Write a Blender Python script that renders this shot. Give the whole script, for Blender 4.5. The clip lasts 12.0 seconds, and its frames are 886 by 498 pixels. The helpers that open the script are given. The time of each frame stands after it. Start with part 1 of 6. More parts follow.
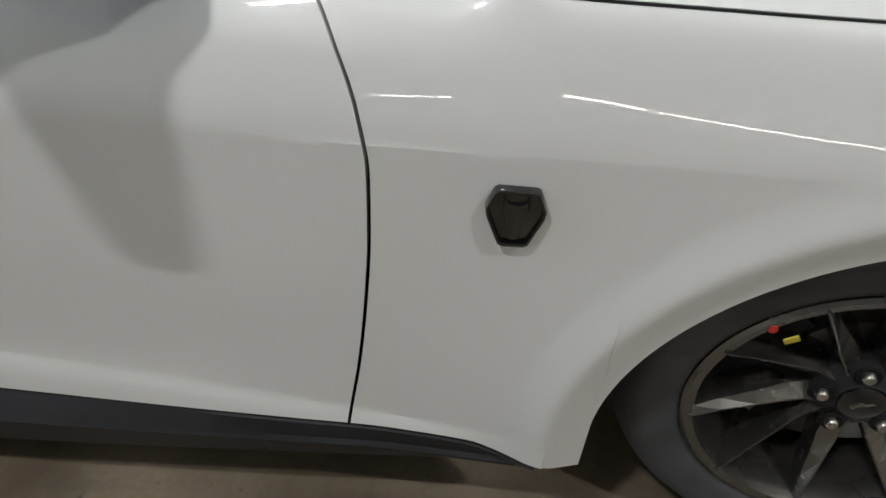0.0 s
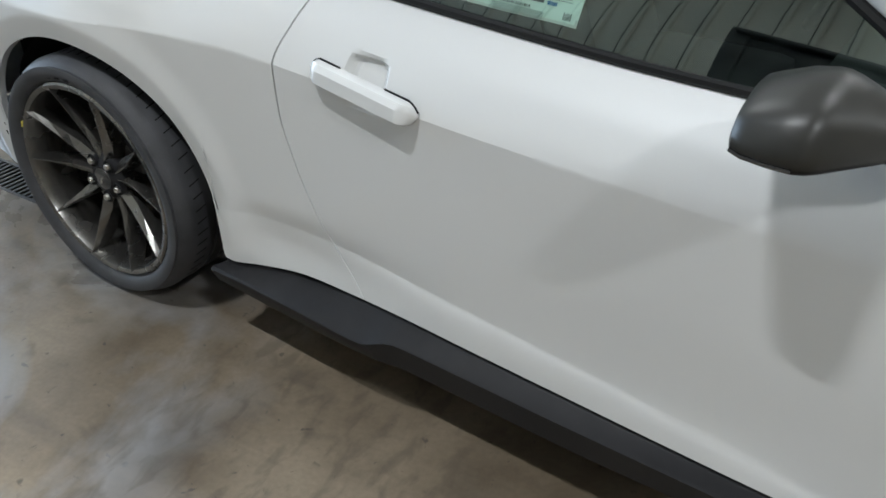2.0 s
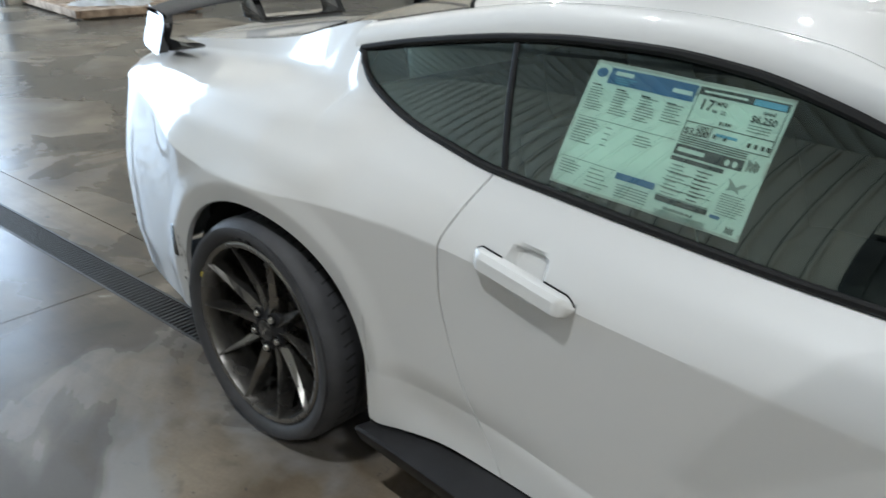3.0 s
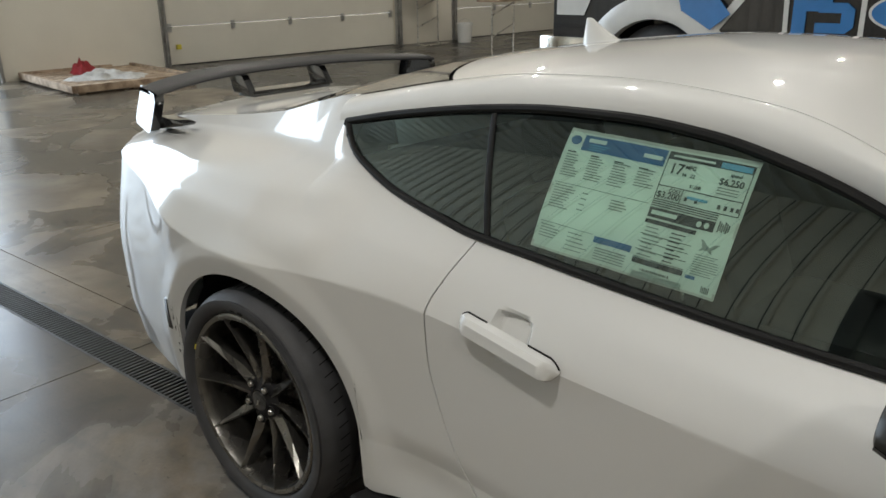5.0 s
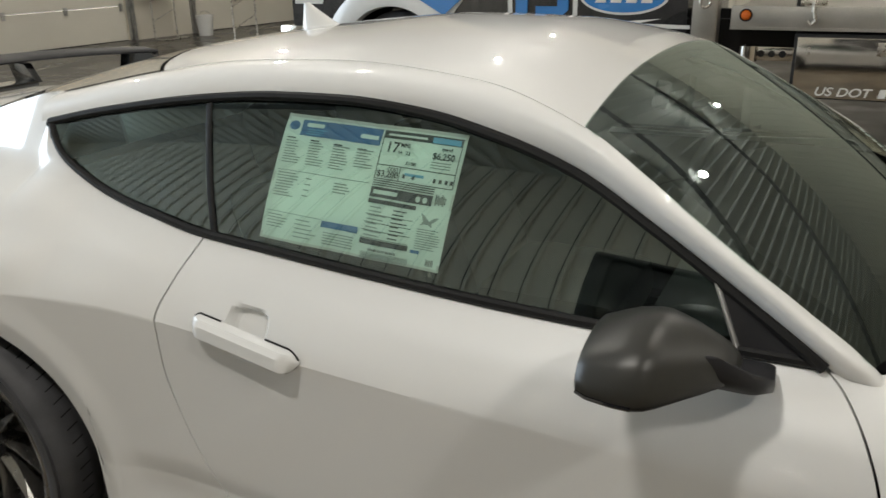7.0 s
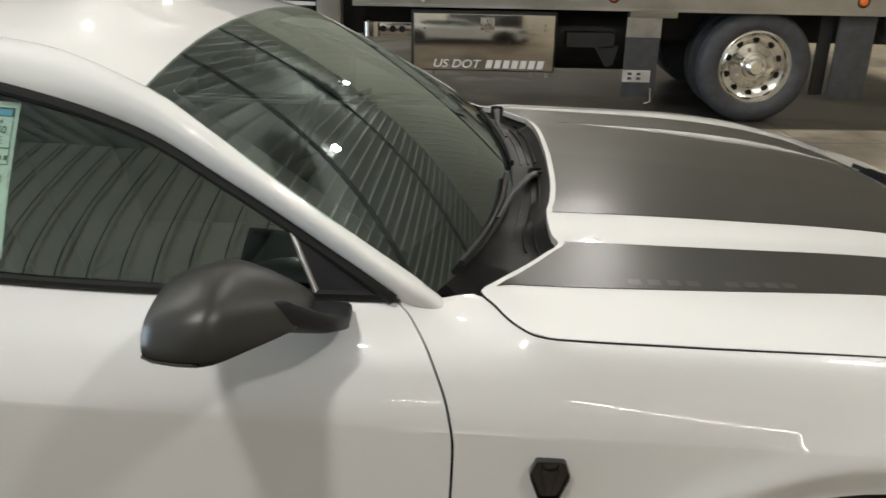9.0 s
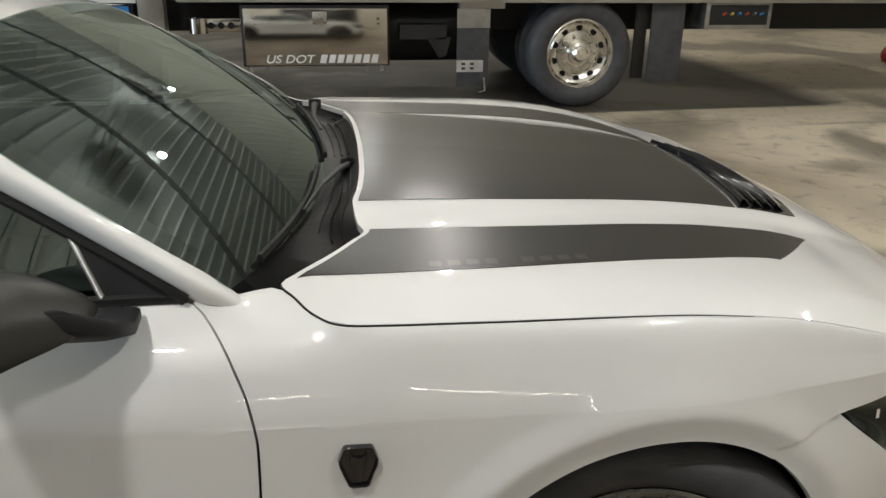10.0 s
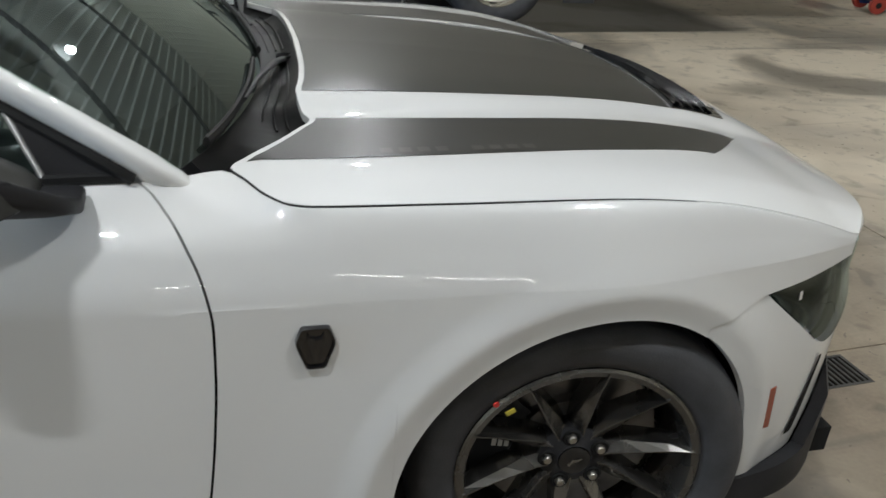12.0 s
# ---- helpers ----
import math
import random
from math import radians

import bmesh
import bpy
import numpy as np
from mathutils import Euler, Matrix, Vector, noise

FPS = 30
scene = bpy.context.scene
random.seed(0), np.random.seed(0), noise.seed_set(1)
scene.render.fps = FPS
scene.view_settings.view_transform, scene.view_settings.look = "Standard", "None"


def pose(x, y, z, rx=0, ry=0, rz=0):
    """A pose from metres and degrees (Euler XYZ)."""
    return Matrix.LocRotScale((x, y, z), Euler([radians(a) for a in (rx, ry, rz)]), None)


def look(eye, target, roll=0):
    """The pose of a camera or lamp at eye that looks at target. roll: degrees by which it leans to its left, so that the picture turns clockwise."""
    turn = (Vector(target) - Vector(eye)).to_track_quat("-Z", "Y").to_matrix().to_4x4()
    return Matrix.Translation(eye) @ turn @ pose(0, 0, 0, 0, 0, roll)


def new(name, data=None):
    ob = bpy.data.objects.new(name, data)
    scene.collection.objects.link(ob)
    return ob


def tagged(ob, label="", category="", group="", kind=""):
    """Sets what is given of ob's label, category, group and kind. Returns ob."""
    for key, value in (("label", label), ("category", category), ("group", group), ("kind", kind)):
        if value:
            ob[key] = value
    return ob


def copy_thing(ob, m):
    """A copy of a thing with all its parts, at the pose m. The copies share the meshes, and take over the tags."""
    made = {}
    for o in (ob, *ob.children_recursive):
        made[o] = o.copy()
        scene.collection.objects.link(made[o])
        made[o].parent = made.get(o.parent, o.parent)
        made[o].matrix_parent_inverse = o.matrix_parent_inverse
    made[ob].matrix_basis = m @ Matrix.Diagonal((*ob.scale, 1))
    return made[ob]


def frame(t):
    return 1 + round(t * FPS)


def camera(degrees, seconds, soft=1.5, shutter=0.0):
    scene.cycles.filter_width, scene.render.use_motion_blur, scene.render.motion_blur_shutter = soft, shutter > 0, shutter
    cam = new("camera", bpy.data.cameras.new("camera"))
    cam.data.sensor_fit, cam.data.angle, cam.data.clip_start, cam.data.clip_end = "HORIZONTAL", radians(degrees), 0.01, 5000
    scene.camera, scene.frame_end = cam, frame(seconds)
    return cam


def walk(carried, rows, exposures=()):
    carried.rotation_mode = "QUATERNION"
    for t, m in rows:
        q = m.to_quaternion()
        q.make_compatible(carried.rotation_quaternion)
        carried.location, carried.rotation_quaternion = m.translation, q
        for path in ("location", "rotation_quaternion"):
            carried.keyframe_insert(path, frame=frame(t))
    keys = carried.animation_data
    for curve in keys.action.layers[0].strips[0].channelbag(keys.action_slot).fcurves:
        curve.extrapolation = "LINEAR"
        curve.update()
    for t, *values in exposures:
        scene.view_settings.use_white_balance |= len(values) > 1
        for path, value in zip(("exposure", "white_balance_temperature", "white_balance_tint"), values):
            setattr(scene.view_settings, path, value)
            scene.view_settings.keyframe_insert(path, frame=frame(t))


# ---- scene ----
cam = camera(57.3, 12.0, shutter=0.25)
PATH = [
    (0, (-0.545, -1.568, 1.275), (-0.606, -0.127, -0.111), 2.2),
    (0.5, (-0.552, -1.653, 1.318), (-0.746, -0.169, -0.008), 1.6),
    (1, (-0.626, -1.776, 1.37), (-1.239, -0.368, 0.089), -0.6),
    (1.5, (-0.778, -1.941, 1.408), (-1.655, -0.572, 0.244), -1.5),
    (2, (-0.834, -2.026, 1.44), (-1.769, -0.644, 0.338), 0.8),
    (2.5, (-0.856, -2.063, 1.501), (-1.843, -0.656, 0.479), 3.5),
    (3, (-0.873, -2.086, 1.542), (-2.146, -0.761, 0.751), 1.0),
    (3.2, (-0.886, -2.078, 1.563), (-2.205, -0.789, 0.788), 0.2),
    (5, (-0.833, -2.084, 1.58), (-2.138, -0.721, 0.917), -1.1),
    (5.5, (-0.817, -2.057, 1.568), (-2.004, -0.593, 0.898), -1.1),
    (6, (-0.803, -2.038, 1.562), (-1.907, -0.509, 0.895), -1.4),
    (6.5, (-0.786, -2.023, 1.557), (-1.771, -0.417, 0.887), -1.2),
    (6.7, (-0.781, -2.022, 1.565), (-1.711, -0.388, 0.883), -1.4),
    (8.3, (-0.692, -1.983, 1.52), (-1.061, -0.14, 0.837), 1.1),
    (8.5, (-0.67, -1.992, 1.523), (-0.939, -0.133, 0.837), 0.9),
    (9, (-0.627, -1.987, 1.518), (-0.703, -0.129, 0.783), 1.0),
    (9.5, (-0.57, -1.99, 1.517), (-0.452, -0.136, 0.777), 0.6),
    (10, (-0.523, -1.996, 1.509), (-0.258, -0.158, 0.768), 0.8),
    (10.5, (-0.498, -2.002, 1.5), (-0.238, -0.173, 0.733), -0.5),
    (11, (-0.477, -2.017, 1.489), (-0.018, -0.25, 0.673), 0.7),
    (11.5, (-0.512, -2.031, 1.46), (-0.005, -0.28, 0.638), 1.0),
    (12, (-0.598, -2.013, 1.439), (-0.123, -0.287, 0.547), 3.7),
]
EXPOSURES = [
    (0.0, 0.15, 6200, 10), (1.5, 0.37, 5900, 9), (2.5, 0.46, 5900, 8), (3.2, 0.06, 6000, 8), (4.8, -0.18, 6650, 9), (6.0, -0.10, 6800, 10),
    (8.5, 0.35, 6650, 10), (9.5, 0.30, 6600, 10), (11.0, 0.16, 6300, 9), (12.0, 0.18, 6000, 9),
]
walk(cam, [(t, look(eye, target, roll)) for t, eye, target, roll in PATH], EXPOSURES)

# ---- world, lamps ----
world = bpy.data.worlds.new("sky")
scene.world = world
world.use_nodes = True
wn = world.node_tree
sky = wn.nodes.new("ShaderNodeTexSky")
sky.sky_type, sky.sun_disc = "NISHITA", False
sky.sun_elevation, sky.sun_rotation = radians(30), radians(311)
wn.links.new(sky.outputs["Color"], wn.nodes["Background"].inputs["Color"])
wn.nodes["Background"].inputs["Strength"].default_value = 0.12

SUN = bpy.data.lights.new("sun", "SUN")
SUN.energy, SUN.angle, SUN.color = 3.0, radians(0.5), (1.0, 0.95, 0.88)
new("sun", SUN).matrix_world = look((-26, 23, 20), (0, 0, 0))

CEIL = 6.2
# the two bays at x = -11.2 are unseen extras that brighten the west wall
BAYS = [(-4.6, 1.4), (0.55, 1.5), (5.6, 1.4), (-9.4, 7.6), (-4.3, 7.0), (1.1, 7.5), (-5.0, 12.9), (0.2, 13.4), (8.0, 6.0), (-11.2, 4.6), (-11.2, 10.2)]
STRIPS = [(-2.15, -2.9), (2.5, -3.0)]
BAY_WATTS, STRIP_WATTS, DOOR_WATTS = 106.0, 91.0, 730.0


def lamp(name, kind, energy, size, colour, m, size_y=None):
    data = bpy.data.lights.new(name, "AREA")
    data.shape, data.energy, data.size, data.color = kind, energy, size, colour
    if size_y:
        data.size_y = size_y
    ob = new(name, data)
    ob.matrix_world = m
    return ob


for bx, by in BAYS:
    bulb = bpy.data.lights.new("high_bay_lamp", "POINT")
    bulb.energy, bulb.shadow_soft_size, bulb.color = BAY_WATTS, 0.07, (1.0, 0.975, 0.93)
    new("high_bay_lamp", bulb).location = (bx, by, CEIL - 1.02)
for bx, by in STRIPS:
    lamp("strip_lamp", "RECTANGLE", STRIP_WATTS, 0.5, (1.0, 0.975, 0.93), look((bx, by, CEIL - 1.02), (bx, by + 0.001, 0)), 0.06)
# sky's light through the open bay door
lamp("bay_door_daylight", "RECTANGLE", DOOR_WATTS, 6.0, (0.68, 0.83, 1.0), look((-15.25, -0.92, 3.05), (-5.3, -1.97, 2.4)), 5.9)



# ---- materials ----
def material(name, colour, rough=0.5, metal=0.0, vary=0.12, scale=6.0, fine=140.0, bump=0.04, coat=0.0, emit=0.0, rough_vary=0.06, second=None, mix_at=0.5):
    """A surface with large stains (scale), fine grain (fine) and relief."""
    m = bpy.data.materials.new(name)
    m.use_nodes = True
    t, n, l = m.node_tree, m.node_tree.nodes, m.node_tree.links
    b = n["Principled BSDF"]
    co = n.new("ShaderNodeTexCoord")
    big, small = n.new("ShaderNodeTexNoise"), n.new("ShaderNodeTexNoise")
    big.inputs["Scale"].default_value, big.inputs["Detail"].default_value = scale, 5
    small.inputs["Scale"].default_value, small.inputs["Detail"].default_value = fine, 3
    for q in (big, small):
        l.new(co.outputs["Object"], q.inputs["Vector"])
    ramp = n.new("ShaderNodeValToRGB")
    c0 = [min(1, v * (1 - vary)) for v in colour]
    c1 = [min(1, v * (1 + vary)) for v in (second or colour)]
    ramp.color_ramp.elements[0].color, ramp.color_ramp.elements[1].color = (*c0, 1), (*c1, 1)
    ramp.color_ramp.elements[0].position, ramp.color_ramp.elements[1].position = mix_at - 0.18, mix_at + 0.18
    l.new(big.outputs["Fac"], ramp.inputs["Fac"])
    grain = n.new("ShaderNodeMapRange")
    grain.inputs["To Min"].default_value, grain.inputs["To Max"].default_value = 1 - vary * 0.6, 1 + vary * 0.6
    l.new(small.outputs["Fac"], grain.inputs["Value"])
    mul = n.new("ShaderNodeVectorMath")
    mul.operation = "MULTIPLY"
    l.new(ramp.outputs["Color"], mul.inputs[0])
    l.new(grain.outputs["Result"], mul.inputs[1])
    l.new(mul.outputs["Vector"], b.inputs["Base Color"])
    rr = n.new("ShaderNodeMapRange")
    rr.inputs["To Min"].default_value, rr.inputs["To Max"].default_value = max(0.01, rough - rough_vary), min(1, rough + rough_vary)
    l.new(big.outputs["Fac"], rr.inputs["Value"])
    l.new(rr.outputs["Result"], b.inputs["Roughness"])
    b.inputs["Metallic"].default_value = metal
    b.inputs["Coat Weight"].default_value, b.inputs["Coat Roughness"].default_value = coat, 0.025
    if bump:
        bp = n.new("ShaderNodeBump")
        bp.inputs["Strength"].default_value, bp.inputs["Distance"].default_value = bump, 0.01
        l.new(small.outputs["Fac"], bp.inputs["Height"])
        l.new(bp.outputs["Normal"], b.inputs["Normal"])
    if emit:
        b.inputs["Emission Color"].default_value, b.inputs["Emission Strength"].default_value = (*colour, 1), emit
    return m


def glass(name, tint, ior=1.5):
    """Thin tinted pane: what is behind shows through the tint, the gloss follows the angle."""
    m = bpy.data.materials.new(name)
    m.use_nodes = True
    n, l = m.node_tree.nodes, m.node_tree.links
    n.remove(n["Principled BSDF"])
    tr, gl, mx, fr = (n.new("ShaderNode" + k) for k in ("BsdfTransparent", "BsdfGlossy", "MixShader", "Fresnel"))
    tr.inputs["Color"].default_value = (*tint, 1)
    gl.inputs["Roughness"].default_value = 0.015
    gl.inputs["Color"].default_value = (0.86, 1.0, 0.97, 1)
    fr.inputs["IOR"].default_value = ior
    l.new(fr.outputs[0], mx.inputs[0])
    l.new(tr.outputs[0], mx.inputs[1])
    l.new(gl.outputs[0], mx.inputs[2])
    l.new(mx.outputs[0], n["Material Output"].inputs["Surface"])
    return m


def concrete(name):
    """Worn concrete: clouded grey-brown, damp blotches, tyre scuffs, pores, a painted truck shadow."""
    m = material(name, (0.145, 0.110, 0.072), 0.46, vary=0.30, scale=2.2, fine=70.0, bump=0.035, second=(0.215, 0.175, 0.125), rough_vary=0.12)
    n, l = m.node_tree.nodes, m.node_tree.links
    b, co = n["Principled BSDF"], n["Texture Coordinate"]
    b.inputs["Specular IOR Level"].default_value = 0.28
    src = b.inputs["Base Color"].links[0].from_socket
    rsrc = b.inputs["Roughness"].links[0].from_socket

    def noise_of(scale, detail, lo, hi, stretch=(1, 1, 1), warp=0.6):
        mp = n.new("ShaderNodeMapping")
        mp.inputs["Scale"].default_value = stretch
        q, r = n.new("ShaderNodeTexNoise"), n.new("ShaderNodeMapRange")
        q.inputs["Scale"].default_value, q.inputs["Detail"].default_value, q.inputs["Distortion"].default_value = scale, detail, warp
        r.inputs["From Min"].default_value, r.inputs["From Max"].default_value = lo, hi
        l.new(co.outputs["Object"], mp.inputs["Vector"])
        l.new(mp.outputs["Vector"], q.inputs["Vector"])
        l.new(q.outputs["Fac"], r.inputs["Value"])
        return r.outputs["Result"]

    def darken(prev, fac, colour, strength):
        s = n.new("ShaderNodeMath")
        s.operation = "MULTIPLY"
        s.inputs[1].default_value = strength
        l.new(fac, s.inputs[0])
        mx = n.new("ShaderNodeMix")
        mx.data_type = "RGBA"
        l.new(s.outputs[0], mx.inputs["Factor"])
        l.new(prev, mx.inputs["A"])
        mx.inputs["B"].default_value = (*colour, 1)
        return mx.outputs["Result"]

    blotch = noise_of(0.55, 4, 0.52, 0.60)
    scuff = noise_of(2.2, 6, 0.58, 0.72, (0.25, 3.0, 1))
    pore = noise_of(26, 2, 0.68, 0.74)
    pale = noise_of(0.8, 5, 0.56, 0.70)
    # dry, swept bays to the east; colour lifted further for missing lamp light
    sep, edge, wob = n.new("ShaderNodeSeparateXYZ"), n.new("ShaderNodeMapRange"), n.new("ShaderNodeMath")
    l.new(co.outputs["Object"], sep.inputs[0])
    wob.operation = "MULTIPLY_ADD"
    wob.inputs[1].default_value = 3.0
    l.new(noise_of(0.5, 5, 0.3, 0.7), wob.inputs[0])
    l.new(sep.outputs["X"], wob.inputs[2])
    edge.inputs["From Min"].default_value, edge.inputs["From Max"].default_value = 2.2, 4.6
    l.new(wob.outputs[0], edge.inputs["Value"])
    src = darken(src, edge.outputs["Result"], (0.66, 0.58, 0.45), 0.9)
    c = darken(src, pale, (0.33, 0.30, 0.255), 0.5)
    c = darken(c, blotch, (0.085, 0.075, 0.06), 0.65)
    c = darken(c, noise_of(7.0, 6, 0.56, 0.70), (0.07, 0.058, 0.045), 0.38)
    c = darken(c, scuff, (0.08, 0.07, 0.06), 0.45)
    c = darken(c, pore, (0.05, 0.045, 0.04), 0.6)
    # paler grey patches with ragged edges towards the open bay door
    mk, mw = n.new("ShaderNodeMapRange"), n.new("ShaderNodeMath")
    mk.inputs["From Min"].default_value, mk.inputs["From Max"].default_value = -1.45, -1.9
    wav = n.new("ShaderNodeMath")
    wav.operation = "MULTIPLY_ADD"
    wav.inputs[1].default_value = 1.6
    l.new(noise_of(0.45, 5, 0.3, 0.7), wav.inputs[0])
    l.new(sep.outputs["X"], wav.inputs[2])
    l.new(wav.outputs[0], mk.inputs["Value"])
    mw.operation = "MULTIPLY"
    l.new(mk.outputs["Result"], mw.inputs[0])
    mk2, mw2 = n.new("ShaderNodeMapRange"), n.new("ShaderNodeMath")
    mk2.inputs["From Min"].default_value, mk2.inputs["From Max"].default_value = -4.0, -2.9
    l.new(sep.outputs["X"], mk2.inputs["Value"])
    mw2.operation = "MULTIPLY"
    l.new(mk2.outputs["Result"], mw2.inputs[0])
    l.new(noise_of(1.0, 6, 0.42, 0.53, (1, 1, 1), 1.2), mw2.inputs[1])
    l.new(mw2.outputs[0], mw.inputs[1])
    c = darken(c, mw.outputs[0], (0.33, 0.335, 0.34), 0.62)
    # dark damp blotches with crisp, ragged edges towards the door
    puddle, far_w = n.new("ShaderNodeMath"), n.new("ShaderNodeMapRange")
    far_w.inputs["From Min"].default_value, far_w.inputs["From Max"].default_value = -1.9, -2.5
    l.new(wav.outputs[0], far_w.inputs["Value"])
    puddle.operation = "MULTIPLY"
    l.new(far_w.outputs["Result"], puddle.inputs[0])
    l.new(noise_of(0.95, 9, 0.465, 0.53, (1, 1, 1), 0.9), puddle.inputs[1])
    c = darken(c, puddle.outputs[0], (0.066, 0.061, 0.054), 0.62)
    # rows of tyre scrub marks beside the rear wheel
    s1, s2, s3, s4 = n.new("ShaderNodeMapRange"), n.new("ShaderNodeMapRange"), n.new("ShaderNodeMath"), n.new("ShaderNodeMath")
    s1.inputs["From Min"].default_value, s1.inputs["From Max"].default_value = -2.5, -2.2
    s2.inputs["From Min"].default_value, s2.inputs["From Max"].default_value = -1.35, -1.6
    l.new(sep.outputs["X"], s1.inputs["Value"])
    l.new(sep.outputs["X"], s2.inputs["Value"])
    s3.operation = s4.operation = "MULTIPLY"
    l.new(s1.outputs["Result"], s3.inputs[0])
    l.new(s2.outputs["Result"], s3.inputs[1])
    l.new(s3.outputs[0], s4.inputs[0])
    l.new(noise_of(11.0, 8, 0.50, 0.66, (2.0, 0.9, 1), 0.5), s4.inputs[1])
    c = darken(c, s4.outputs[0], (0.082, 0.067, 0.050), 0.42)
    # shadow of the parked truck's bed, painted dark into the floor colour
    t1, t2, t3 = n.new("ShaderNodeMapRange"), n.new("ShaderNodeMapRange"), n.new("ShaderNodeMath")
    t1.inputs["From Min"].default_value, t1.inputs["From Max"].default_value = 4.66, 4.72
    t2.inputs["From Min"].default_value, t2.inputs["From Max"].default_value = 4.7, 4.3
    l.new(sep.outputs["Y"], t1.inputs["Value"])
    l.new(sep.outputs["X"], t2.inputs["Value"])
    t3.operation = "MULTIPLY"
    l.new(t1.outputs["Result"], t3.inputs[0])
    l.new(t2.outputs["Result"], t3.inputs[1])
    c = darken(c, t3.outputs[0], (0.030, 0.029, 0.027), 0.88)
    l.new(c, b.inputs["Base Color"])
    wet = n.new("ShaderNodeMix")
    wet.data_type = "FLOAT"
    l.new(blotch, wet.inputs["Factor"])
    l.new(rsrc, wet.inputs["A"])
    wet.inputs["B"].default_value = 0.30
    # hosed-down patch towards the open bay door
    damp, w2 = n.new("ShaderNodeMapRange"), n.new("ShaderNodeMath")
    w2.operation = "MULTIPLY_ADD"
    w2.inputs[1].default_value = 2.0
    l.new(noise_of(1.1, 5, 0.3, 0.7), w2.inputs[0])
    l.new(sep.outputs["X"], w2.inputs[2])
    damp.inputs["From Min"].default_value, damp.inputs["From Max"].default_value = -1.35, -1.75
    l.new(w2.outputs[0], damp.inputs["Value"])
    wet2 = n.new("ShaderNodeMix")
    wet2.data_type = "FLOAT"
    l.new(damp.outputs["Result"], wet2.inputs["Factor"])
    l.new(wet.outputs["Result"], wet2.inputs["A"])
    wet2.inputs["B"].default_value = 0.32
    wet3 = n.new("ShaderNodeMix")
    wet3.data_type = "FLOAT"
    l.new(puddle.outputs[0], wet3.inputs["Factor"])
    l.new(wet2.outputs["Result"], wet3.inputs["A"])
    wet3.inputs["B"].default_value = 0.22
    l.new(wet3.outputs["Result"], b.inputs["Roughness"])
    return m


PAINT = material("white_car_paint", (0.75, 0.757, 0.75), 0.42, vary=0.012, scale=1.5, fine=900, bump=0.004, coat=1.0, rough_vary=0.02)
STRIPE = material("satin_grey_film", (0.027, 0.026, 0.023), 0.29, vary=0.05, scale=3, fine=700, bump=0.01, rough_vary=0.03)
LETTER = material("gloss_grey_film", (0.072, 0.068, 0.062), 0.3, vary=0.05)
BLACK = material("black_plastic", (0.023, 0.023, 0.025), 0.48, vary=0.15, scale=10, fine=500, bump=0.05)
SATIN = material("satin_black_cap", (0.024, 0.024, 0.021), 0.39, vary=0.06, scale=8, fine=900, bump=0.01)
COWL = material("black_cowl_plastic", (0.007, 0.007, 0.007), 0.38, vary=0.15, scale=10, fine=400, bump=0.03)
GLOSS = material("gloss_black", (0.008, 0.008, 0.009), 0.12, vary=0.1, bump=0.0, coat=1.0, rough_vary=0.03)
RUBBER = material("tyre_rubber", (0.056, 0.057, 0.062), 0.6, vary=0.2, scale=14, fine=260, bump=0.10)
SEAL = material("rubber_seal", (0.012, 0.012, 0.012), 0.55, vary=0.1, bump=0.02)
RIM = material("dark_grey_wheel_paint", (0.22, 0.213, 0.20), 0.27, metal=0.92, vary=0.06, scale=9, fine=800, bump=0.008, rough_vary=0.04)
NUT = material("dull_steel", (0.60, 0.58, 0.54), 0.28, metal=1.0, vary=0.15, scale=40, bump=0.03)
DISC = material("brake_disc_steel", (0.30, 0.29, 0.28), 0.38, metal=1.0, vary=0.15, scale=20, bump=0.04)
LINER = material("dark_liner", (0.018, 0.018, 0.018), 0.8, vary=0.2, bump=0.08)
PALE = material("pale_lettering", (0.62, 0.60, 0.56), 0.5, vary=0.05)
AMBER = material("amber_lens", (0.27, 0.045, 0.018), 0.18, vary=0.1, fine=300, bump=0.02, coat=0.6)
YELLOW = material("yellow_paint_mark", (0.62, 0.52, 0.06), 0.6, vary=0.1)
RED = material("red_paint_mark", (0.50, 0.03, 0.025), 0.6, vary=0.1)
LENS = glass("smoked_lens", (0.10, 0.10, 0.105), 1.45)
SIDE_GLASS = glass("tinted_side_glass", (0.46, 0.62, 0.54), 2.1)
SHIELD_GLASS = glass("windscreen_glass", (0.42, 0.50, 0.44), 1.7)
INSIDE = material("dark_cabin_cloth", (0.016, 0.016, 0.018), 0.75, vary=0.2, scale=15, fine=600, bump=0.12)
PAPER = material("sticker_paper", (0.80, 0.85, 0.80), 0.55, vary=0.03, scale=7, bump=0.01)
for dull in (SEAL, LINER, COWL, BLACK):
    dull.node_tree.nodes["Principled BSDF"].inputs["Specular IOR Level"].default_value = 0.22
for dull in (LINER, COWL):
    dull.node_tree.nodes["Principled BSDF"].inputs["Specular IOR Level"].default_value = 0.06
INK = material("black_ink", (0.05, 0.05, 0.055), 0.6, vary=0.1)
GREY_INK = material("grey_ink", (0.33, 0.35, 0.34), 0.6, vary=0.1)
BLUE_INK = material("blue_ink", (0.05, 0.16, 0.36), 0.5, vary=0.08)
SKY_INK = material("light_blue_ink", (0.16, 0.42, 0.62), 0.5, vary=0.08)
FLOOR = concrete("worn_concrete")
WALL = material("cream_wall_panel", (0.66, 0.62, 0.53), 0.55, vary=0.05, scale=0.9, fine=60, bump=0.03)
DOORP = material("cream_steel_door", (0.64, 0.61, 0.53), 0.42, vary=0.04, scale=1.2, fine=90, bump=0.03)
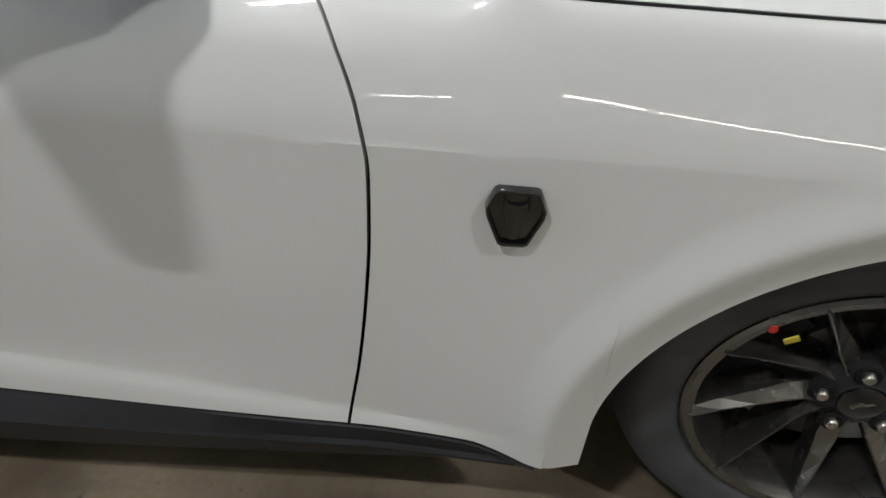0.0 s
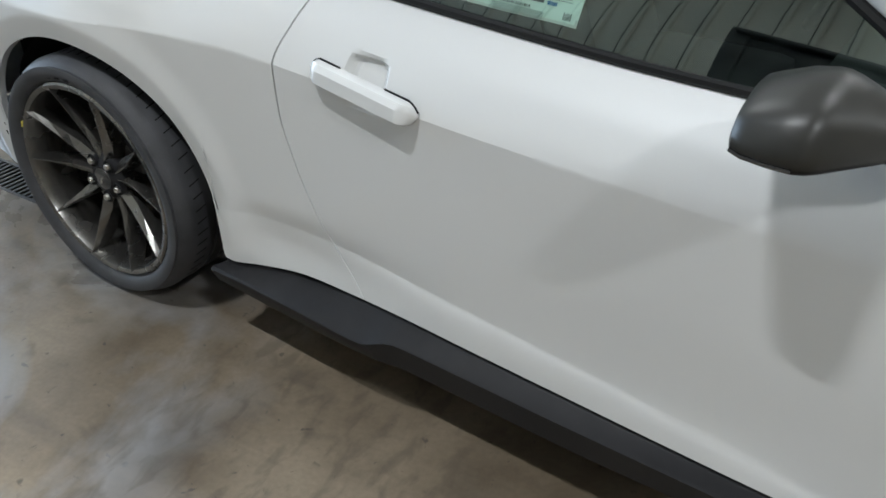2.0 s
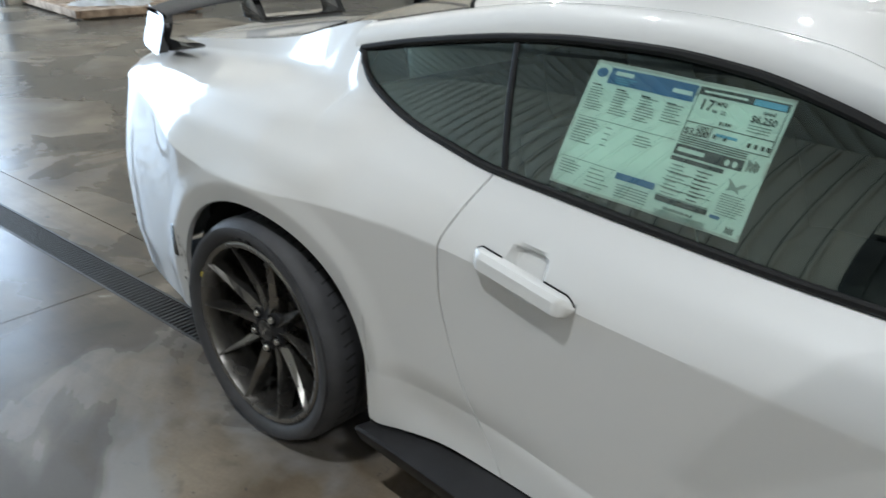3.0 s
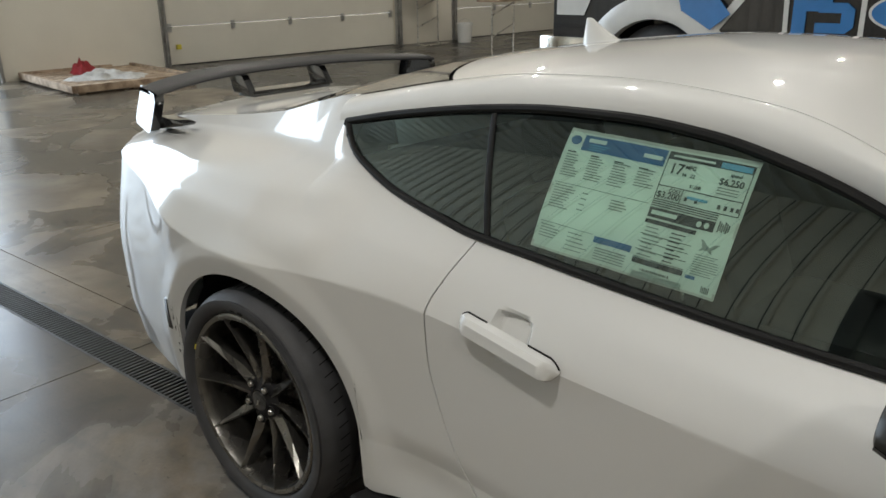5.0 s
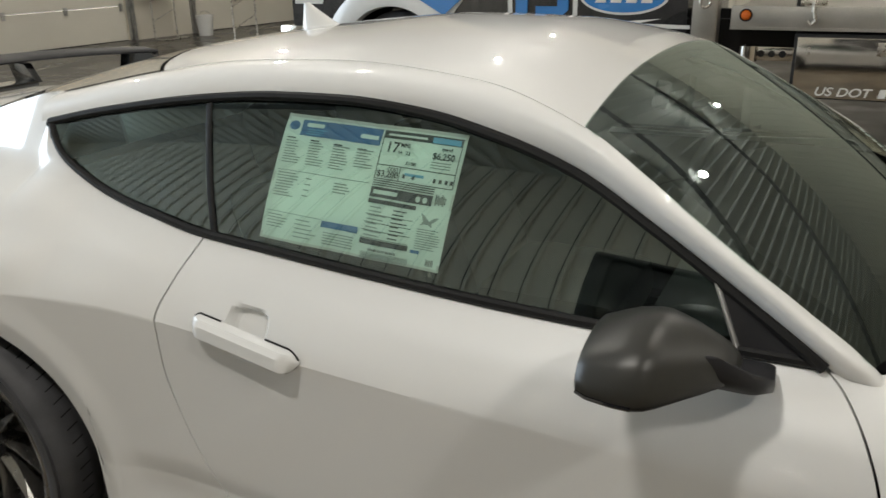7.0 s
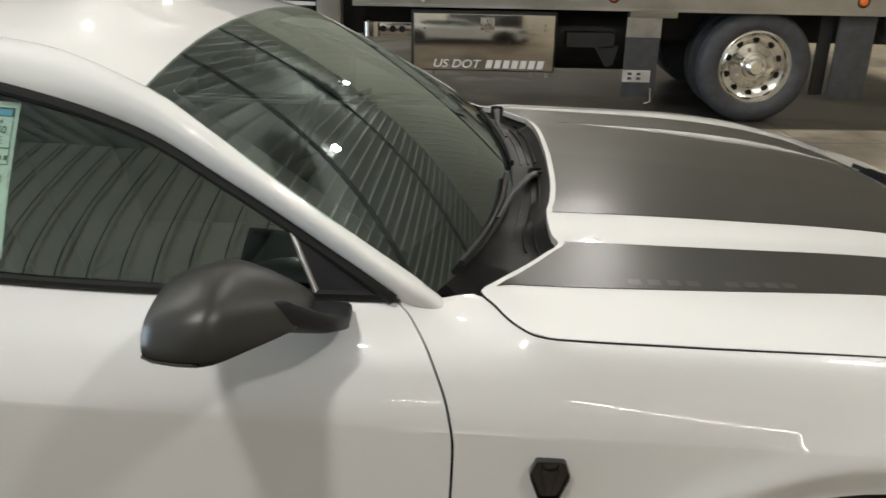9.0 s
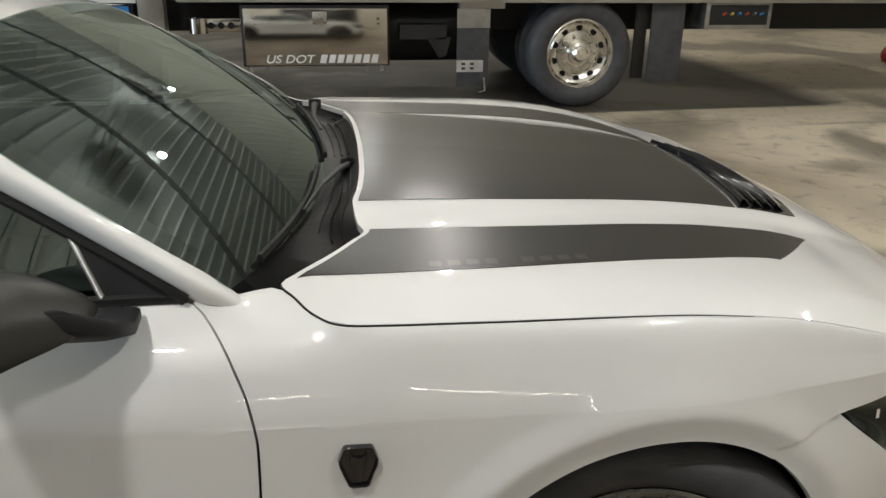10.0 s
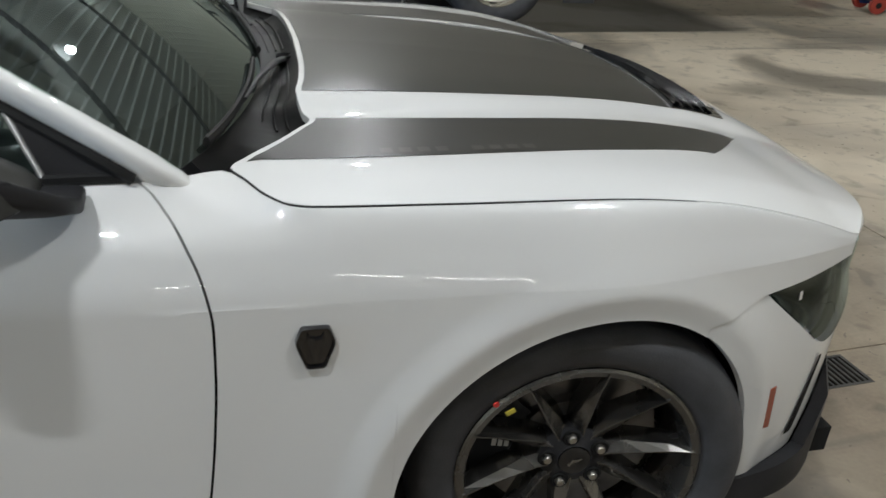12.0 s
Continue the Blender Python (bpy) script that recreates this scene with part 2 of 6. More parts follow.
CEILM = material("white_ribbed_ceiling", (0.74, 0.74, 0.71), 0.5, vary=0.04, scale=1.0, fine=60, bump=0.02)
STEEL = material("galvanised_steel", (0.42, 0.42, 0.41), 0.38, metal=0.9, vary=0.18, scale=9, fine=120, bump=0.05)
IRON = material("cast_iron_grate", (0.055, 0.052, 0.048), 0.5, metal=0.6, vary=0.25, scale=20, fine=200, bump=0.15)
TRAIL = material("truck_bed_aluminium", (0.46, 0.45, 0.42), 0.36, metal=0.85, vary=0.14, scale=3, fine=90, bump=0.04)
ALLOY = material("polished_aluminium", (0.84, 0.82, 0.77), 0.17, metal=1.0, vary=0.05, scale=6, bump=0.01, rough_vary=0.04)
CHROME = material("polished_steel", (0.60, 0.58, 0.54), 0.09, metal=1.0, vary=0.05, scale=4, bump=0.01, rough_vary=0.03)
TBLACK = material("truck_chassis_black", (0.013, 0.013, 0.013), 0.6, vary=0.25, scale=8, bump=0.08)
TWRAP = material("black_vinyl_wrap", (0.012, 0.012, 0.014), 0.22, vary=0.1, bump=0.0, coat=0.6)
TBLUE = material("blue_vinyl_wrap", (0.03, 0.20, 0.52), 0.25, vary=0.06, bump=0.0, coat=0.6)
TWHITE = material("white_vinyl_wrap", (0.72, 0.72, 0.70), 0.3, vary=0.04, bump=0.0, coat=0.6)
ORANGE = material("orange_marker_lens", (0.75, 0.16, 0.02), 0.25, vary=0.08, bump=0.0, coat=0.5)
WOOD = material("rough_pallet_wood", (0.30, 0.20, 0.13), 0.75, vary=0.3, scale=7, fine=90, bump=0.2, second=(0.40, 0.30, 0.21))
CLOTH = material("grey_packing_cloth", (0.50, 0.48, 0.45), 0.85, vary=0.2, scale=9, fine=200, bump=0.3)
RAG = material("red_rag", (0.28, 0.02, 0.025), 0.85, vary=0.2, scale=12, fine=200, bump=0.3)
JBLUE = material("blue_jack_paint", (0.015, 0.03, 0.11), 0.4, vary=0.15, scale=8, bump=0.04)
JRED = material("red_jack_wheel", (0.42, 0.055, 0.035), 0.45, vary=0.12, scale=9, bump=0.04)
LAMPGLOW = material("lamp_glow", (1.0, 0.95, 0.85), 0.5, vary=0.0, bump=0.0, emit=45.0)


# ---- builders ----
def K(xs, ys, soft=False):
    """A smooth monotone curve through (xs, ys); held flat outside."""
    xs, ys = np.array(xs, float), np.array(ys, float)
    h, d = np.diff(xs), np.diff(ys) / np.diff(xs)
    m = np.zeros(len(xs))
    m[0], m[-1] = d[0], d[-1]
    if soft and len(d) > 1:
        m[0] = ((2 * h[0] + h[1]) * d[0] - h[0] * d[1]) / (h[0] + h[1])
        m[0] = 0.0 if m[0] * d[0] < 0 else m[0]
    for i in range(1, len(xs) - 1):
        if d[i - 1] * d[i] > 0:
            w1, w2 = 2 * h[i] + h[i - 1], h[i] + 2 * h[i - 1]
            m[i] = (w1 + w2) / (w1 / d[i - 1] + w2 / d[i])

    def at(x):
        x = min(max(x, xs[0]), xs[-1])
        i = min(max(int(np.searchsorted(xs, x)) - 1, 0), len(xs) - 2)
        t = (x - xs[i]) / h[i]
        return float((1 + 2 * t) * (1 - t) ** 2 * ys[i] + t * (1 - t) ** 2 * h[i] * m[i] + t * t * (3 - 2 * t) * ys[i + 1] + t * t * (t - 1) * h[i] * m[i + 1])

    return at


def steps(a, b, n, endpoint=True):
    return [float(v) for v in np.linspace(a, b, n, endpoint=endpoint)]


def smooth(a, b, x):
    t = min(max((x - a) / (b - a), 0.0), 1.0)
    return t * t * (3 - 2 * t)


def lerp(a, b, t):
    return a + (b - a) * t


def grid_mesh(rows, inward=None, flange=0.0, closed=False):
    """A mesh from rows of points; with a flange, its rim is turned inwards."""
    nr, nc = len(rows), len(rows[0])
    verts = [tuple(p) for r in rows for p in r]
    faces = [(i * nc + j, i * nc + j + 1, (i + 1) * nc + j + 1, (i + 1) * nc + j) for i in range(nr - 1) for j in range(nc - 1)]
    if closed:
        faces += [(i * nc + nc - 1, i * nc, (i + 1) * nc, (i + 1) * nc + nc - 1) for i in range(nr - 1)]
    if flange:
        ring = [j for j in range(nc)] + [i * nc + nc - 1 for i in range(1, nr)] + [(nr - 1) * nc + j for j in range(nc - 2, -1, -1)] + [i * nc for i in range(nr - 2, 0, -1)]
        base = len(verts)
        for k in ring:
            verts.append(tuple(Vector(verts[k]) + Vector(inward) * flange))
        for q in range(len(ring)):
            w = (q + 1) % len(ring)
            faces.append((ring[w], ring[q], base + q, base + w))
    me = bpy.data.meshes.new("sheet")
    me.from_pydata(verts, [], faces)
    me.validate()
    bm = bmesh.new()
    bm.from_mesh(me)
    bmesh.ops.remove_doubles(bm, verts=bm.verts, dist=1e-5)
    bm.to_mesh(me)
    bm.free()
    return me


def join(*meshes):
    bm = bmesh.new()
    for me in meshes:
        bm.from_mesh(me)
    out = bpy.data.meshes.new("joined")
    bm.to_mesh(out)
    bm.free()
    return out


def box(x0, x1, y0, y1, z0, z1, bevel=0.0, m=None, seg=2):
    bm = bmesh.new()
    bmesh.ops.create_cube(bm, size=1.0)
    for v in bm.verts:
        v.co = Vector((lerp(x0, x1, v.co.x + 0.5), lerp(y0, y1, v.co.y + 0.5), lerp(z0, z1, v.co.z + 0.5)))
    if bevel:
        bmesh.ops.bevel(bm, geom=bm.edges[:], offset=bevel, segments=seg, profile=0.6, affect="EDGES")
    if m is not None:
        bm.transform(m)
    me = bpy.data.meshes.new("box")
    bm.to_mesh(me)
    bm.free()
    return me


def lathe(profile, n=64, m=None):
    """Turns (radius, along y) points round the y axis."""
    rows = [[(r * math.cos(2 * math.pi * k / n), a, r * math.sin(2 * math.pi * k / n)) for k in range(n)] for r, a in profile]
    me = grid_mesh(rows, closed=True)
    if m is not None:
        me.transform(m)
    return me


def tube(pts, radius, n=8, flat=1.0, m=None):
    """A round bar along points; closed at the ends."""
    pts = [Vector(p) for p in pts]
    rad = radius if isinstance(radius, (list, tuple)) else [radius] * len(pts)
    rows, up = [], None
    for i, p in enumerate(pts):
        d = (pts[min(i + 1, len(pts) - 1)] - pts[max(i - 1, 0)]).normalized()
        if up is None:
            up = Vector((0, 0, 1)) if abs(d.z) < 0.9 else Vector((0, 1, 0))
        s = d.cross(up).normalized()
        up = s.cross(d).normalized()
        rows.append([p + rad[i] * (math.cos(2 * math.pi * k / n) * s + flat * math.sin(2 * math.pi * k / n) * up) for k in range(n)])
    rows = [[pts[0]] * n] + rows + [[pts[-1]] * n]
    me = grid_mesh(rows, closed=True)
    if m is not None:
        me.transform(m)
    return me


def prism(poly, depth, m=None, bevel=0.0):
    """A flat shape in (x, y), drawn out along +z by depth."""
    bm = bmesh.new()
    lo = [bm.verts.new((x, y, 0)) for x, y in poly]
    f = bm.faces.new(lo)
    r = bmesh.ops.extrude_face_region(bm, geom=[f])
    for v in r["geom"]:
        if isinstance(v, bmesh.types.BMVert):
            v.co.z += depth
    if bevel:
        top = [e for e in bm.edges if all(v.co.z > depth * 0.5 for v in e.verts)]
        bmesh.ops.bevel(bm, geom=top, offset=bevel, segments=2, profile=0.6, affect="EDGES")
    bmesh.ops.recalc_face_normals(bm, faces=bm.faces)
    if m is not None:
        bm.transform(m)
    me = bpy.data.meshes.new("prism")
    bm.to_mesh(me)
    bm.free()
    return me


def words(text, size, m, depth=0.0015, shear=0.0):
    """Letters of the built-in font as a mesh, centred, in the local xy plane."""
    cu = bpy.data.curves.new("words", "FONT")
    cu.body, cu.size, cu.align_x, cu.align_y, cu.extrude, cu.shear = text, size, "CENTER", "CENTER", depth, shear
    cu.offset = size * 0.010
    ob = bpy.data.objects.new("words", cu)
    scene.collection.objects.link(ob)
    bpy.context.view_layer.update()
    me = bpy.data.meshes.new_from_object(ob.evaluated_get(bpy.context.evaluated_depsgraph_get()))
    bpy.data.objects.remove(ob)
    me.transform(m)
    return me


def part(name, me, mat, parent=None, label="", flat=False):
    me.materials.clear()
    me.materials.append(mat)
    if not flat:
        me.polygons.foreach_set("use_smooth", [True] * len(me.polygons))
        me.set_sharp_from_angle(angle=radians(38))
    ob = new(name, me)
    if parent:
        ob.parent = parent
    if label:
        ob["label"] = label
    return ob


def outward(me, centre):
    """Turns the faces of an open sheet so that they look away from a place inside."""
    bm = bmesh.new()
    bm.from_mesh(me)
    bm.faces.ensure_lookup_table()
    bmesh.ops.recalc_face_normals(bm, faces=bm.faces)
    bm.faces.ensure_lookup_table()
    if sum((f.calc_center_median() - Vector(centre)).dot(f.normal) * f.calc_area() for f in bm.faces) < 0:
        bmesh.ops.reverse_faces(bm, faces=bm.faces)
    bm.to_mesh(me)
    bm.free()
    return me


def thing(name, label, category, group="", kind="", at=(0, 0, 0)):
    ob = new(name)
    ob.location = at
    ob.empty_display_size = 0.1
    return tagged(ob, label, category, group, kind)


def structure(name, me, mat, label, category, parent=None):
    return tagged(part(name, me, mat, parent), label, category, "", "structure")


# ---- the car: front axle over the origin, nose towards +x ----
car = thing("car", "white two-door sports coupe with dark grey bonnet stripes, on concrete", "car")

Z_BELT = K([-3.86, -3.65, -3.5, -3.3, -3.05, -2.8, -2.66, -2.61, -2.575, -2.52, -2.45, -2.32, -2.14, -2.02, -1.82, -1.6, -1.26, -1.0, -0.74, -0.68, -0.62, -0.575, -0.525, -0.3, 0.0, 0.2, 0.4, 0.54],
           [1.03, 1.065, 1.082, 1.10, 1.135, 1.198, 1.225, 1.20, 1.137, 1.094, 1.065, 1.026, 0.997, 0.981, 0.973, 0.965, 0.957, 0.960, 0.968, 0.967, 0.957, 0.950, 0.943, 0.937, 0.930, 0.912, 0.866, 0.818])
W_BELT = K([-3.86, -3.65, -3.5, -3.3, -3.05, -2.8, -2.66, -2.61, -2.575, -2.52, -2.45, -2.32, -2.14, -2.02, -1.82, -1.6, -1.26, -1.0, -0.74, -0.68, -0.62, -0.59, -0.566, -0.548, -0.528, -0.50, -0.3, 0.0, 0.2, 0.4, 0.54],
           [0.55, 0.585, 0.57, 0.54, 0.518, 0.522, 0.53, 0.60, 0.635, 0.665, 0.685, 0.71, 0.737, 0.75, 0.765, 0.78, 0.80, 0.815, 0.828, 0.818, 0.768, 0.796, 0.842, 0.863, 0.878, 0.886, 0.887, 0.882, 0.875, 0.862, 0.85])
Z_LINE = K([-3.86, -3.53, -2.93, -2.6, -2.24, -2.05, -1.7, 0.54], [0.955, 0.925, 0.815, 0.822, 0.828, 0.818, 0.803, 0.80])
SX = [-3.9, -3.75, -3.6, -3.4, -3.1, -2.72, -2.35, -2.0, -1.5, -1.0, -0.65, -0.4, 0.0, 0.35, 0.55]
W_SIDE = [
    (0.20, K(SX, [0.64, 0.765, 0.815, 0.857, 0.90, 0.93, 0.925, 0.90, 0.905, 0.918, 0.925, 0.925, 0.93, 0.90, 0.86])),
    (0.30, K(SX, [0.66, 0.785, 0.835, 0.872, 0.91, 0.94, 0.918, 0.893, 0.902, 0.916, 0.926, 0.93, 0.935, 0.908, 0.862])),
    (0.405, K(SX, [0.68, 0.803, 0.853, 0.887, 0.92, 0.945, 0.900, 0.872, 0.888, 0.908, 0.928, 0.934, 0.938, 0.908, 0.855])),
    (0.60, K(SX, [0.69, 0.81, 0.858, 0.892, 0.93, 0.95, 0.90, 0.872, 0.892, 0.916, 0.934, 0.938, 0.94, 0.905, 0.845])),
]
W_LINE = K(SX, [0.640, 0.757, 0.806, 0.855, 0.938, 0.950, 0.902, 0.874, 0.898, 0.922, 0.938, 0.942, 0.938, 0.90, 0.85])
W_MID = K([-3.9, -3.6, -3.3, -3.0, -2.72, -2.45, -2.2, -2.0, -1.5, -1.0, -0.72, -0.62, -0.5, 0.0, 0.35, 0.54], [0.64, 0.80, 0.85, 0.865, 0.85, 0.828, 0.83, 0.828, 0.858, 0.895, 0.914, 0.918, 0.926, 0.921, 0.886, 0.853])
Z_CREASE = K([-2.34, -2.28, -1.9, -1.57, -1.2, -0.88, -0.7, -0.55, -0.42], [0.40, 0.405, 0.411, 0.398, 0.381, 0.360, 0.346, 0.326, 0.305])
ARCHES = [(0.018, 0.343, 0.386, 0.349, 0.386), (-2.717, 0.345, 0.472, 0.425, 0.408)]


def arch_far(x, z):
    """How far a place lies outside the nearer wheel arch's edge, in metres."""
    cx, cz, rl, rr, rz = ARCHES[0] if x > -1.4 else ARCHES[1]
    a = rl if x < cx else rr
    return (math.hypot((x - cx) / a, (z - cz) / rz) - 1) * 0.39


def ARCH_LIP(d):
    """The bevelled band round a wheel arch, turned inwards towards its edge."""
    return 0.008 * (1 - smooth(0.045, 0.12, d)) - 0.26 * min(max(0.058 - d, 0.0), 0.07) ** 2 / (min(max(0.058 - d, 0.0), 0.07) + 0.015)


CREST_Z = K([-3.86, -3.6, -3.3, -2.9, -2.5], [0.99, 1.018, 1.012, 1.010, 0.995])
CREST_W = K([-3.86, -3.6, -3.3, -3.0, -2.6], [0.57, 0.672, 0.756, 0.812, 0.82])
FOOT_Z = K([-3.86, -3.3, -3.0, -2.7], [1.02, 1.052, 1.060, 1.070])


def haunch_width(x, z):
    """The rear haunch above the body line: a convex flank up to the crest, a flat shoulder, then the steep foot of the roof pillar."""
    zl, zb, zr, wr = Z_LINE(x), Z_BELT(x), CREST_Z(x), CREST_W(x)
    zc = min(FOOT_Z(x), zb - 0.010)
    zs = [zl, lerp(zl, zr, 0.55), zr, zc, zb]
    ws = [W_LINE(x), lerp(W_LINE(x), wr, 0.55) + 0.024, wr, W_BELT(x) + 0.74 * (zb - zc), W_BELT(x)]
    h = max(min(0.013, zb - z, z - zl + 0.004), 0.0)
    return float(np.mean([np.interp(z + h * o, zs, ws) for o in np.linspace(-1, 1, 9)]))


def front_flare(d):
    """The swelling of the front wing round its wheel arch."""
    return 0.020 * max(1 - max(d, 0.0) / 0.30, 0.0) ** 2 - 0.008 * (1 - smooth(0.0, 0.07, d))


def upper_width(x, z):
    """The body side over the body line."""
    zl, zb = Z_LINE(x), Z_BELT(x)
    if zb <= zl + 0.02:
        return K([zl, zl + 0.02], [W_LINE(x), W_BELT(x)], True)(z)
    zm = (zl + zb) / 2
    w = K([zl, zm, zb], [W_LINE(x), W_MID(x), W_BELT(x)], True)(z)
    # the wing's shoulder rolls over to the bonnet
    k = (1 - smooth(0.36, 0.52, x)) if x > -0.56 else 0.0
    if k and z > zm:
        t = min((z - zm) / (zb - zm), 1.0)
        w = lerp(w, W_BELT(x) + (W_MID(x) - W_BELT(x)) * (math.sqrt(1.012 - t) - 0.1095) / (1.006 - 0.1095), k)
    return w


def cowl_shoulder(x, z):
    """Between the door and the bonnet's corner the shoulder runs straight on, then flattens towards the screen."""
    xa, xb = -0.76, -0.47
    s, zl = (x - xa) / (xb - xa), Z_LINE(x)
    ze = lerp(Z_BELT(xa), Z_BELT(xb), s)
    f = min(max((z - zl) / (ze - zl), 0.0), 1.0)
    ends = [upper_width(q, lerp(Z_LINE(q), Z_BELT(q), f)) for q in (xa, xb)]
    rest = W_BELT(x) - lerp(W_BELT(xa), W_BELT(xb), s)
    return lerp(ends[0], ends[1], s) + rest * max((z - zl) / (Z_BELT(x) - zl) - 0.72, 0.0) ** 3 / 0.28 ** 3


def body_width(x, z):
    zl = Z_LINE(x)
    if z > zl:
        w = cowl_shoulder(x, z) if -0.76 < x < -0.47 else upper_width(x, z)
    else:
        zc = Z_CREASE(x)
        side_line = K([0.20, 0.30, 0.405, 0.60, zl], [c(x) for _, c in W_SIDE] + [W_LINE(x)], False)
        # lower crease: under it the sill flares outwards
        w = side_line(max(z, zc)) + lerp(0.005, 0.012, smooth(-2.1, -1.8, x)) * smooth(-2.34, -2.2, x) * (1 - smooth(-0.62, -0.43, x)) * (1 - math.exp(-max(zc - z, 0.0) / 0.03)) if -2.34 < x < -0.42 else side_line(z)
    if z > zl and x < -2.38:
        w = lerp(w, haunch_width(x, z), 1 - smooth(-2.5, -2.38, x))
    d = arch_far(x, z)
    w += ARCH_LIP(d) + (front_flare(d) if x > -1.4 else 0.0)
    # grip pocket behind the door pull
    q = (abs((x + 1.812) / 0.058) ** 4 + abs((z - 0.832) / 0.050) ** 4) ** 0.25
    w -= 0.024 * (1 - smooth(0.60, 1.0, q))
    # scoop ahead of the rear wheel
    s = smooth(-2.28, -2.10, x) * (1 - smooth(-2.0, -1.5, x)) * (1 - smooth(0.0, 0.11, abs(z - 0.36)))
    return w - 0.014 * s


def half_width(x, z):
    """The body side; round the rear corner of the side window it is carried on smoothly from both sides."""
    if not -2.73 < x < -2.38:
        return body_width(x, z)
    zb = Z_BELT(x)

    def across(zz):
        a, b = body_width(-2.73, min(zz, Z_BELT(-2.73))), body_width(-2.38, min(zz, Z_BELT(-2.38))) - 0.72 * max(zz - Z_BELT(-2.38), 0.0)
        return lerp(a, b, (x + 2.73) / 0.35)

    inner = across(z) + (W_BELT(x) - across(zb)) * smooth(zb - 0.16, zb, z)
    return lerp(body_width(x, z), inner, smooth(0.86, 0.96, z))


def side_point(x, z, side, out=0.0):
    return Vector((x, side * (half_width(x, z) + out), z))


def side_sheet(x_left, x_right, z_low, z_top, us, n_low, n_up, side, z_base=None):
    """Rows of points of a body panel between two edges x(z) and two edges z(x), with a row on the body line."""
    rows = []
    jc = 0.2
    ks = sorted([k / n_low for k in range(n_low)] + [jc - 0.012, jc - 0.001, jc + 0.012] + [0.985, 1.0, 1.02] + [1 + (1 - (1 - k / n_up) ** 1.7) for k in range(1, n_up + 1)])
    for j in ks:
        row = []
        for u in us:
            z = 0.6
            # the columns are laid out by the panel's edge without its wheel arch
            for low in [z_base or z_low] * 4 + [z_low]:
                if low is not z_low or not z_base:
                    x = lerp(x_left(z), x_right(z), u)
                zb, zt = low(x), z_top(x)
                zm = min(max(Z_LINE(x), zb + 0.25 * (zt - zb)), zb + 0.8 * (zt - zb))
                zc = min(max(Z_CREASE(x), zb + 0.15 * (zm - zb)), zb + 0.5 * (zm - zb))
                z = lerp(zb, zc, j / jc) if j < jc else (lerp(zc, zm, (j - jc) / (1 - jc)) if j <= 1 else lerp(zm, zt, j - 1))
            row.append(side_point(x, z, side))
        rows.append(row)
    return rows


def arch_low(bottom):
    def low(x):
        for cx, cz, rl, rr, rz in ARCHES:
            a = rl if x < cx else rr
            t = abs(x - cx) / a
            if t < 1:
                return max(bottom(x), cz + rz * math.sqrt(1 - t * t))
        return bottom(x)
    return low


SILL = K([-2.3, -2.0, -1.83, -1.6, -1.2, -1.0, -0.7, -0.53, -0.43, -0.36], [0.250, 0.286, 0.302, 0.308, 0.309, 0.311, 0.318, 0.303, 0.264, 0.264])
DOOR_FRONT = K([0.25, 0.31, 0.46, 0.57, 0.68, 0.77, 0.83, 0.90, 0.95, 0.975], [-0.70, -0.694, -0.672, -0.66, -0.652, -0.65, -0.658, -0.684, -0.722, -0.758])
DOOR_REAR = K([0.25, 0.30, 0.41, 0.60, 0.71, 0.82, 0.90, 0.975], [-1.80, -1.826, -1.922, -2.02, -2.05, -2.055, -2.03, -2.0])
FENDER_END = K([0.25, 0.69, 0.735, 0.80, 0.83], [0.225, 0.225, 0.335, 0.50, 0.54])


def spread(edges, n):
    """Steps from 0 to 1, denser round the given places."""
    ks = np.linspace(0, 1, 400)
    dens = 1 + sum(6 * np.exp(-((ks - e) / 0.035) ** 2) for e in edges)
    cum = np.concatenate([[0], np.cumsum((dens[1:] + dens[:-1]) / 2)])
    return [float(v) for v in np.interp(np.linspace(0, cum[-1], n), cum, ks)]


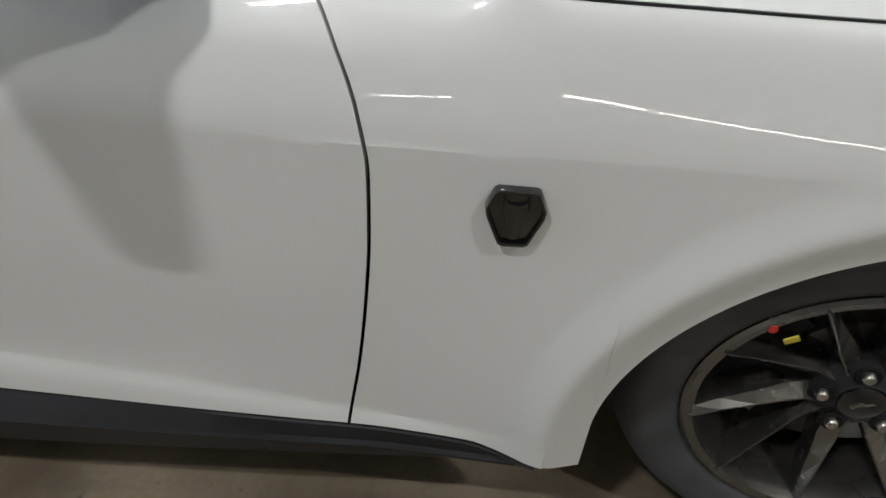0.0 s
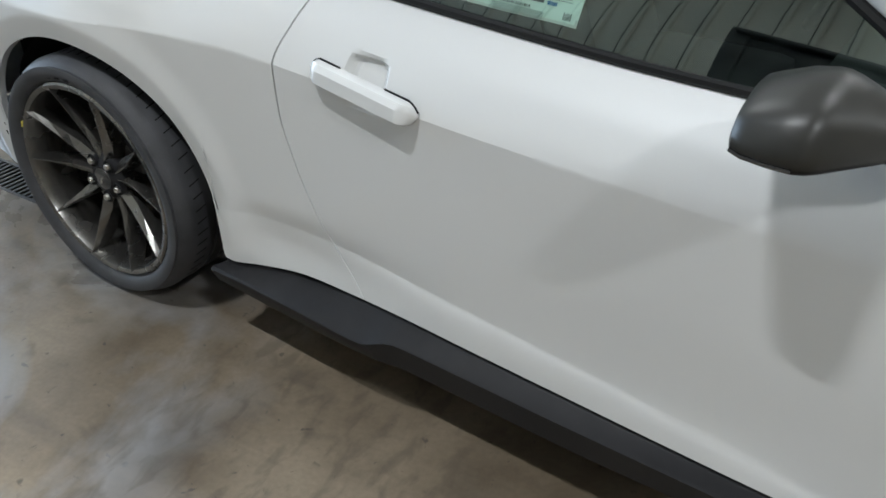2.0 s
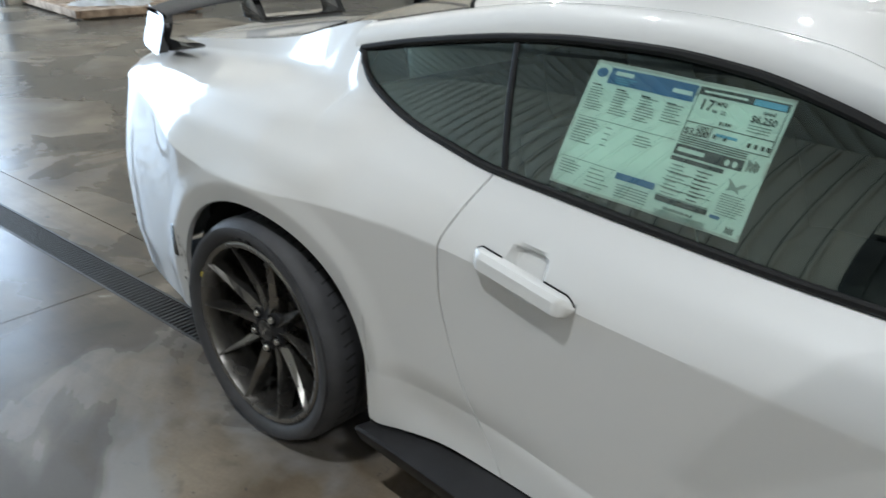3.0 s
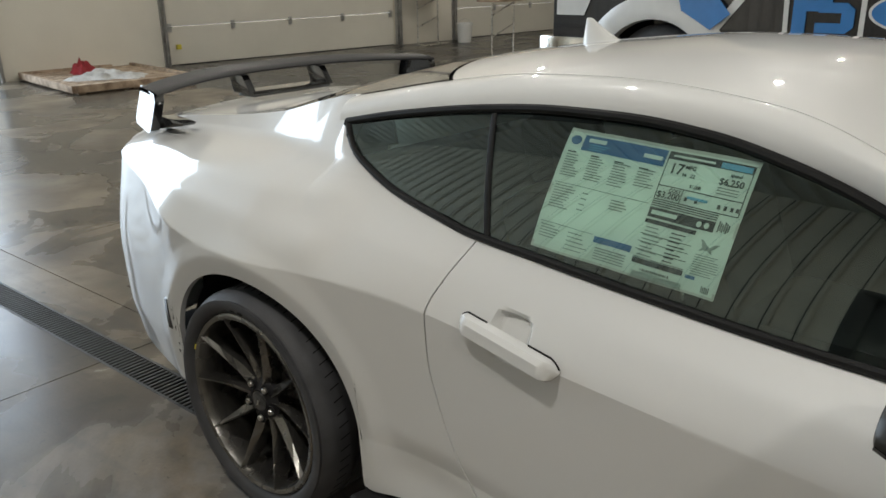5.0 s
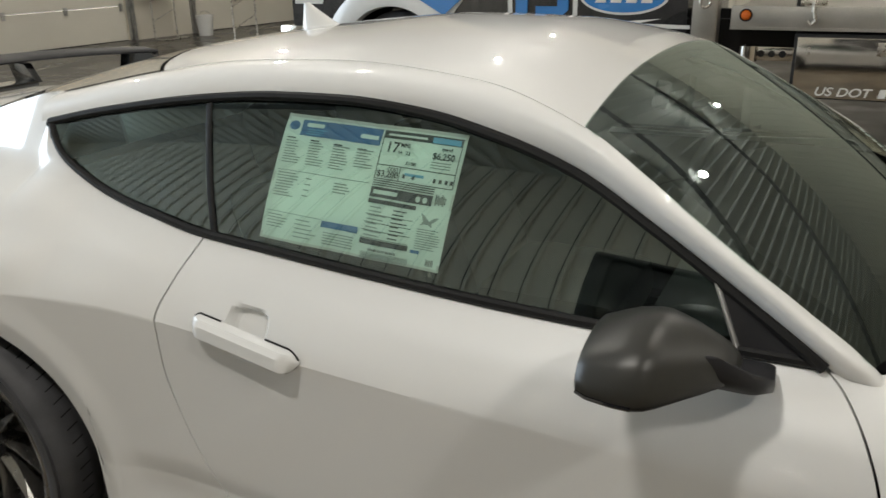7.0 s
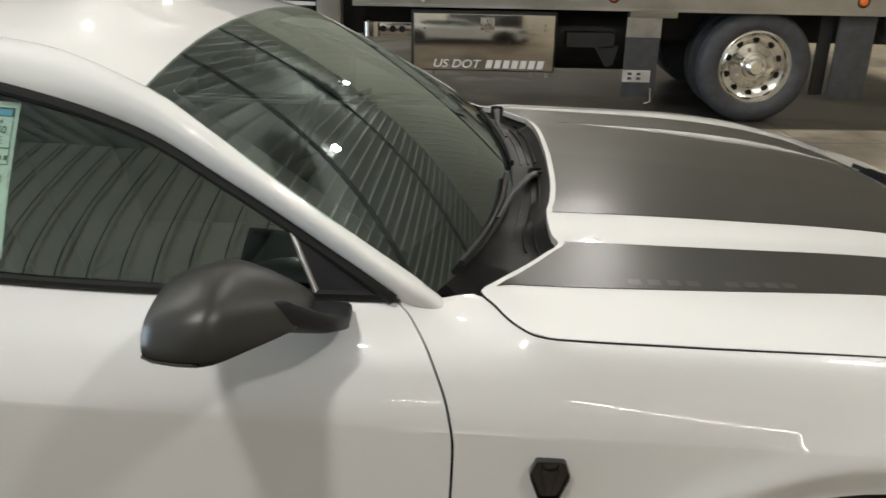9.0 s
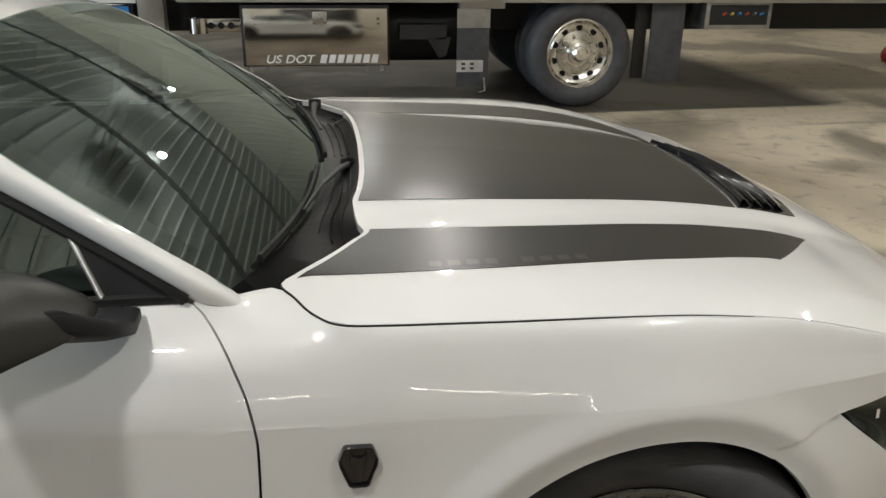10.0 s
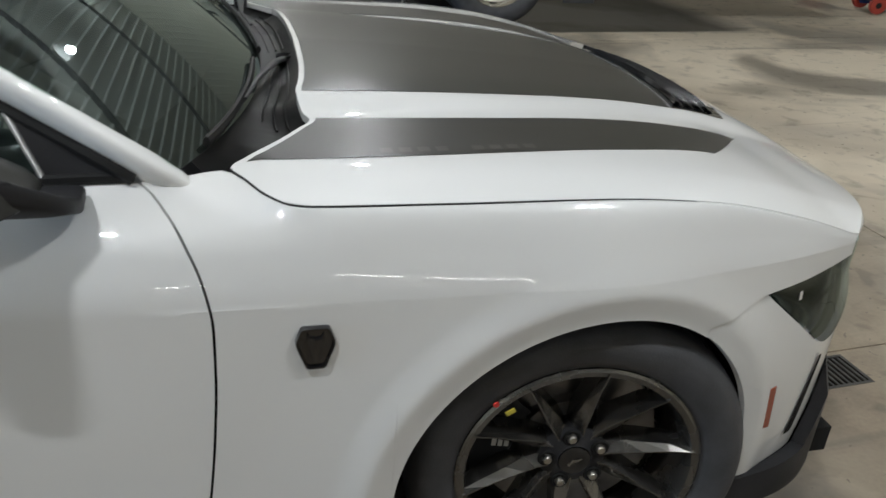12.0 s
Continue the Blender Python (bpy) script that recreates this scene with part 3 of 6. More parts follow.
GAP = 0.0022
for side in (-1, 1):
    inward = (0, -side, 0)
    # front wing: its lower edge runs over the arch, along the bumper seam and the top of the headlamp
    seam = K([0.20, 0.225, 0.335, 0.43, 0.50, 0.54], [0.69, 0.70, 0.738, 0.749, 0.763, 0.776])

    def wing_low(x):
        return seam(x) if x > 0.205 else max(arch_low(SILL)(x), 0.0)

    rows = side_sheet(lambda z: DOOR_FRONT(z) + GAP, lambda z: 0.54, wing_low, lambda x: Z_BELT(x) - GAP, spread([0.20, 0.235, 0.27, 0.74], 190), 50, 24, side, SILL)
    part("front_wing", grid_mesh(rows, inward, 0.018), PAINT, car).data.set_sharp_from_angle(angle=radians(17))
    # door
    rows = side_sheet(lambda z: DOOR_REAR(z) + GAP, lambda z: DOOR_FRONT(z) - GAP, SILL, lambda x: Z_BELT(x), spread([0.2], 190), 34, 26, side)
    door = part("door", grid_mesh(rows, inward, 0.018), PAINT, car)
    door.data.set_sharp_from_angle(angle=radians(17))
    # rear quarter
    tail_low = K([-3.9, -3.3, -3.1, -2.3, -2.0, -1.83], [0.26, 0.24, 0.24, 0.252, 0.292, 0.302])
    rows = side_sheet(lambda z: -3.88, lambda z: DOOR_REAR(z) - GAP, arch_low(tail_low), lambda x: Z_BELT(x), spread([0.40, 0.675, 0.695, 0.72, 0.84], 240), 46, 48, side, tail_low)
    part("rear_quarter", grid_mesh(rows, inward, 0.018), PAINT, car)
    # dark inner wall seen through the gaps, wheel housings
    rows = [[Vector((x, side * (half_width(x, z) - 0.035), z)) for x in steps(-2.25, -0.42, 30)] for z in steps(0.24, 0.93, 12)]
    part("inner_wall", grid_mesh(rows), LINER, car)
    for cx, cz, rl, rr, rz in ARCHES:
        prof = [(math.cos(a), math.sin(a)) for a in steps(-0.35, math.pi + 0.35, 40)]
        rows = [[Vector((cx + (rr if c > 0 else rl) * 1.015 * c, side * y, cz + 1.015 * rz * s)) for c, s in prof] for y in (0.855, 0.78, 0.62)]
        back = [[Vector((cx + k * 0.43 * c, side * 0.62, cz + k * 0.41 * s)) for c, s in prof] for k in (1.0, 0.5, 0.01)]
        part("wheel_housing", join(grid_mesh(rows), grid_mesh(back)), LINER, car)
    # sill skirt
    edge_z = K([-2.285, -2.1, -1.94, -1.80, -1.70, -1.28, -0.7, -0.42], [0.240, 0.246, 0.244, 0.238, 0.267, 0.264, 0.266, 0.240])
    outw = K([-2.285, -1.86, -1.77, -1.68, -1.0, -0.42], [0.945, 0.955, 0.953, 0.940, 0.938, 0.932])
    lip = K([-2.285, -1.3, -1.0, -0.7, -0.42], [0.185, 0.175, 0.185, 0.20, 0.215])
    rows = []
    for x in steps(-2.285, -0.43, 90):
        w, zt, e, o = half_width(x, SILL(x)), SILL(x) - 0.004, edge_z(x), outw(x)
        rows.append([Vector((x, side * a, z)) for a, z in ((w - 0.05, zt), (w - 0.012, zt - 0.003), (w - 0.002, zt - 0.010), (o - 0.006, e + 0.006), (o, e), (o - 0.003, e - 0.010), (o - 0.020, lip(x) + 0.01), (o - 0.035, lip(x)), (0.80, lip(x) - 0.01))])
    part("sill_skirt", grid_mesh(rows), BLACK, car, "matt black side skirt")
    # side marker behind the rear wheel
    z0, z1 = 0.44, 0.55
    rows = [[side_point(x, z, side, 0.004) for x in (-3.235, -3.215)] for z in steps(z0, z1, 5)]
    part("rear_side_marker", grid_mesh(rows, (0, -side, 0), 0.008), GLOSS, car, "dark narrow marker slot")

# underbody
part("underbody", join(box(-3.75, 0.75, -0.74, 0.74, 0.17, 0.24), box(-3.3, -3.1, -0.74, 0.74, 0.24, 0.8), box(0.5, 0.62, -0.7, 0.7, 0.24, 0.72), box(-2.2, -0.45, -0.80, 0.80, 0.20, 0.30)), LINER, car)

# bonnet
X_COWL = K([0, 0.2, 0.36, 0.43, 0.50, 0.532, 0.548, 0.575, 0.63, 0.70, 0.755, 0.796, 0.842, 0.863, 0.878, 0.886], [-0.456, -0.460, -0.472, -0.483, -0.476, -0.466, -0.470, -0.488, -0.522, -0.569, -0.612, -0.590, -0.566, -0.548, -0.530, -0.505])
X_NOSE = K([0, 0.3, 0.6, 0.75, 0.86], [0.845, 0.822, 0.715, 0.63, 0.535])
Z_MIDLINE = K([-0.62, -0.45, 0.0, 0.41, 0.6, 0.75, 0.91], [1.003, 0.998, 0.966, 0.918, 0.868, 0.806, 0.722])
Z_EDGE = K([-0.62, -0.5, -0.1, 0.07, 0.2, 0.4, 0.54, 0.75, 0.91], [0.945, 0.943, 0.932, 0.927, 0.912, 0.866, 0.818, 0.772, 0.722])
DOME = K([-0.5, 0.0, 0.41, 0.62, 0.9], [0.468, 0.425, 0.35, 0.30, 0.24])


def bonnet_z(x, y):
    y, w = abs(y), max(W_BELT(x), 0.74) if x < 0.54 else 0.86
    ze = Z_BELT(max(x, -0.62)) if x < 0.54 else Z_EDGE(x)
    d, f = DOME(x), smooth(-0.5, 0.25, x)
    p = K([0, d * 0.6, d - 0.045, d + 0.04, w - 0.12, w - 0.05, w], [1.0, 0.94, 0.82, lerp(0.42, 0.58, f), lerp(0.25, 0.41, f), lerp(0.09, 0.22, f), 0.0])(y)
    return ze + (Z_MIDLINE(x) - ze) * p


def bonnet_point(x, y, up=0.0):
    return Vector((x, y, bonnet_z(x, y) + up))


rows = []
for v in steps(-1, 1, 121):
    row = []
    for u in steps(0, 1, 60):
        yy = 0.886 * v
        x_rear = X_COWL(abs(yy))
        for _ in range(4):
            x = lerp(x_rear, X_NOSE(abs(yy)), u)
            yy = v * ((W_BELT(max(x, -0.50)) if x < 0.54 else lerp(0.85, 0.70, smooth(0.54, 0.9, x))) - lerp(0.0022, 0.0003, smooth(-0.25, 0.15, x)))
        row.append(bonnet_point(x, yy))
    rows.append(row)
bonnet = part("bonnet", grid_mesh(rows, (0, 0, -1), 0.015), PAINT, car)

for side in (-1, 1):
    seam_pts = [(X_COWL(y), y) for y in steps(0.758, 0.884, 24)] + [(x, W_BELT(x)) for x in steps(-0.495, 0.16, 40)]
    part("bonnet_seam", tube([Vector((x, side * (y + 0.0004), Z_BELT(max(x, -0.62)) - 0.0012)) for x, y in seam_pts], [lerp(0.0024, 0.0017, k / 40) for k in range(40)] + [lerp(0.0017, 0.0004, k / 23) for k in range(24)], 6), SEAL, bonnet)


def film(y_in, y_out, x_rear, x_front, name, mat, up=0.0012, n=70, k=14):
    """A film laid on the bonnet between two edges y(x)."""
    rows = []
    for a in steps(0, 1, k + 1):
        row = []
        for u in steps(0, 1, n):
            x = lerp(x_rear(a), x_front(a), u)
            row.append(bonnet_point(x, lerp(y_in(x), y_out(x), a), up))
        rows.append(row)
    return part(name, grid_mesh(rows, (0, 0, -1), 0.0008), mat, bonnet, "satin dark grey stripe")


S_IN = K([-0.5, -0.12, 0.22, 0.50], [0.528, 0.515, 0.474, 0.412])
S_OUT = K([-0.6, -0.19, 0.13, 0.33], [0.735, 0.71, 0.67, 0.62])
C_EDGE = K([-0.5, -0.12, 0.11, 0.41, 0.62], [0.428, 0.39, 0.36, 0.318, 0.27])
for side in (-1, 1):
    film(lambda x: side * S_IN(x), lambda x: side * S_OUT(x), lambda a: X_COWL(lerp(0.53, 0.73, a)) + 0.012, lambda a: lerp(0.535, 0.35, a), "bonnet_stripe", STRIPE)
    # faint tone-on-tone lettering, too small to read
    w = 0.022
    for k in (0, 1, 2, 3, 5, 6, 7, 8):
        x0 = -0.36 + k * 0.034
        rows = [[bonnet_point(x0 + a * w, side * (S_OUT(x0) - 0.026 + b * 0.011), 0.0022) for a in (0, 1)] for b in (-1, 1)]
        part("lettering_bar", grid_mesh(rows), LETTER, bonnet, flat=True)
film(lambda x: -C_EDGE(x), lambda x: C_EDGE(x), lambda a: X_COWL(abs(lerp(-0.43, 0.43, a))) + 0.012, lambda a: 0.425 - 0.02 * abs(2 * a - 1) ** 2, "bonnet_stripe", STRIPE, k=40)
# bonnet vent: gloss surround with louvres
vent_rows = []
for a in steps(-1, 1, 30):
    vent_rows.append([bonnet_point(lerp(0.43 - 0.02 * a * a, 0.625 - 0.03 * a * a, u), a * lerp(0.318, 0.262, u), 0.0025) for u in steps(0, 1, 8)])
vent = part("bonnet_vent", grid_mesh(vent_rows, (0, 0, -1), 0.004), GLOSS, bonnet, "gloss black bonnet vent")
for k in range(4):
    xm = 0.47 + 0.037 * k
    rows = [[bonnet_point(xm + dx - 0.025 * a * a, a * (0.30 - 0.013 * k), up) for dx, up in ((-0.014, 0.004), (-0.010, 0.016), (0.006, 0.012), (0.014, 0.004))] for a in steps(-0.96, 0.96, 24)]
    part("louvre", grid_mesh(rows), GLOSS, bonnet, "gloss black louvre")

# windscreen, roof, pillars
U_Y = K([-2.75, -2.62, -2.28, -2.0, -1.7, -1.4, -1.17, -1.06, -0.92, -0.78, -0.68, -0.64], [0.522, 0.522, 0.522, 0.533, 0.557, 0.605, 0.682, 0.724, 0.772, 0.806, 0.818, 0.800])
U_Z = K([-2.75, -2.62, -2.28, -2.0, -1.7, -1.4, -1.17, -1.06, -0.92, -0.78, -0.68, -0.64], [1.208, 1.232, 1.297, 1.334, 1.346, 1.328, 1.270, 1.212, 1.128, 1.044, 0.975, 0.925])
L_Y = K([-2.63, -2.4, -2.07, -1.86, -1.68, -1.5, -1.34, -1.18, -1.02, -0.88, -0.74, -0.69], [0.62, 0.612, 0.61, 0.62, 0.632, 0.645, 0.67, 0.70, 0.75, 0.79, 0.83, 0.80])
L_Z = K([-2.63, -2.4, -2.07, -1.86, -1.68, -1.5, -1.34, -1.18, -1.02, -0.88, -0.74, -0.69], [1.165, 1.212, 1.261, 1.279, 1.283, 1.271, 1.244, 1.200, 1.127, 1.052, 0.970, 0.915])
Z_ROOF = K([-2.6, -2.43, -2.02, -1.77, -1.47, -1.25, -1.1], [1.29, 1.322, 1.374, 1.391, 1.382, 1.335, 1.29])


def roof_point(u, v):
    xf, xr = -1.192 + 0.022 * v * v, -2.45 + 0.17 * abs(v) ** 3
    x = lerp(xf, xr, u)
    return Vector((x, v * U_Y(x), U_Z(x) + (Z_ROOF(x) - U_Z(x)) * (1 - abs(v) ** 2.4)))


roof = part("roof", grid_mesh([[roof_point(u, v) for u in steps(0, 1, 50)] for v in steps(-1, 1, 50)], (0, 0, -1), 0.012), PAINT, car)
for side in (-1, 1):
    rows = []
    for s in steps(0, 1, 90):
        xu, xl = lerp(-0.66, -2.655, s), lerp(-0.705, -2.63, s)
        a, b = Vector((xu, side * (U_Y(xu) + 0.003), U_Z(xu) - 0.002)), Vector((xl, side * L_Y(xl), L_Z(xl)))
        rows.append([lerp(b, a, t) + Vector((0, side * 0.018, 0.012)) * (4 * t * (1 - t)) for t in steps(0, 1, 9)])
    part("roof_pillar", grid_mesh(rows, (0, -side, 0), 0.01), PAINT, car)


EDGE_X = steps(-1.17, -0.685, 40)
EDGE_Y, EDGE_Z = np.polyfit(EDGE_X, [U_Y(q) for q in EDGE_X], 3), np.polyfit(EDGE_X, [U_Z(q) for q in EDGE_X], 3)


def screen_point(u, v, out=0.0):
    """u from the cowl up, v across."""
    def low(q):
        return Vector((-0.535 - 0.15 * q * q, 0.812 * q, 0.955 + 0.015 * q * q))

    t = roof_point(0, v)
    p = lerp(low(v), t, u)
    xs = lerp(-0.685, -1.17, u)
    edge = Vector((xs, math.copysign(float(np.polyval(EDGE_Y, xs)), v), float(np.polyval(EDGE_Z, xs))))
    one = math.copysign(1.0, v)
    p += abs(v) ** 3 * (edge - lerp(low(one), roof_point(0, one), u))
    p += Vector((0.55, 0, 0.83)) * (0.022 * 4 * u * (1 - u) * (1 - v * v) - 0.002 + out)
    return p


screen = part("windscreen", outward(grid_mesh([[screen_point(u, v) for u in steps(0, 1, 40)] for v in steps(-1, 1, 60)]), (-1.3, 0, 0.5)), SHIELD_GLASS, car, "tinted windscreen")
screen.visible_shadow = False


def frit(us, vs):
    return grid_mesh([[screen_point(u, v, -0.004) for u in us] for v in vs])


part("screen_border", join(frit(steps(0, 1, 30), steps(-1, -0.925, 4)), frit(steps(0, 1, 30), steps(0.925, 1, 4)), frit(steps(0, 0.14, 4), steps(-0.925, 0.925, 40)), frit(steps(0.93, 1, 4), steps(-0.925, 0.925, 40)), frit(steps(0.78, 0.93, 4), steps(-0.09, 0.09, 6))), SEAL, screen, "black printed border")
# cowl panel between screen and bonnet
rows = []
for v in steps(-0.925, 0.925, 60):
    a = screen_point(0.02, v, -0.006)
    y = a.y
    b = Vector((X_COWL(abs(y)) + 0.004, y, bonnet_z(X_COWL(abs(y)), y) - 0.018))
    rows.append([a, lerp(a, b, 0.25) - Vector((0, 0, 0.012)), lerp(a, b, 0.7) - Vector((0, 0, 0.02)), b])
cowl = part("cowl_panel", grid_mesh(rows), COWL, car, "satin black cowl panel")
# ribs of the leaf screen, running along the cowl
for side in (-1, 1):
    for k in range(3):
        t0 = 0.40 + 0.18 * k
        line = []
        for v in steps(0.06, 0.60 + 0.05 * k, 24):
            a, y = screen_point(0.02, side * v, -0.006), side * 0.81 * v
            b = Vector((X_COWL(abs(y)) + 0.004, y, bonnet_z(X_COWL(abs(y)), y) - 0.018))
            line.append(lerp(a, b, t0) - Vector((0, 0, 0.015)))
        part("cowl_rib", tube(line, 0.0022, 6), COWL, cowl)
# wipers
for y0, y1, u1 in ((-0.05, -0.70, 0.02), (0.62, 0.02, 0.02)):
    pivot = screen_point(0.0, y0 / 0.81, 0.012) + Vector((0.05, 0, -0.004))
    knee = screen_point(0.01, lerp(y0, y1, 0.35) / 0.81, 0.020)
    tip = screen_point(u1 * 0.7, lerp(y0, y1, 0.62) / 0.81, 0.02)
    arm = part("wiper", tube([pivot, lerp(pivot, knee, 0.4) + Vector((0, 0, 0.008)), knee, tip], [0.012, 0.010, 0.006, 0.004], 8, 0.6), BLACK, car, "black windscreen wiper")
    part("wiper_blade", tube([screen_point(lerp(0.035, u1 * 0.5, t), lerp(lerp(y0, y1, 0.12), y1, t) / 0.81, 0.009) for t in steps(0, 1, 14)], 0.0065, 6, 1.4), SEAL, arm)
    part("pivot_cap", lathe([(0.001, -0.02), (0.018, -0.02), (0.02, -0.01), (0.02, 0.01)], 20, Matrix.Translation(pivot) @ pose(0, 0, 0, 90, 0, 0)), BLACK, arm)

# side glass
def glass_raw(x, t):
    zb, zt = Z_BELT(x), L_Z(x)
    return lerp(W_BELT(x), L_Y(x), t) + 0.010 * 4 * t * (1 - t) - 0.008, lerp(zb, zt, t)


def glass_terms(x, z):
    u = x + 1.6
    return [1, u, z, u * u, u * z, z * z, u ** 3, u * u * z]


# one clean, evenly curved sheet for the whole side window
fit_rows, fit_w = [], []
for gx in steps(-2.5, -0.85, 34):
    for gt in steps(0, 1, 9):
        ww, gz = glass_raw(gx, gt)
        fit_rows.append(glass_terms(gx, gz))
        fit_w.append(ww)
GLASS_FIT = [float(v) for v in np.linalg.lstsq(np.array(fit_rows), np.array(fit_w), rcond=None)[0]]


def glass_w(x, z):
    x = max(x, -2.52)
    return sum(a * b for a, b in zip(GLASS_FIT, glass_terms(x, z)))


def pane(x0, x1, side, lo=0.012, hi=0.010, n=60, top=1.0, inset=0.0):
    rows = []
    for x in steps(x0, x1, n):
        zb, zt = Z_BELT(x) + lo, max(L_Z(x) - hi, Z_BELT(x) + lo + 0.001)
        rows.append([Vector((x, side * (glass_w(x, lerp(zb, zt, t)) - inset), lerp(zb, zt, t))) for t in steps(0, top, 14)])
    return grid_mesh(rows)


def trim(line, radius, mat, name, parent, n=60, flat=1.0):
    return part(name, tube([line(t) for t in steps(0, 1, n)], radius, 8, flat), mat, parent)


for side in (-1, 1):
    dg = part("door_glass", outward(pane(-2.0, -0.80, side), (-1.4, 0, 1.0)), SIDE_GLASS, car, "tinted door glass")
    qg = part("quarter_glass", outward(pane(-2.585, -2.0, side, n=40), (-2.2, 0, 1.0)), SIDE_GLASS, car, "tinted quarter glass")
    dg.visible_shadow = qg.visible_shadow = False
    trim(lambda t: Vector((lerp(-2.57, -0.75, t), side * (W_BELT(lerp(-2.57, -0.75, t)) - 0.002), Z_BELT(lerp(-2.57, -0.75, t)) + 0.007)), 0.0095, SEAL, "belt_seal", car, 100, 1.0)
    trim(lambda t: Vector((lerp(-2.598, -0.75, t), side * (L_Y(lerp(-2.598, -0.75, t)) + 0.001), L_Z(lerp(-2.598, -0.75, t)) - 0.005)), 0.0115, SEAL, "roof_seal", car, 100, 0.9)
    corner = [Vector((-2.565, side * (W_BELT(-2.565) - 0.002), Z_BELT(-2.565) + 0.006)), Vector((-2.586, side * (W_BELT(-2.586) - 0.004), Z_BELT(-2.586) + 0.002)), Vector((-2.598, side * (L_Y(-2.598) + 0.001), L_Z(-2.598) - 0.008))]
    part("corner_seal", tube(corner, [0.012, 0.012, 0.013], 8), SEAL, car)
    # inner black printed band of the panes, edge of the window opening
    rows = []
    for x in steps(-2.58, -0.80, 80):
        zt = L_Z(x) - 0.004
        rows.append([Vector((x, side * (glass_w(x, z) - 0.004), z)) for z in steps(max(zt - 0.016, Z_BELT(x)), zt, 4)])
    part("window_band", grid_mesh(rows), SEAL, car)
    rows = [[Vector((x, side * (glass_w(x, lerp(Z_BELT(x), L_Z(x), t)) - 0.003), lerp(Z_BELT(x), L_Z(x), t))) for x in (-2.59, -2.57, -2.545 + 0.02 * t)] for t in steps(0.05, 1, 10)]
    part("window_band", grid_mesh(rows), SEAL, car)
    # pillar strip behind the door pane
    trim(lambda t: Vector((lerp(-1.976, -2.06, t), side * (glass_w(lerp(-1.976, -2.06, t), lerp(0.985, 1.245, t)) + 0.002), lerp(0.985, 1.245, t))), 0.009, SEAL, "pillar_seal", car, 20, 0.5)
    # divider and black corner piece by the mirror
    rows = []
    for s in steps(0, 1, 12):
        x0 = lerp(-0.875, -0.76, s)
        z1 = lerp(1.075, 0.985, s)
        rows.append([Vector((x0 - 0.045 * t * (1 - s), side * (glass_w(x0, lerp(0.97, z1, t)) + 0.004), lerp(0.972, z1, t))) for t in (0, 0.3, 0.6, 1)])
    part("mirror_corner", grid_mesh(rows, (0, -side, 0), 0.006), BLACK, car, "black corner trim")
    trim(lambda t: Vector((lerp(-0.872, -0.925, t), side * (glass_w(lerp(-0.872, -0.925, t), lerp(0.972, 1.08, t)) + 0.006), lerp(0.972, 1.08, t))), 0.006, STEEL, "divider_bar", car, 8, 0.6)

# rear glass, boot lid
def rear_glass_point(u, v):
    a = roof_point(1, v)
    b = Vector((-3.36 + 0.30 * v * v, 0.53 * v, 1.085 + 0.058 * v * v))
    p = lerp(a, b, u) + Vector((0, 0, 0.02 * 4 * u * (1 - u) * (1 - v * v)))
    xs = lerp(-2.28, -3.05, u)
    e = Vector((xs, math.copysign(W_BELT(xs) if xs < -2.66 else U_Y(xs), v), Z_BELT(xs) if xs < -2.66 else U_Z(xs)))
    one = math.copysign(1.0, v)
    return p + abs(v) ** 4 * (e - lerp(roof_point(1, one), Vector((-3.06, 0.53 * one, 1.143)), u))


part("rear_glass", grid_mesh([[rear_glass_point(u, v) for u in steps(0.02, 1, 30)] for v in steps(-0.985, 0.985, 40)], (0, 0, -1), 0.01), GLOSS, car, "dark rear window")
rows = []
for v in steps(-1, 1, 50):
    a = rear_glass_point(1, v) + Vector((-0.008, 0, -0.004))
    row = []
    for t in steps(0, 1, 24):
        x = lerp(a.x, -3.86 + 0.10 * v * v, t)
        row.append(Vector((x, v * (W_BELT(x) - 0.003), lerp(Z_BELT(x), lerp(1.095, 1.06, smooth(-3.36, -3.86, x)), (1 - v * v) * smooth(0, 0.3, t)) if t else a.z)))
    rows.append(row)
part("boot_lid", grid_mesh(rows, (0, 0, -1), 0.012), PAINT, car)
# tail panel and rear bumper
rows = []
for a in steps(-1, 1, 40):
    rows.append([Vector((-3.90 + 0.10 * a * a - off, a * w, z)) for z, off, w in ((0.26, -0.06, 0.62), (0.4, 0.0, 0.64), (0.62, 0.03, 0.65), (0.72, 0.02, 0.65), (0.74, -0.05, 0.64), (0.92, -0.03, 0.63), (0.985, -0.03, 0.61))])
part("rear_bumper", grid_mesh(rows, (1, 0, 0), 0.02), PAINT, car)
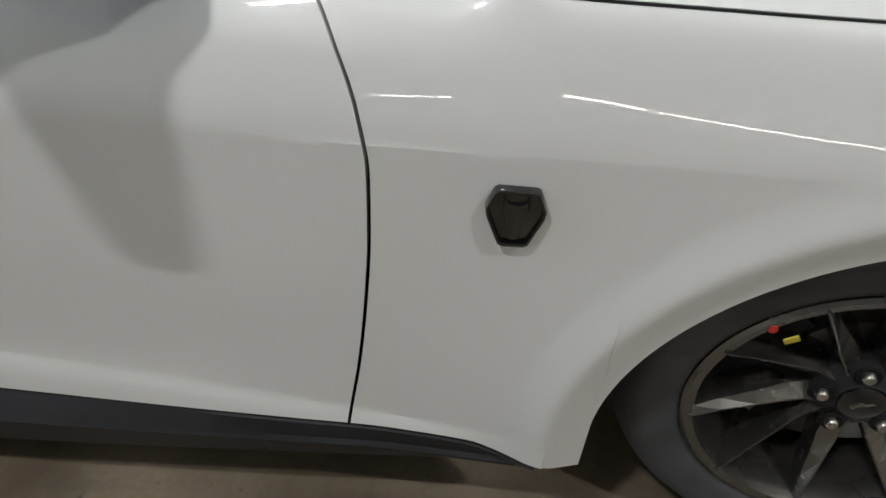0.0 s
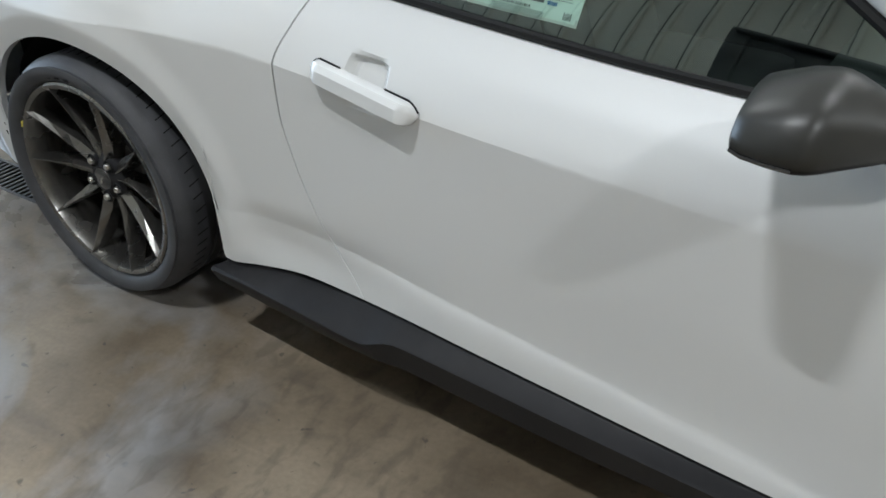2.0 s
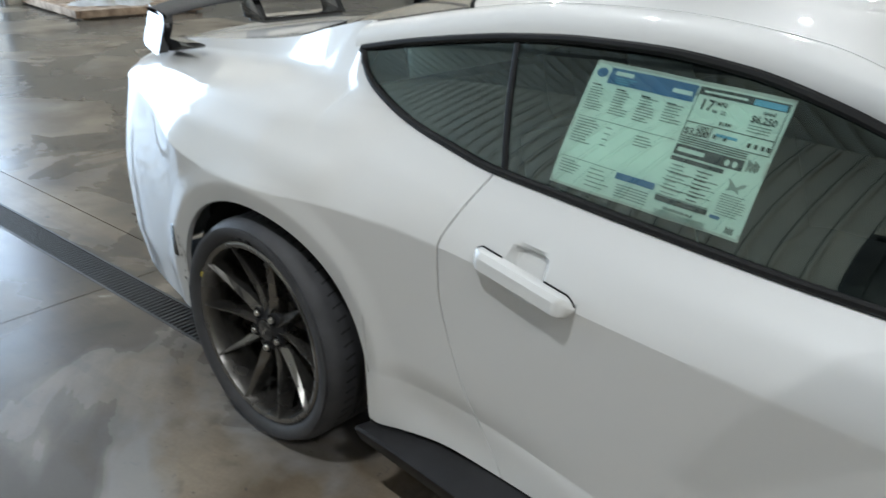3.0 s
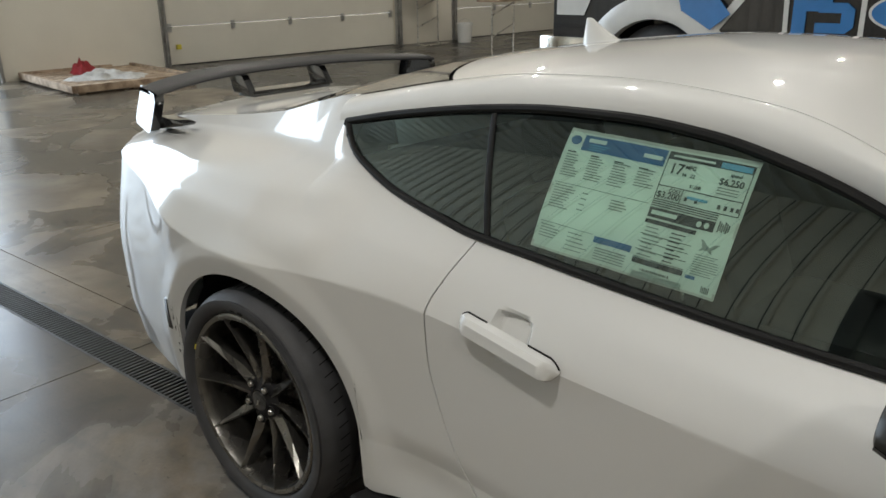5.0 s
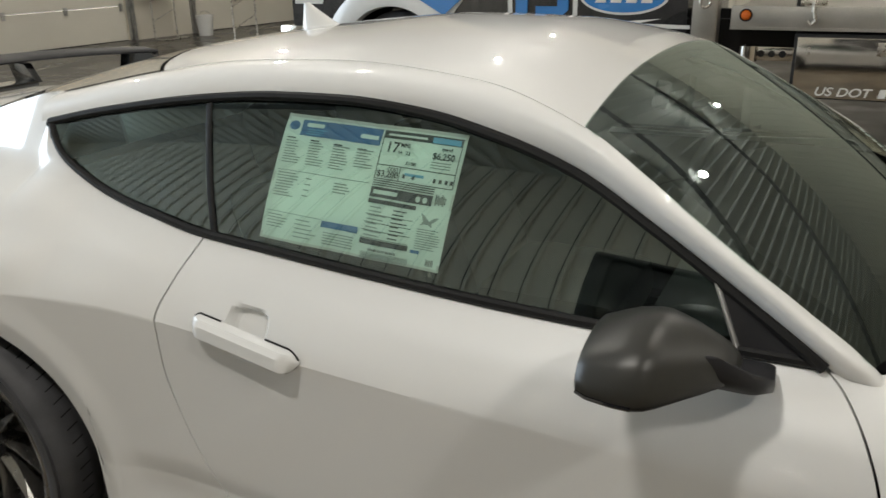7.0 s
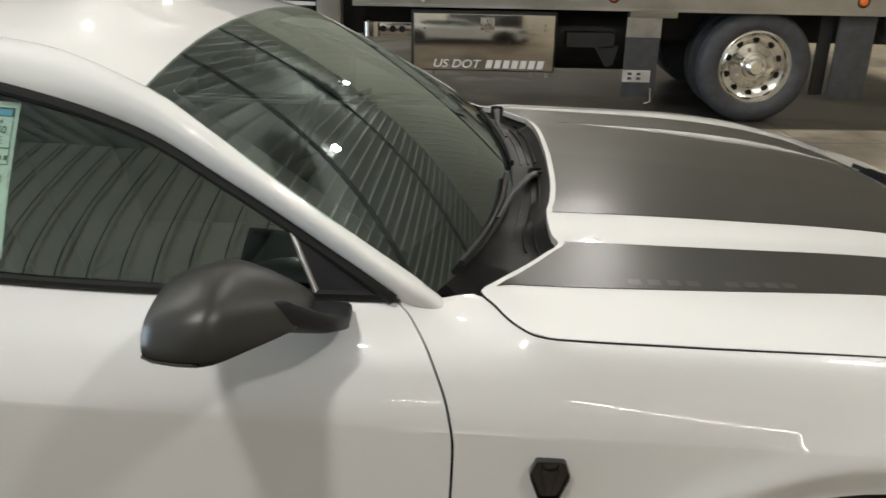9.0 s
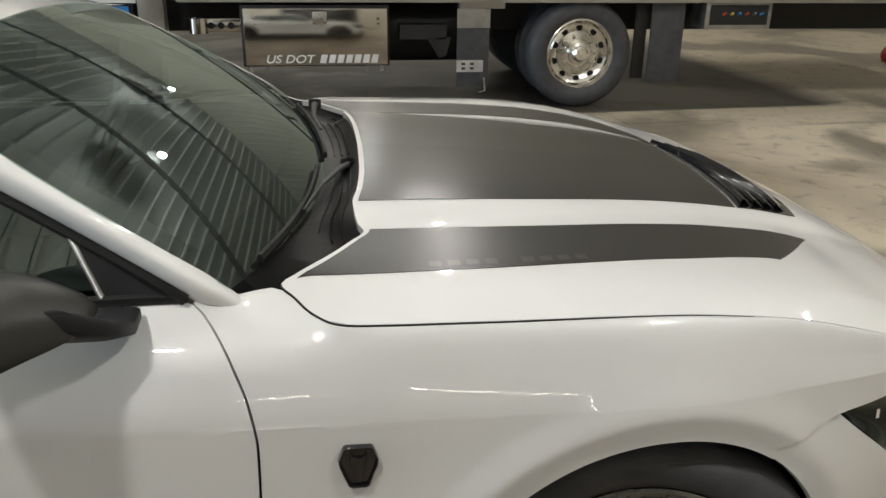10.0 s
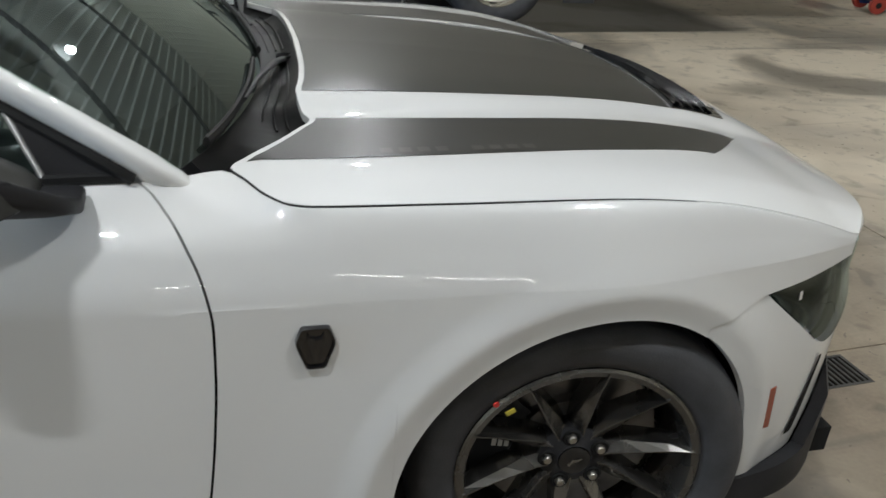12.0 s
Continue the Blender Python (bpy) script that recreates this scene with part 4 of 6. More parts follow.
# tail spoiler
rows = []
for a in steps(-1, 1, 60):
    k = abs(a) ** 2.4
    x0, x1, zc = lerp(-3.885, -3.66, k), lerp(-3.715, -3.53, k), lerp(1.186, 1.168, k)
    rows.append([Vector((lerp(x0, x1, t), 0.70 * a, zc + dz)) for t, dz in ((0.0, 0.012), (0.25, 0.013), (0.7, 0.007), (0.96, 0.000), (1.0, -0.005), (0.96, -0.011), (0.5, -0.005), (0.02, 0.003))])
spoiler = part("tail_spoiler", grid_mesh(rows, closed=True), BLACK, car, "black tail spoiler")
for side in (-1, 1):
    pl = [(-3.69, 1.184), (-3.55, 1.166), (-3.535, 1.14), (-3.57, 1.036), (-3.59, 1.026), (-3.72, 1.044), (-3.735, 1.062)]
    def lean(x, z):
        return 0.17 * (x + 3.61) - 0.18 * (z - 1.09)

    rows = [[Vector((x, side * (0.70 + dy + lean(x, z)), z)) for x, z in pl] for dy in (-0.03, -0.004, 0.006)]
    cap = [[Vector((-3.61 + k * (x + 3.61), side * (0.706 + k * lean(x, z)), 1.09 + k * (z - 1.09))) for x, z in pl] for k in (1.0, 0.9, 0.0)]
    part("end_plate", join(grid_mesh(rows, closed=True), grid_mesh(cap, closed=True)), GLOSS, spoiler, "gloss black end plate")
    post = [(-3.81, 1.092), (-3.69, 1.092), (-3.74, 1.165), (-3.84, 1.17)]
    part("spoiler_post", prism(post, 0.032, pose(0, side * 0.20 + 0.016, 0, 90, 0, 0), 0.005), GLOSS, spoiler, "gloss black post")
    part("spoiler_foot", prism([(-3.62, 1.03), (-3.42, 1.065), (-3.41, 1.075), (-3.55, 1.085), (-3.62, 1.075)], 0.05, pose(0, side * 0.655 + 0.025, 0, 90, 0, 0), 0.006), GLOSS, spoiler)
part("spoiler_base", box(-3.80, -3.69, -0.20, 0.20, 1.078, 1.10, 0.006), GLOSS, spoiler)
# roof aerial fin
rows = []
for t in steps(0, 1, 12):
    x0, x1 = lerp(-2.235, -2.225, t), lerp(-2.07, -2.205, t ** 0.75)
    zz, w = lerp(Z_ROOF(-2.15) - 0.008, Z_ROOF(-2.15) + 0.062, t), lerp(0.028, 0.006, t ** 0.6)
    rows.append([Vector(((x0 + x1) / 2 + (x1 - x0) / 2 * math.cos(q), w * math.sin(q), zz)) for q in steps(0, 2 * math.pi, 20, endpoint=False)])
rows.append([Vector((-2.215, 0, Z_ROOF(-2.15) + 0.064))] * 20)
part("aerial_fin", grid_mesh(rows, closed=True), PAINT, car, "white aerial fin")


# front bumper, headlamps: laid round the nose by the plan curve, s = 0 at the arch, 1 on the middle line
PLAN = [(0.20, 0.922), (0.33, 0.905), (0.45, 0.878), (0.545, 0.840), (0.62, 0.782), (0.69, 0.695), (0.775, 0.55), (0.84, 0.34), (0.87, 0.15), (0.88, 0.0)]
plen = np.concatenate([[0], np.cumsum([math.dist(PLAN[i], PLAN[i + 1]) for i in range(len(PLAN) - 1)])])
PX, PY = K(plen / plen[-1], [p[0] for p in PLAN]), K(plen / plen[-1], [p[1] for p in PLAN])
NOSE_IN = K([0.15, 0.28, 0.40, 0.58, 0.74, 0.82], [-0.03, -0.012, 0.0, 0.006, -0.004, -0.035])


def nose_point(s, z, side, out=0.0):
    x, y = PX(s), PY(s)
    dx, dy = PX(min(s + 0.01, 1)) - PX(max(s - 0.01, 0)), PY(min(s + 0.01, 1)) - PY(max(s - 0.01, 0))
    k = math.hypot(dx, dy)
    o = out + NOSE_IN(z)
    return Vector((x + o * -dy / k, side * max(y + o * dx / k, 0.0), z))


def s_of(x):
    return float(np.interp(x, [PX(q) for q in steps(0, 1, 200)], steps(0, 1, 200)))


LAMP_TOP = K([0.335, 0.43, 0.50, 0.545, 0.64, 0.80], [0.737, 0.746, 0.760, 0.772, 0.760, 0.700])
LAMP_LOW = K([0.335, 0.45, 0.535, 0.60, 0.70, 0.80], [0.733, 0.640, 0.580, 0.60, 0.65, 0.68])
BUMP_LOW = K([0.20, 0.37, 0.53, 0.7, 0.93], [0.27, 0.268, 0.285, 0.25, 0.22])
for side in (-1, 1):
    cx, cz, rl, rr, rz = ARCHES[0]
    rows = []
    for j in range(31):
        row = []
        for q in steps(0, 1, 70):
            z = 0.5
            for _ in range(5):
                t = min(abs(z - cz) / rz, 0.999)
                x0 = max(cx + rr * math.sqrt(1 - t * t), 0.20) if z > cz else cx + rr - 0.02 * smooth(0, 0.1, cz - z)
                s = lerp(s_of(min(x0, 0.5)), 1.0, q)
                x = PX(s)
                top = seam(x) - GAP if x < 0.335 else (LAMP_LOW(x) - 0.003 if x < 0.80 else lerp(0.68, 0.70, smooth(0.80, 0.93, x)))
                z = lerp(BUMP_LOW(x), top, j / 30)
            p = nose_point(s, z, side)
            d = arch_far(p.x, p.z)
            p.y += side * (ARCH_LIP(d) + front_flare(d) * (1 - smooth(0.2, 0.45, p.x)))
            row.append(p)
        rows.append(row)
    bumper = part("front_bumper", grid_mesh(rows, (-0.4, -side, 0), 0.012), PAINT, car)
    # headlamp: smoked lens over a dark housing with a light bar
    ss = steps(s_of(0.338), s_of(0.80), 40)

    def lamp_rows(out, a0=0.0, a1=1.0, ks=ss):
        return [[nose_point(s, lerp(LAMP_LOW(PX(s)), LAMP_TOP(PX(s)), a), side, out - 0.01 * math.sin(math.pi * a)) for a in steps(a0, a1, 10)] for s in ks]

    hl = part("headlamp", grid_mesh(lamp_rows(-0.025)), GLOSS, car, "smoked black headlamp")
    lens = part("lens", outward(grid_mesh(lamp_rows(0.004)), (0.2, 0, 0.65)), LENS, hl, "smoked clear lens")
    lens.visible_shadow = False
    part("light_bar", grid_mesh(lamp_rows(-0.016, 0.42, 0.50, ss[8:34])), RIM, hl, "grey daytime light bar")
    part("lamp_lettering", grid_mesh([[nose_point(s_of(0.425) + ds, z, side, -0.004) for ds in (0, 0.006)] for z in steps(0.700, 0.718, 3)]), PALE, hl, "pale lettering bar")
    # white lip between the bonnet's edge and the lamp
    rows = []
    for s in steps(s_of(0.538), 1.0, 40):
        a = nose_point(s, LAMP_TOP(min(PX(s), 0.80)) + 0.003, side)
        y = min(abs(a.y), 0.849)
        b = bonnet_point(X_NOSE(y) - 0.001, side * y, -0.001)
        rows.append([lerp(a, b, t) + Vector((0.5, side * 0.5, 0.3)) * (0.012 * 4 * t * (1 - t)) for t in steps(0, 1, 7)])
    part("nose_lip", grid_mesh(rows), PAINT, car)
    # open nose grille
    rows = [[nose_point(s, z, side, -0.012) for z in steps(0.46, 0.70, 8)] for s in steps(s_of(0.80), 1, 16)]
    part("grille", grid_mesh(rows), GLOSS, car, "gloss black grille")
    # amber side marker
    rows = [[nose_point(s_of(lerp(0.392, 0.408, t) + 0.022 * a), z, side, 0.008 if 0.1 < a < 0.9 else 0.004) for a in (0, 0.15, 0.5, 0.85, 1)] for t, z in zip(steps(0, 1, 8), steps(0.512, 0.405, 8))]
    part("side_marker", grid_mesh(rows, (0, -side, 0), 0.006), AMBER, car, "amber side marker lens")
    part("marker_edge", grid_mesh([[nose_point(s_of(lerp(0.389, 0.405, t) + 0.028 * a), z, side, 0.003) for a in (0, 1)] for t, z in zip(steps(0, 1, 8), steps(0.517, 0.398, 8))]), SEAL, car)
    # air curtain slot
    rows = [[nose_point(s_of(lerp(0.533, 0.503, t) + lerp(0.010, 0.026, t) * a), lerp(0.545, 0.345, t), side, 0.003) for a in (0, 0.5, 1)] for t in steps(0, 1, 10)]
    part("air_slot", grid_mesh(rows), LINER, car, "dark vertical air slot")
    # chin splitter
    rows = []
    for s in steps(s_of(0.36), 1, 40):
        x = PX(s)
        k = smooth(0.36, 0.52, x)
        zt = BUMP_LOW(x) + 0.004
        rise = 0.20 * smooth(0.585, 0.615, x) * (1 - smooth(0.66, 0.78, x))
        rows.append([nose_point(s, zt + rise, side, 0.004), nose_point(s, zt + rise * 0.6, side, 0.012 + 0.02 * k), nose_point(s, zt - 0.05, side, 0.03 + 0.02 * k), nose_point(s, zt - 0.075, side, 0.03 + 0.02 * k), nose_point(s, zt - 0.08, side, -0.1)])
    part("chin_splitter", grid_mesh(rows), BLACK, car, "matt black chin splitter")

# badges on the front wings
SHIELD = [(-0.036, 0.047), (-0.030, 0.050), (0.030, 0.050), (0.036, 0.047), (0.050, 0.018), (0.048, 0.004), (0.026, -0.046), (0.018, -0.050), (-0.018, -0.050), (-0.026, -0.046), (-0.048, 0.004), (-0.050, 0.018)]
HEAD = [(-0.020, 0.046), (-0.013, 0.032), (0.0, 0.030), (0.013, 0.032), (0.020, 0.046), (0.022, 0.022), (0.018, 0.002), (0.012, -0.022), (0.010, -0.036), (0.0, -0.040), (-0.010, -0.036), (-0.012, -0.022), (-0.018, 0.002), (-0.022, 0.022)]
for side in (-1, 1):
    bx, bz = -0.499, 0.727
    turn = Matrix.Translation(side_point(bx, bz, side, -0.003)) @ pose(0, 0, 0, 90 if side < 0 else -90, 0, 0) @ Matrix.Diagonal((1, 1 if side < 0 else -1, 1, 1))
    badge = part("wing_badge", prism([(0.62 * x, 0.74 * y) for x, y in SHIELD], 0.009, turn, 0.003), GLOSS, car, "gloss black shield badge")
    rim = [[Vector((k * 0.62 * x, k * 0.74 * y, h)) for x, y in SHIELD] for k, h in ((1.03, 0.0), (1.03, 0.009), (0.99, 0.013), (0.90, 0.013), (0.87, 0.010))]
    me = grid_mesh(rim, closed=True)
    me.transform(turn)
    part("badge_rim", me, GLOSS, badge, "dark metal rim")
    part("badge_relief", prism([(0.64 * x, 0.70 * y) for x, y in HEAD], 0.014, turn, 0.005), GLOSS, badge)

# door pulls
for side in (-1, 1):
    rows = []
    for t in steps(0, 1, 28):
        x, z = lerp(-1.947, -1.662, t), lerp(0.838, 0.808, t)
        h = 0.021 * min(1, (math.sin(math.pi * min(max(t, 0.0), 1.0)) * 4) ** 0.5 + 0.05)
        o = 0.004 + 0.032 * min(1, (math.sin(math.pi * t) * 3.0) ** 0.6)
        w0 = lerp(half_width(-1.95, 0.838), half_width(-1.655, 0.808), t)
        rows.append([Vector((x, side * (w0 + d), z + q)) for q, d in ((-h, 0.0), (-h, o * 0.75), (-h * 0.75, o), (h * 0.45, o * 0.92), (h * 0.95, o * 0.62), (h, 0.0))])
    pull = part("door_pull", grid_mesh(rows, closed=True), PAINT, car, "white door pull")
    for a, b in ((0.01, 0.28), (0.70, 0.995)):
        part("pull_gap", tube([Vector((lerp(-1.947, -1.662, t), side * (lerp(half_width(-1.95, 0.838), half_width(-1.655, 0.808), t) + 0.002), lerp(0.838, 0.808, t) + 0.0225 * min(1, (math.sin(math.pi * t) * 4 + 1e-6) ** 0.5))) for t in steps(a, b, 12)], 0.0022, 6), SEAL, pull)

# door mirrors
# cross-sections from the glass forwards: x, inner and outer y, lower and upper z
SECT = [(-1.054, 0.908, 1.078, 0.997, 1.053), (-1.050, 0.900, 1.086, 0.991, 1.059), (-1.034, 0.892, 1.092, 0.987, 1.066), (-1.0, 0.889, 1.098, 0.985, 1.081),
        (-0.972, 0.889, 1.099, 0.985, 1.087), (-0.958, 0.889, 1.094, 0.986, 1.086), (-0.945, 0.890, 1.080, 0.986, 1.081), (-0.920, 0.890, 1.047, 0.987, 1.066),
        (-0.895, 0.889, 1.012, 0.987, 1.047), (-0.876, 0.889, 0.985, 0.988, 1.031), (-0.865, 0.893, 0.965, 0.990, 1.017), (-0.858, 0.902, 0.942, 0.995, 1.006)]


# outline of a section across the cap, from its inner (0) to its outer side (1) and from its lower to its upper edge
OUTLINE = [(1.0, 0.30), (0.985, 0.07), (0.90, 0.0), (0.10, 0.0), (0.0, 0.10), (0.0, 0.50), (0.16, 0.88), (0.50, 1.0), (0.88, 0.74)]
for _ in range(2):
    OUTLINE = [(lerp(a[0], b[0], t), lerp(a[1], b[1], t)) for a, b in zip(OUTLINE, OUTLINE[1:] + OUTLINE[:1]) for t in (0.22, 0.78)]


def mirror_ring(row, side, grow=1.0):
    x, y0, y1, z0, z1 = row
    return [Vector((x, side * lerp(y0, y1, 0.5 + grow * (a - 0.5)), lerp(z0, z1, 0.5 + grow * (b - 0.5)))) for a, b in OUTLINE]


for side in (-1, 1):
    rows = [mirror_ring(r, side) for r in SECT]
    mirror = part("door_mirror", grid_mesh(rows + [[Vector((-0.858, side * 0.922, 1.0))] * 36], closed=True), SATIN, car, "satin black door mirror cap")
    me = grid_mesh([[Vector((-1.052, side * 0.99, 1.024))] * 36, mirror_ring(SECT[0], side, 0.96)], closed=True)
    part("mirror_glass", me, CHROME, mirror, "mirror glass")
    part("mirror_underside", grid_mesh([mirror_ring(r, side, 1.012)[2:17] for r in SECT[:10]]), BLACK, mirror, "textured black underside")
    part("signal_strip", tube([mirror_ring(r, side, 1.014)[2] for r in SECT[1:5]], 0.003, 6), GLOSS, mirror, "gloss dark signal strip")
    arm = [Vector((-0.850, side * 0.850, 0.962)), Vector((-0.853, side * 0.90, 0.964)), Vector((-0.880, side * 0.945, 0.984)), Vector((-0.925, side * 0.985, 1.018)), Vector((-0.95, side * 1.0, 1.03))]
    rows = [[arm[0]] * 24]
    for p, (a, b) in zip(arm, ((0.036, 0.013), (0.042, 0.014), (0.056, 0.017), (0.056, 0.020), (0.02, 0.01))):
        rows.append([p + Vector((a * math.copysign(abs(math.cos(q)) ** 0.45, math.cos(q)), 0, b * math.copysign(abs(math.sin(q)) ** 0.45, math.sin(q)))) for q in steps(0, 2 * math.pi, 24, endpoint=False)])
    rows.append([arm[-1]] * 24)
    part("mirror_arm", grid_mesh(rows, closed=True), BLACK, mirror, "textured black mirror foot")

# wheels
def wheel(x, y, z, side, tyre_r, rim_w, turn, R=0.258, steer=0.0):
    """Ten-spoke wheel; the local y axis points outwards."""
    hub_at = Matrix.Translation((x, side * y, z)) @ pose(0, 0, 0, 0, 0, steer)
    base = hub_at @ pose(0, 0, 0, 0, 0, 0 if side > 0 else 180) @ pose(0, 0, 0, 0, turn, 0)
    K_ = R / 0.262
    barrel = lathe([(R + 0.004, 0.030), (R + 0.004, 0.036), (R - 0.002, 0.040), (R - 0.014, 0.036), (R - 0.020, 0.020), (R - 0.024, -0.02), (R - 0.03, -0.12), (R - 0.03, -0.2)], 96, base)
    wh = part("wheel", barrel, RIM, car, "dark grey ten-spoke alloy wheel")
    w, r = rim_w, tyre_r
    prof = [(R + 0.002, 0.026), (R + 0.006, 0.034), (lerp(R, r, 0.22), 0.045), (lerp(R, r, 0.5), 0.052), (lerp(R, r, 0.7), 0.049), (r - 0.022, 0.040), (r - 0.014, 0.032), (r - 0.006, 0.018), (r - 0.001, 0.004), (r, -0.03)]
    for g in (0.22, 0.45, 0.68):
        a = -0.03 - g * (w - 0.06)
        prof += [(r, a + 0.006), (r - 0.007, a + 0.005), (r - 0.007, a - 0.005), (r, a - 0.006)]
    prof += [(r, -w + 0.03), (r - 0.006, -w + 0.01), (r - 0.03, -w - 0.015), (R + 0.02, -w)]
    tyre = part("tyre", lathe(prof, 120, base), RUBBER, wh, "black low-profile tyre")
    # shoulder sipes
    bars = []
    for k in range(60):
        q = 2 * math.pi * k / 60
        bars.append(box(r - 0.010, r + 0.0004, -0.045, -0.010, -0.0015, 0.0015, 0, pose(0, 0, 0, 0, math.degrees(q), 0) @ pose(r, 0, 0) @ pose(0, 0, 0, 12, 0, 0) @ pose(-r, 0, 0)))
    me = join(*bars)
    me.transform(base)
    part("tread_pattern", me, LINER, tyre, flat=True)["kind"] = "stuff"
    # hub face
    hub = lathe([(0.0005, 0.000), (0.034, 0.000), (0.036, 0.002), (0.040, -0.003), (0.058, -0.008), (0.070, -0.018), (0.072, -0.06)], 60, base)
    part("hub", hub, BLACK, wh)
    part("hub_cap", lathe([(0.0005, 0.005), (0.024, 0.0045), (0.032, 0.003), (0.034, -0.001)], 40, base), GLOSS, wh, "black centre cap")
    emb = prism([(-0.016, -0.003), (-0.006, 0.002), (0.004, 0.003), (0.012, 0.009), (0.016, 0.006), (0.008, 0.0), (0.004, -0.006), (-0.004, -0.002)], 0.0015, base @ Matrix.Translation((0, 0.0045, 0)) @ pose(0, 0, 0, -90, 0, 0))
    part("cap_emblem", emb, NUT, wh, "small silver emblem shape")
    for k in range(5):
        q = radians(72 * k + 18)
        px, pz = 0.0575 * math.cos(q), 0.0575 * math.sin(q)
        part("wheel_nut", lathe([(0.0003, 0.006), (0.007, 0.006), (0.009, 0.004), (0.0098, -0.002), (0.0105, -0.008)], 6 * 3, base @ Matrix.Translation((px, 0.004, pz))), NUT, wh, "steel wheel nut")
        part("nut_seat", lathe([(0.0105, 0.0005), (0.0165, 0.0025), (0.019, -0.001)], 24, base @ Matrix.Translation((px, 0, pz))), LINER, wh)
    # spokes: each with a sharp ridge, wide sloping flanks near the hub and a thin tip
    for k in range(10):
        rg = 0.55 if k % 2 else -0.55
        rows = []
        for u, hw, top, low in ((0.040, 0.013, -0.006, -0.05), (0.075, 0.0150, -0.008, -0.055), (0.112, 0.0150, -0.001, -0.058), (0.150, 0.0105, 0.010, -0.052), (0.205, 0.0062, 0.025, -0.034), (0.246, 0.0040, 0.040, -0.008), (0.253, 0.0038, 0.040, -0.008)):
            u *= K_ if u > 0.1 else 1
            rows.append([Vector((u, a, b)) for a, b in ((low, -hw * 1.35), (top - 0.014, -hw), (top, hw * rg - 0.0013), (top, hw * rg + 0.0013), (top - 0.014, hw), (low, hw * 1.35))])
        me = grid_mesh(rows, closed=True)
        me.transform(base @ pose(0, 0, 0, 0, 36 * k, 0))
        part("spoke", me, RIM, wh, flat=True)
    # brake
    part("brake_disc", lathe([(0.06, -0.055), (0.105, -0.055), (0.11, -0.075), (0.19, -0.075), (0.192, -0.10), (0.10, -0.10)], 80, hub_at @ pose(0, 0, 0, 0, 0, 0 if side > 0 else 180)), DISC, wh, "steel brake disc")
    rows = []
    front = x > -1
    for a in steps(-32, 32, 14):
        q = radians((168 if front else 60) + a)
        rows.append([Vector((rr * math.cos(q), yy, rr * math.sin(q))) for rr, yy in ((0.115, -0.06), (0.12, -0.05), (0.195, -0.046), (0.212, -0.055), (0.215, -0.12), (0.115, -0.12))])
    me = grid_mesh(rows, closed=True)
    cal = hub_at @ (Matrix.Identity(4) if side > 0 else Matrix.Diagonal((1, -1, 1, 1)))
    me.transform(cal)
    caliper = part("brake_caliper", me, BLACK, wh, "black brake caliper")
    if front:
        for k in range(3):
            me = box(0.128 + 0.013 * k, 0.137 + 0.013 * k, -0.0445, -0.0425, -0.009, 0.009, 0, pose(0, 0, 0, 0, -175, 0))
            me.transform(cal)
            part("caliper_mark", me, PALE, wh, "pale lettering bar", flat=True)
    return wh


def tyre_mark(x, y, z, size, mat, name, wh, q=0.0):
    part(name, box(-size, size, -0.0015, 0.0015, -size * 0.62, size * 0.62, 0.001, Matrix.Translation((x, y, z)) @ pose(0, 0, 0, 12, q, 0)), mat, wh)


fr = wheel(0.022, 0.856, 0.347, -1, 0.347, 0.25, 12, 0.243, -8.0)
wheel(0.022, 0.856, 0.347, 1, 0.347, 0.25, 40, 0.243, -8.0)
rr_ = wheel(-2.727, 0.915, 0.351, -1, 0.352, 0.27, 36, 0.283, 2.0)
wheel(-2.727, 0.915, 0.351, 1, 0.352, 0.27, 20, 0.283, -2.0)
tyre_mark(-0.149, -0.912, 0.532, 0.0095, YELLOW, "yellow_mark", fr, -30)
part("red_mark", lathe([(0.0004, 0.002), (0.0055, 0.002), (0.006, 0.0)], 16, Matrix.Translation((-0.182, -0.9215, 0.560)) @ pose(0, 0, 0, 0, 0, 180)), RED, fr)
tyre_mark(-2.985, -0.962, 0.462, 0.010, YELLOW, "yellow_mark", rr_, -70)
# moulded sidewall lettering, shown as bars
for k in range(5):
    q = radians(118 - 7.5 * k)
    rad = 0.312
    me = box(-0.011, 0.011, -0.002, 0.002, -0.011, 0.011, 0.001)
    me.transform(Matrix.Translation((-2.72 + rad * math.cos(q), -0.9615, 0.351 + rad * math.sin(q))) @ pose(0, 0, 0, 0, 90 - math.degrees(q), 0))
    part("moulded_letter", me, LINER, rr_, "raised lettering bar")

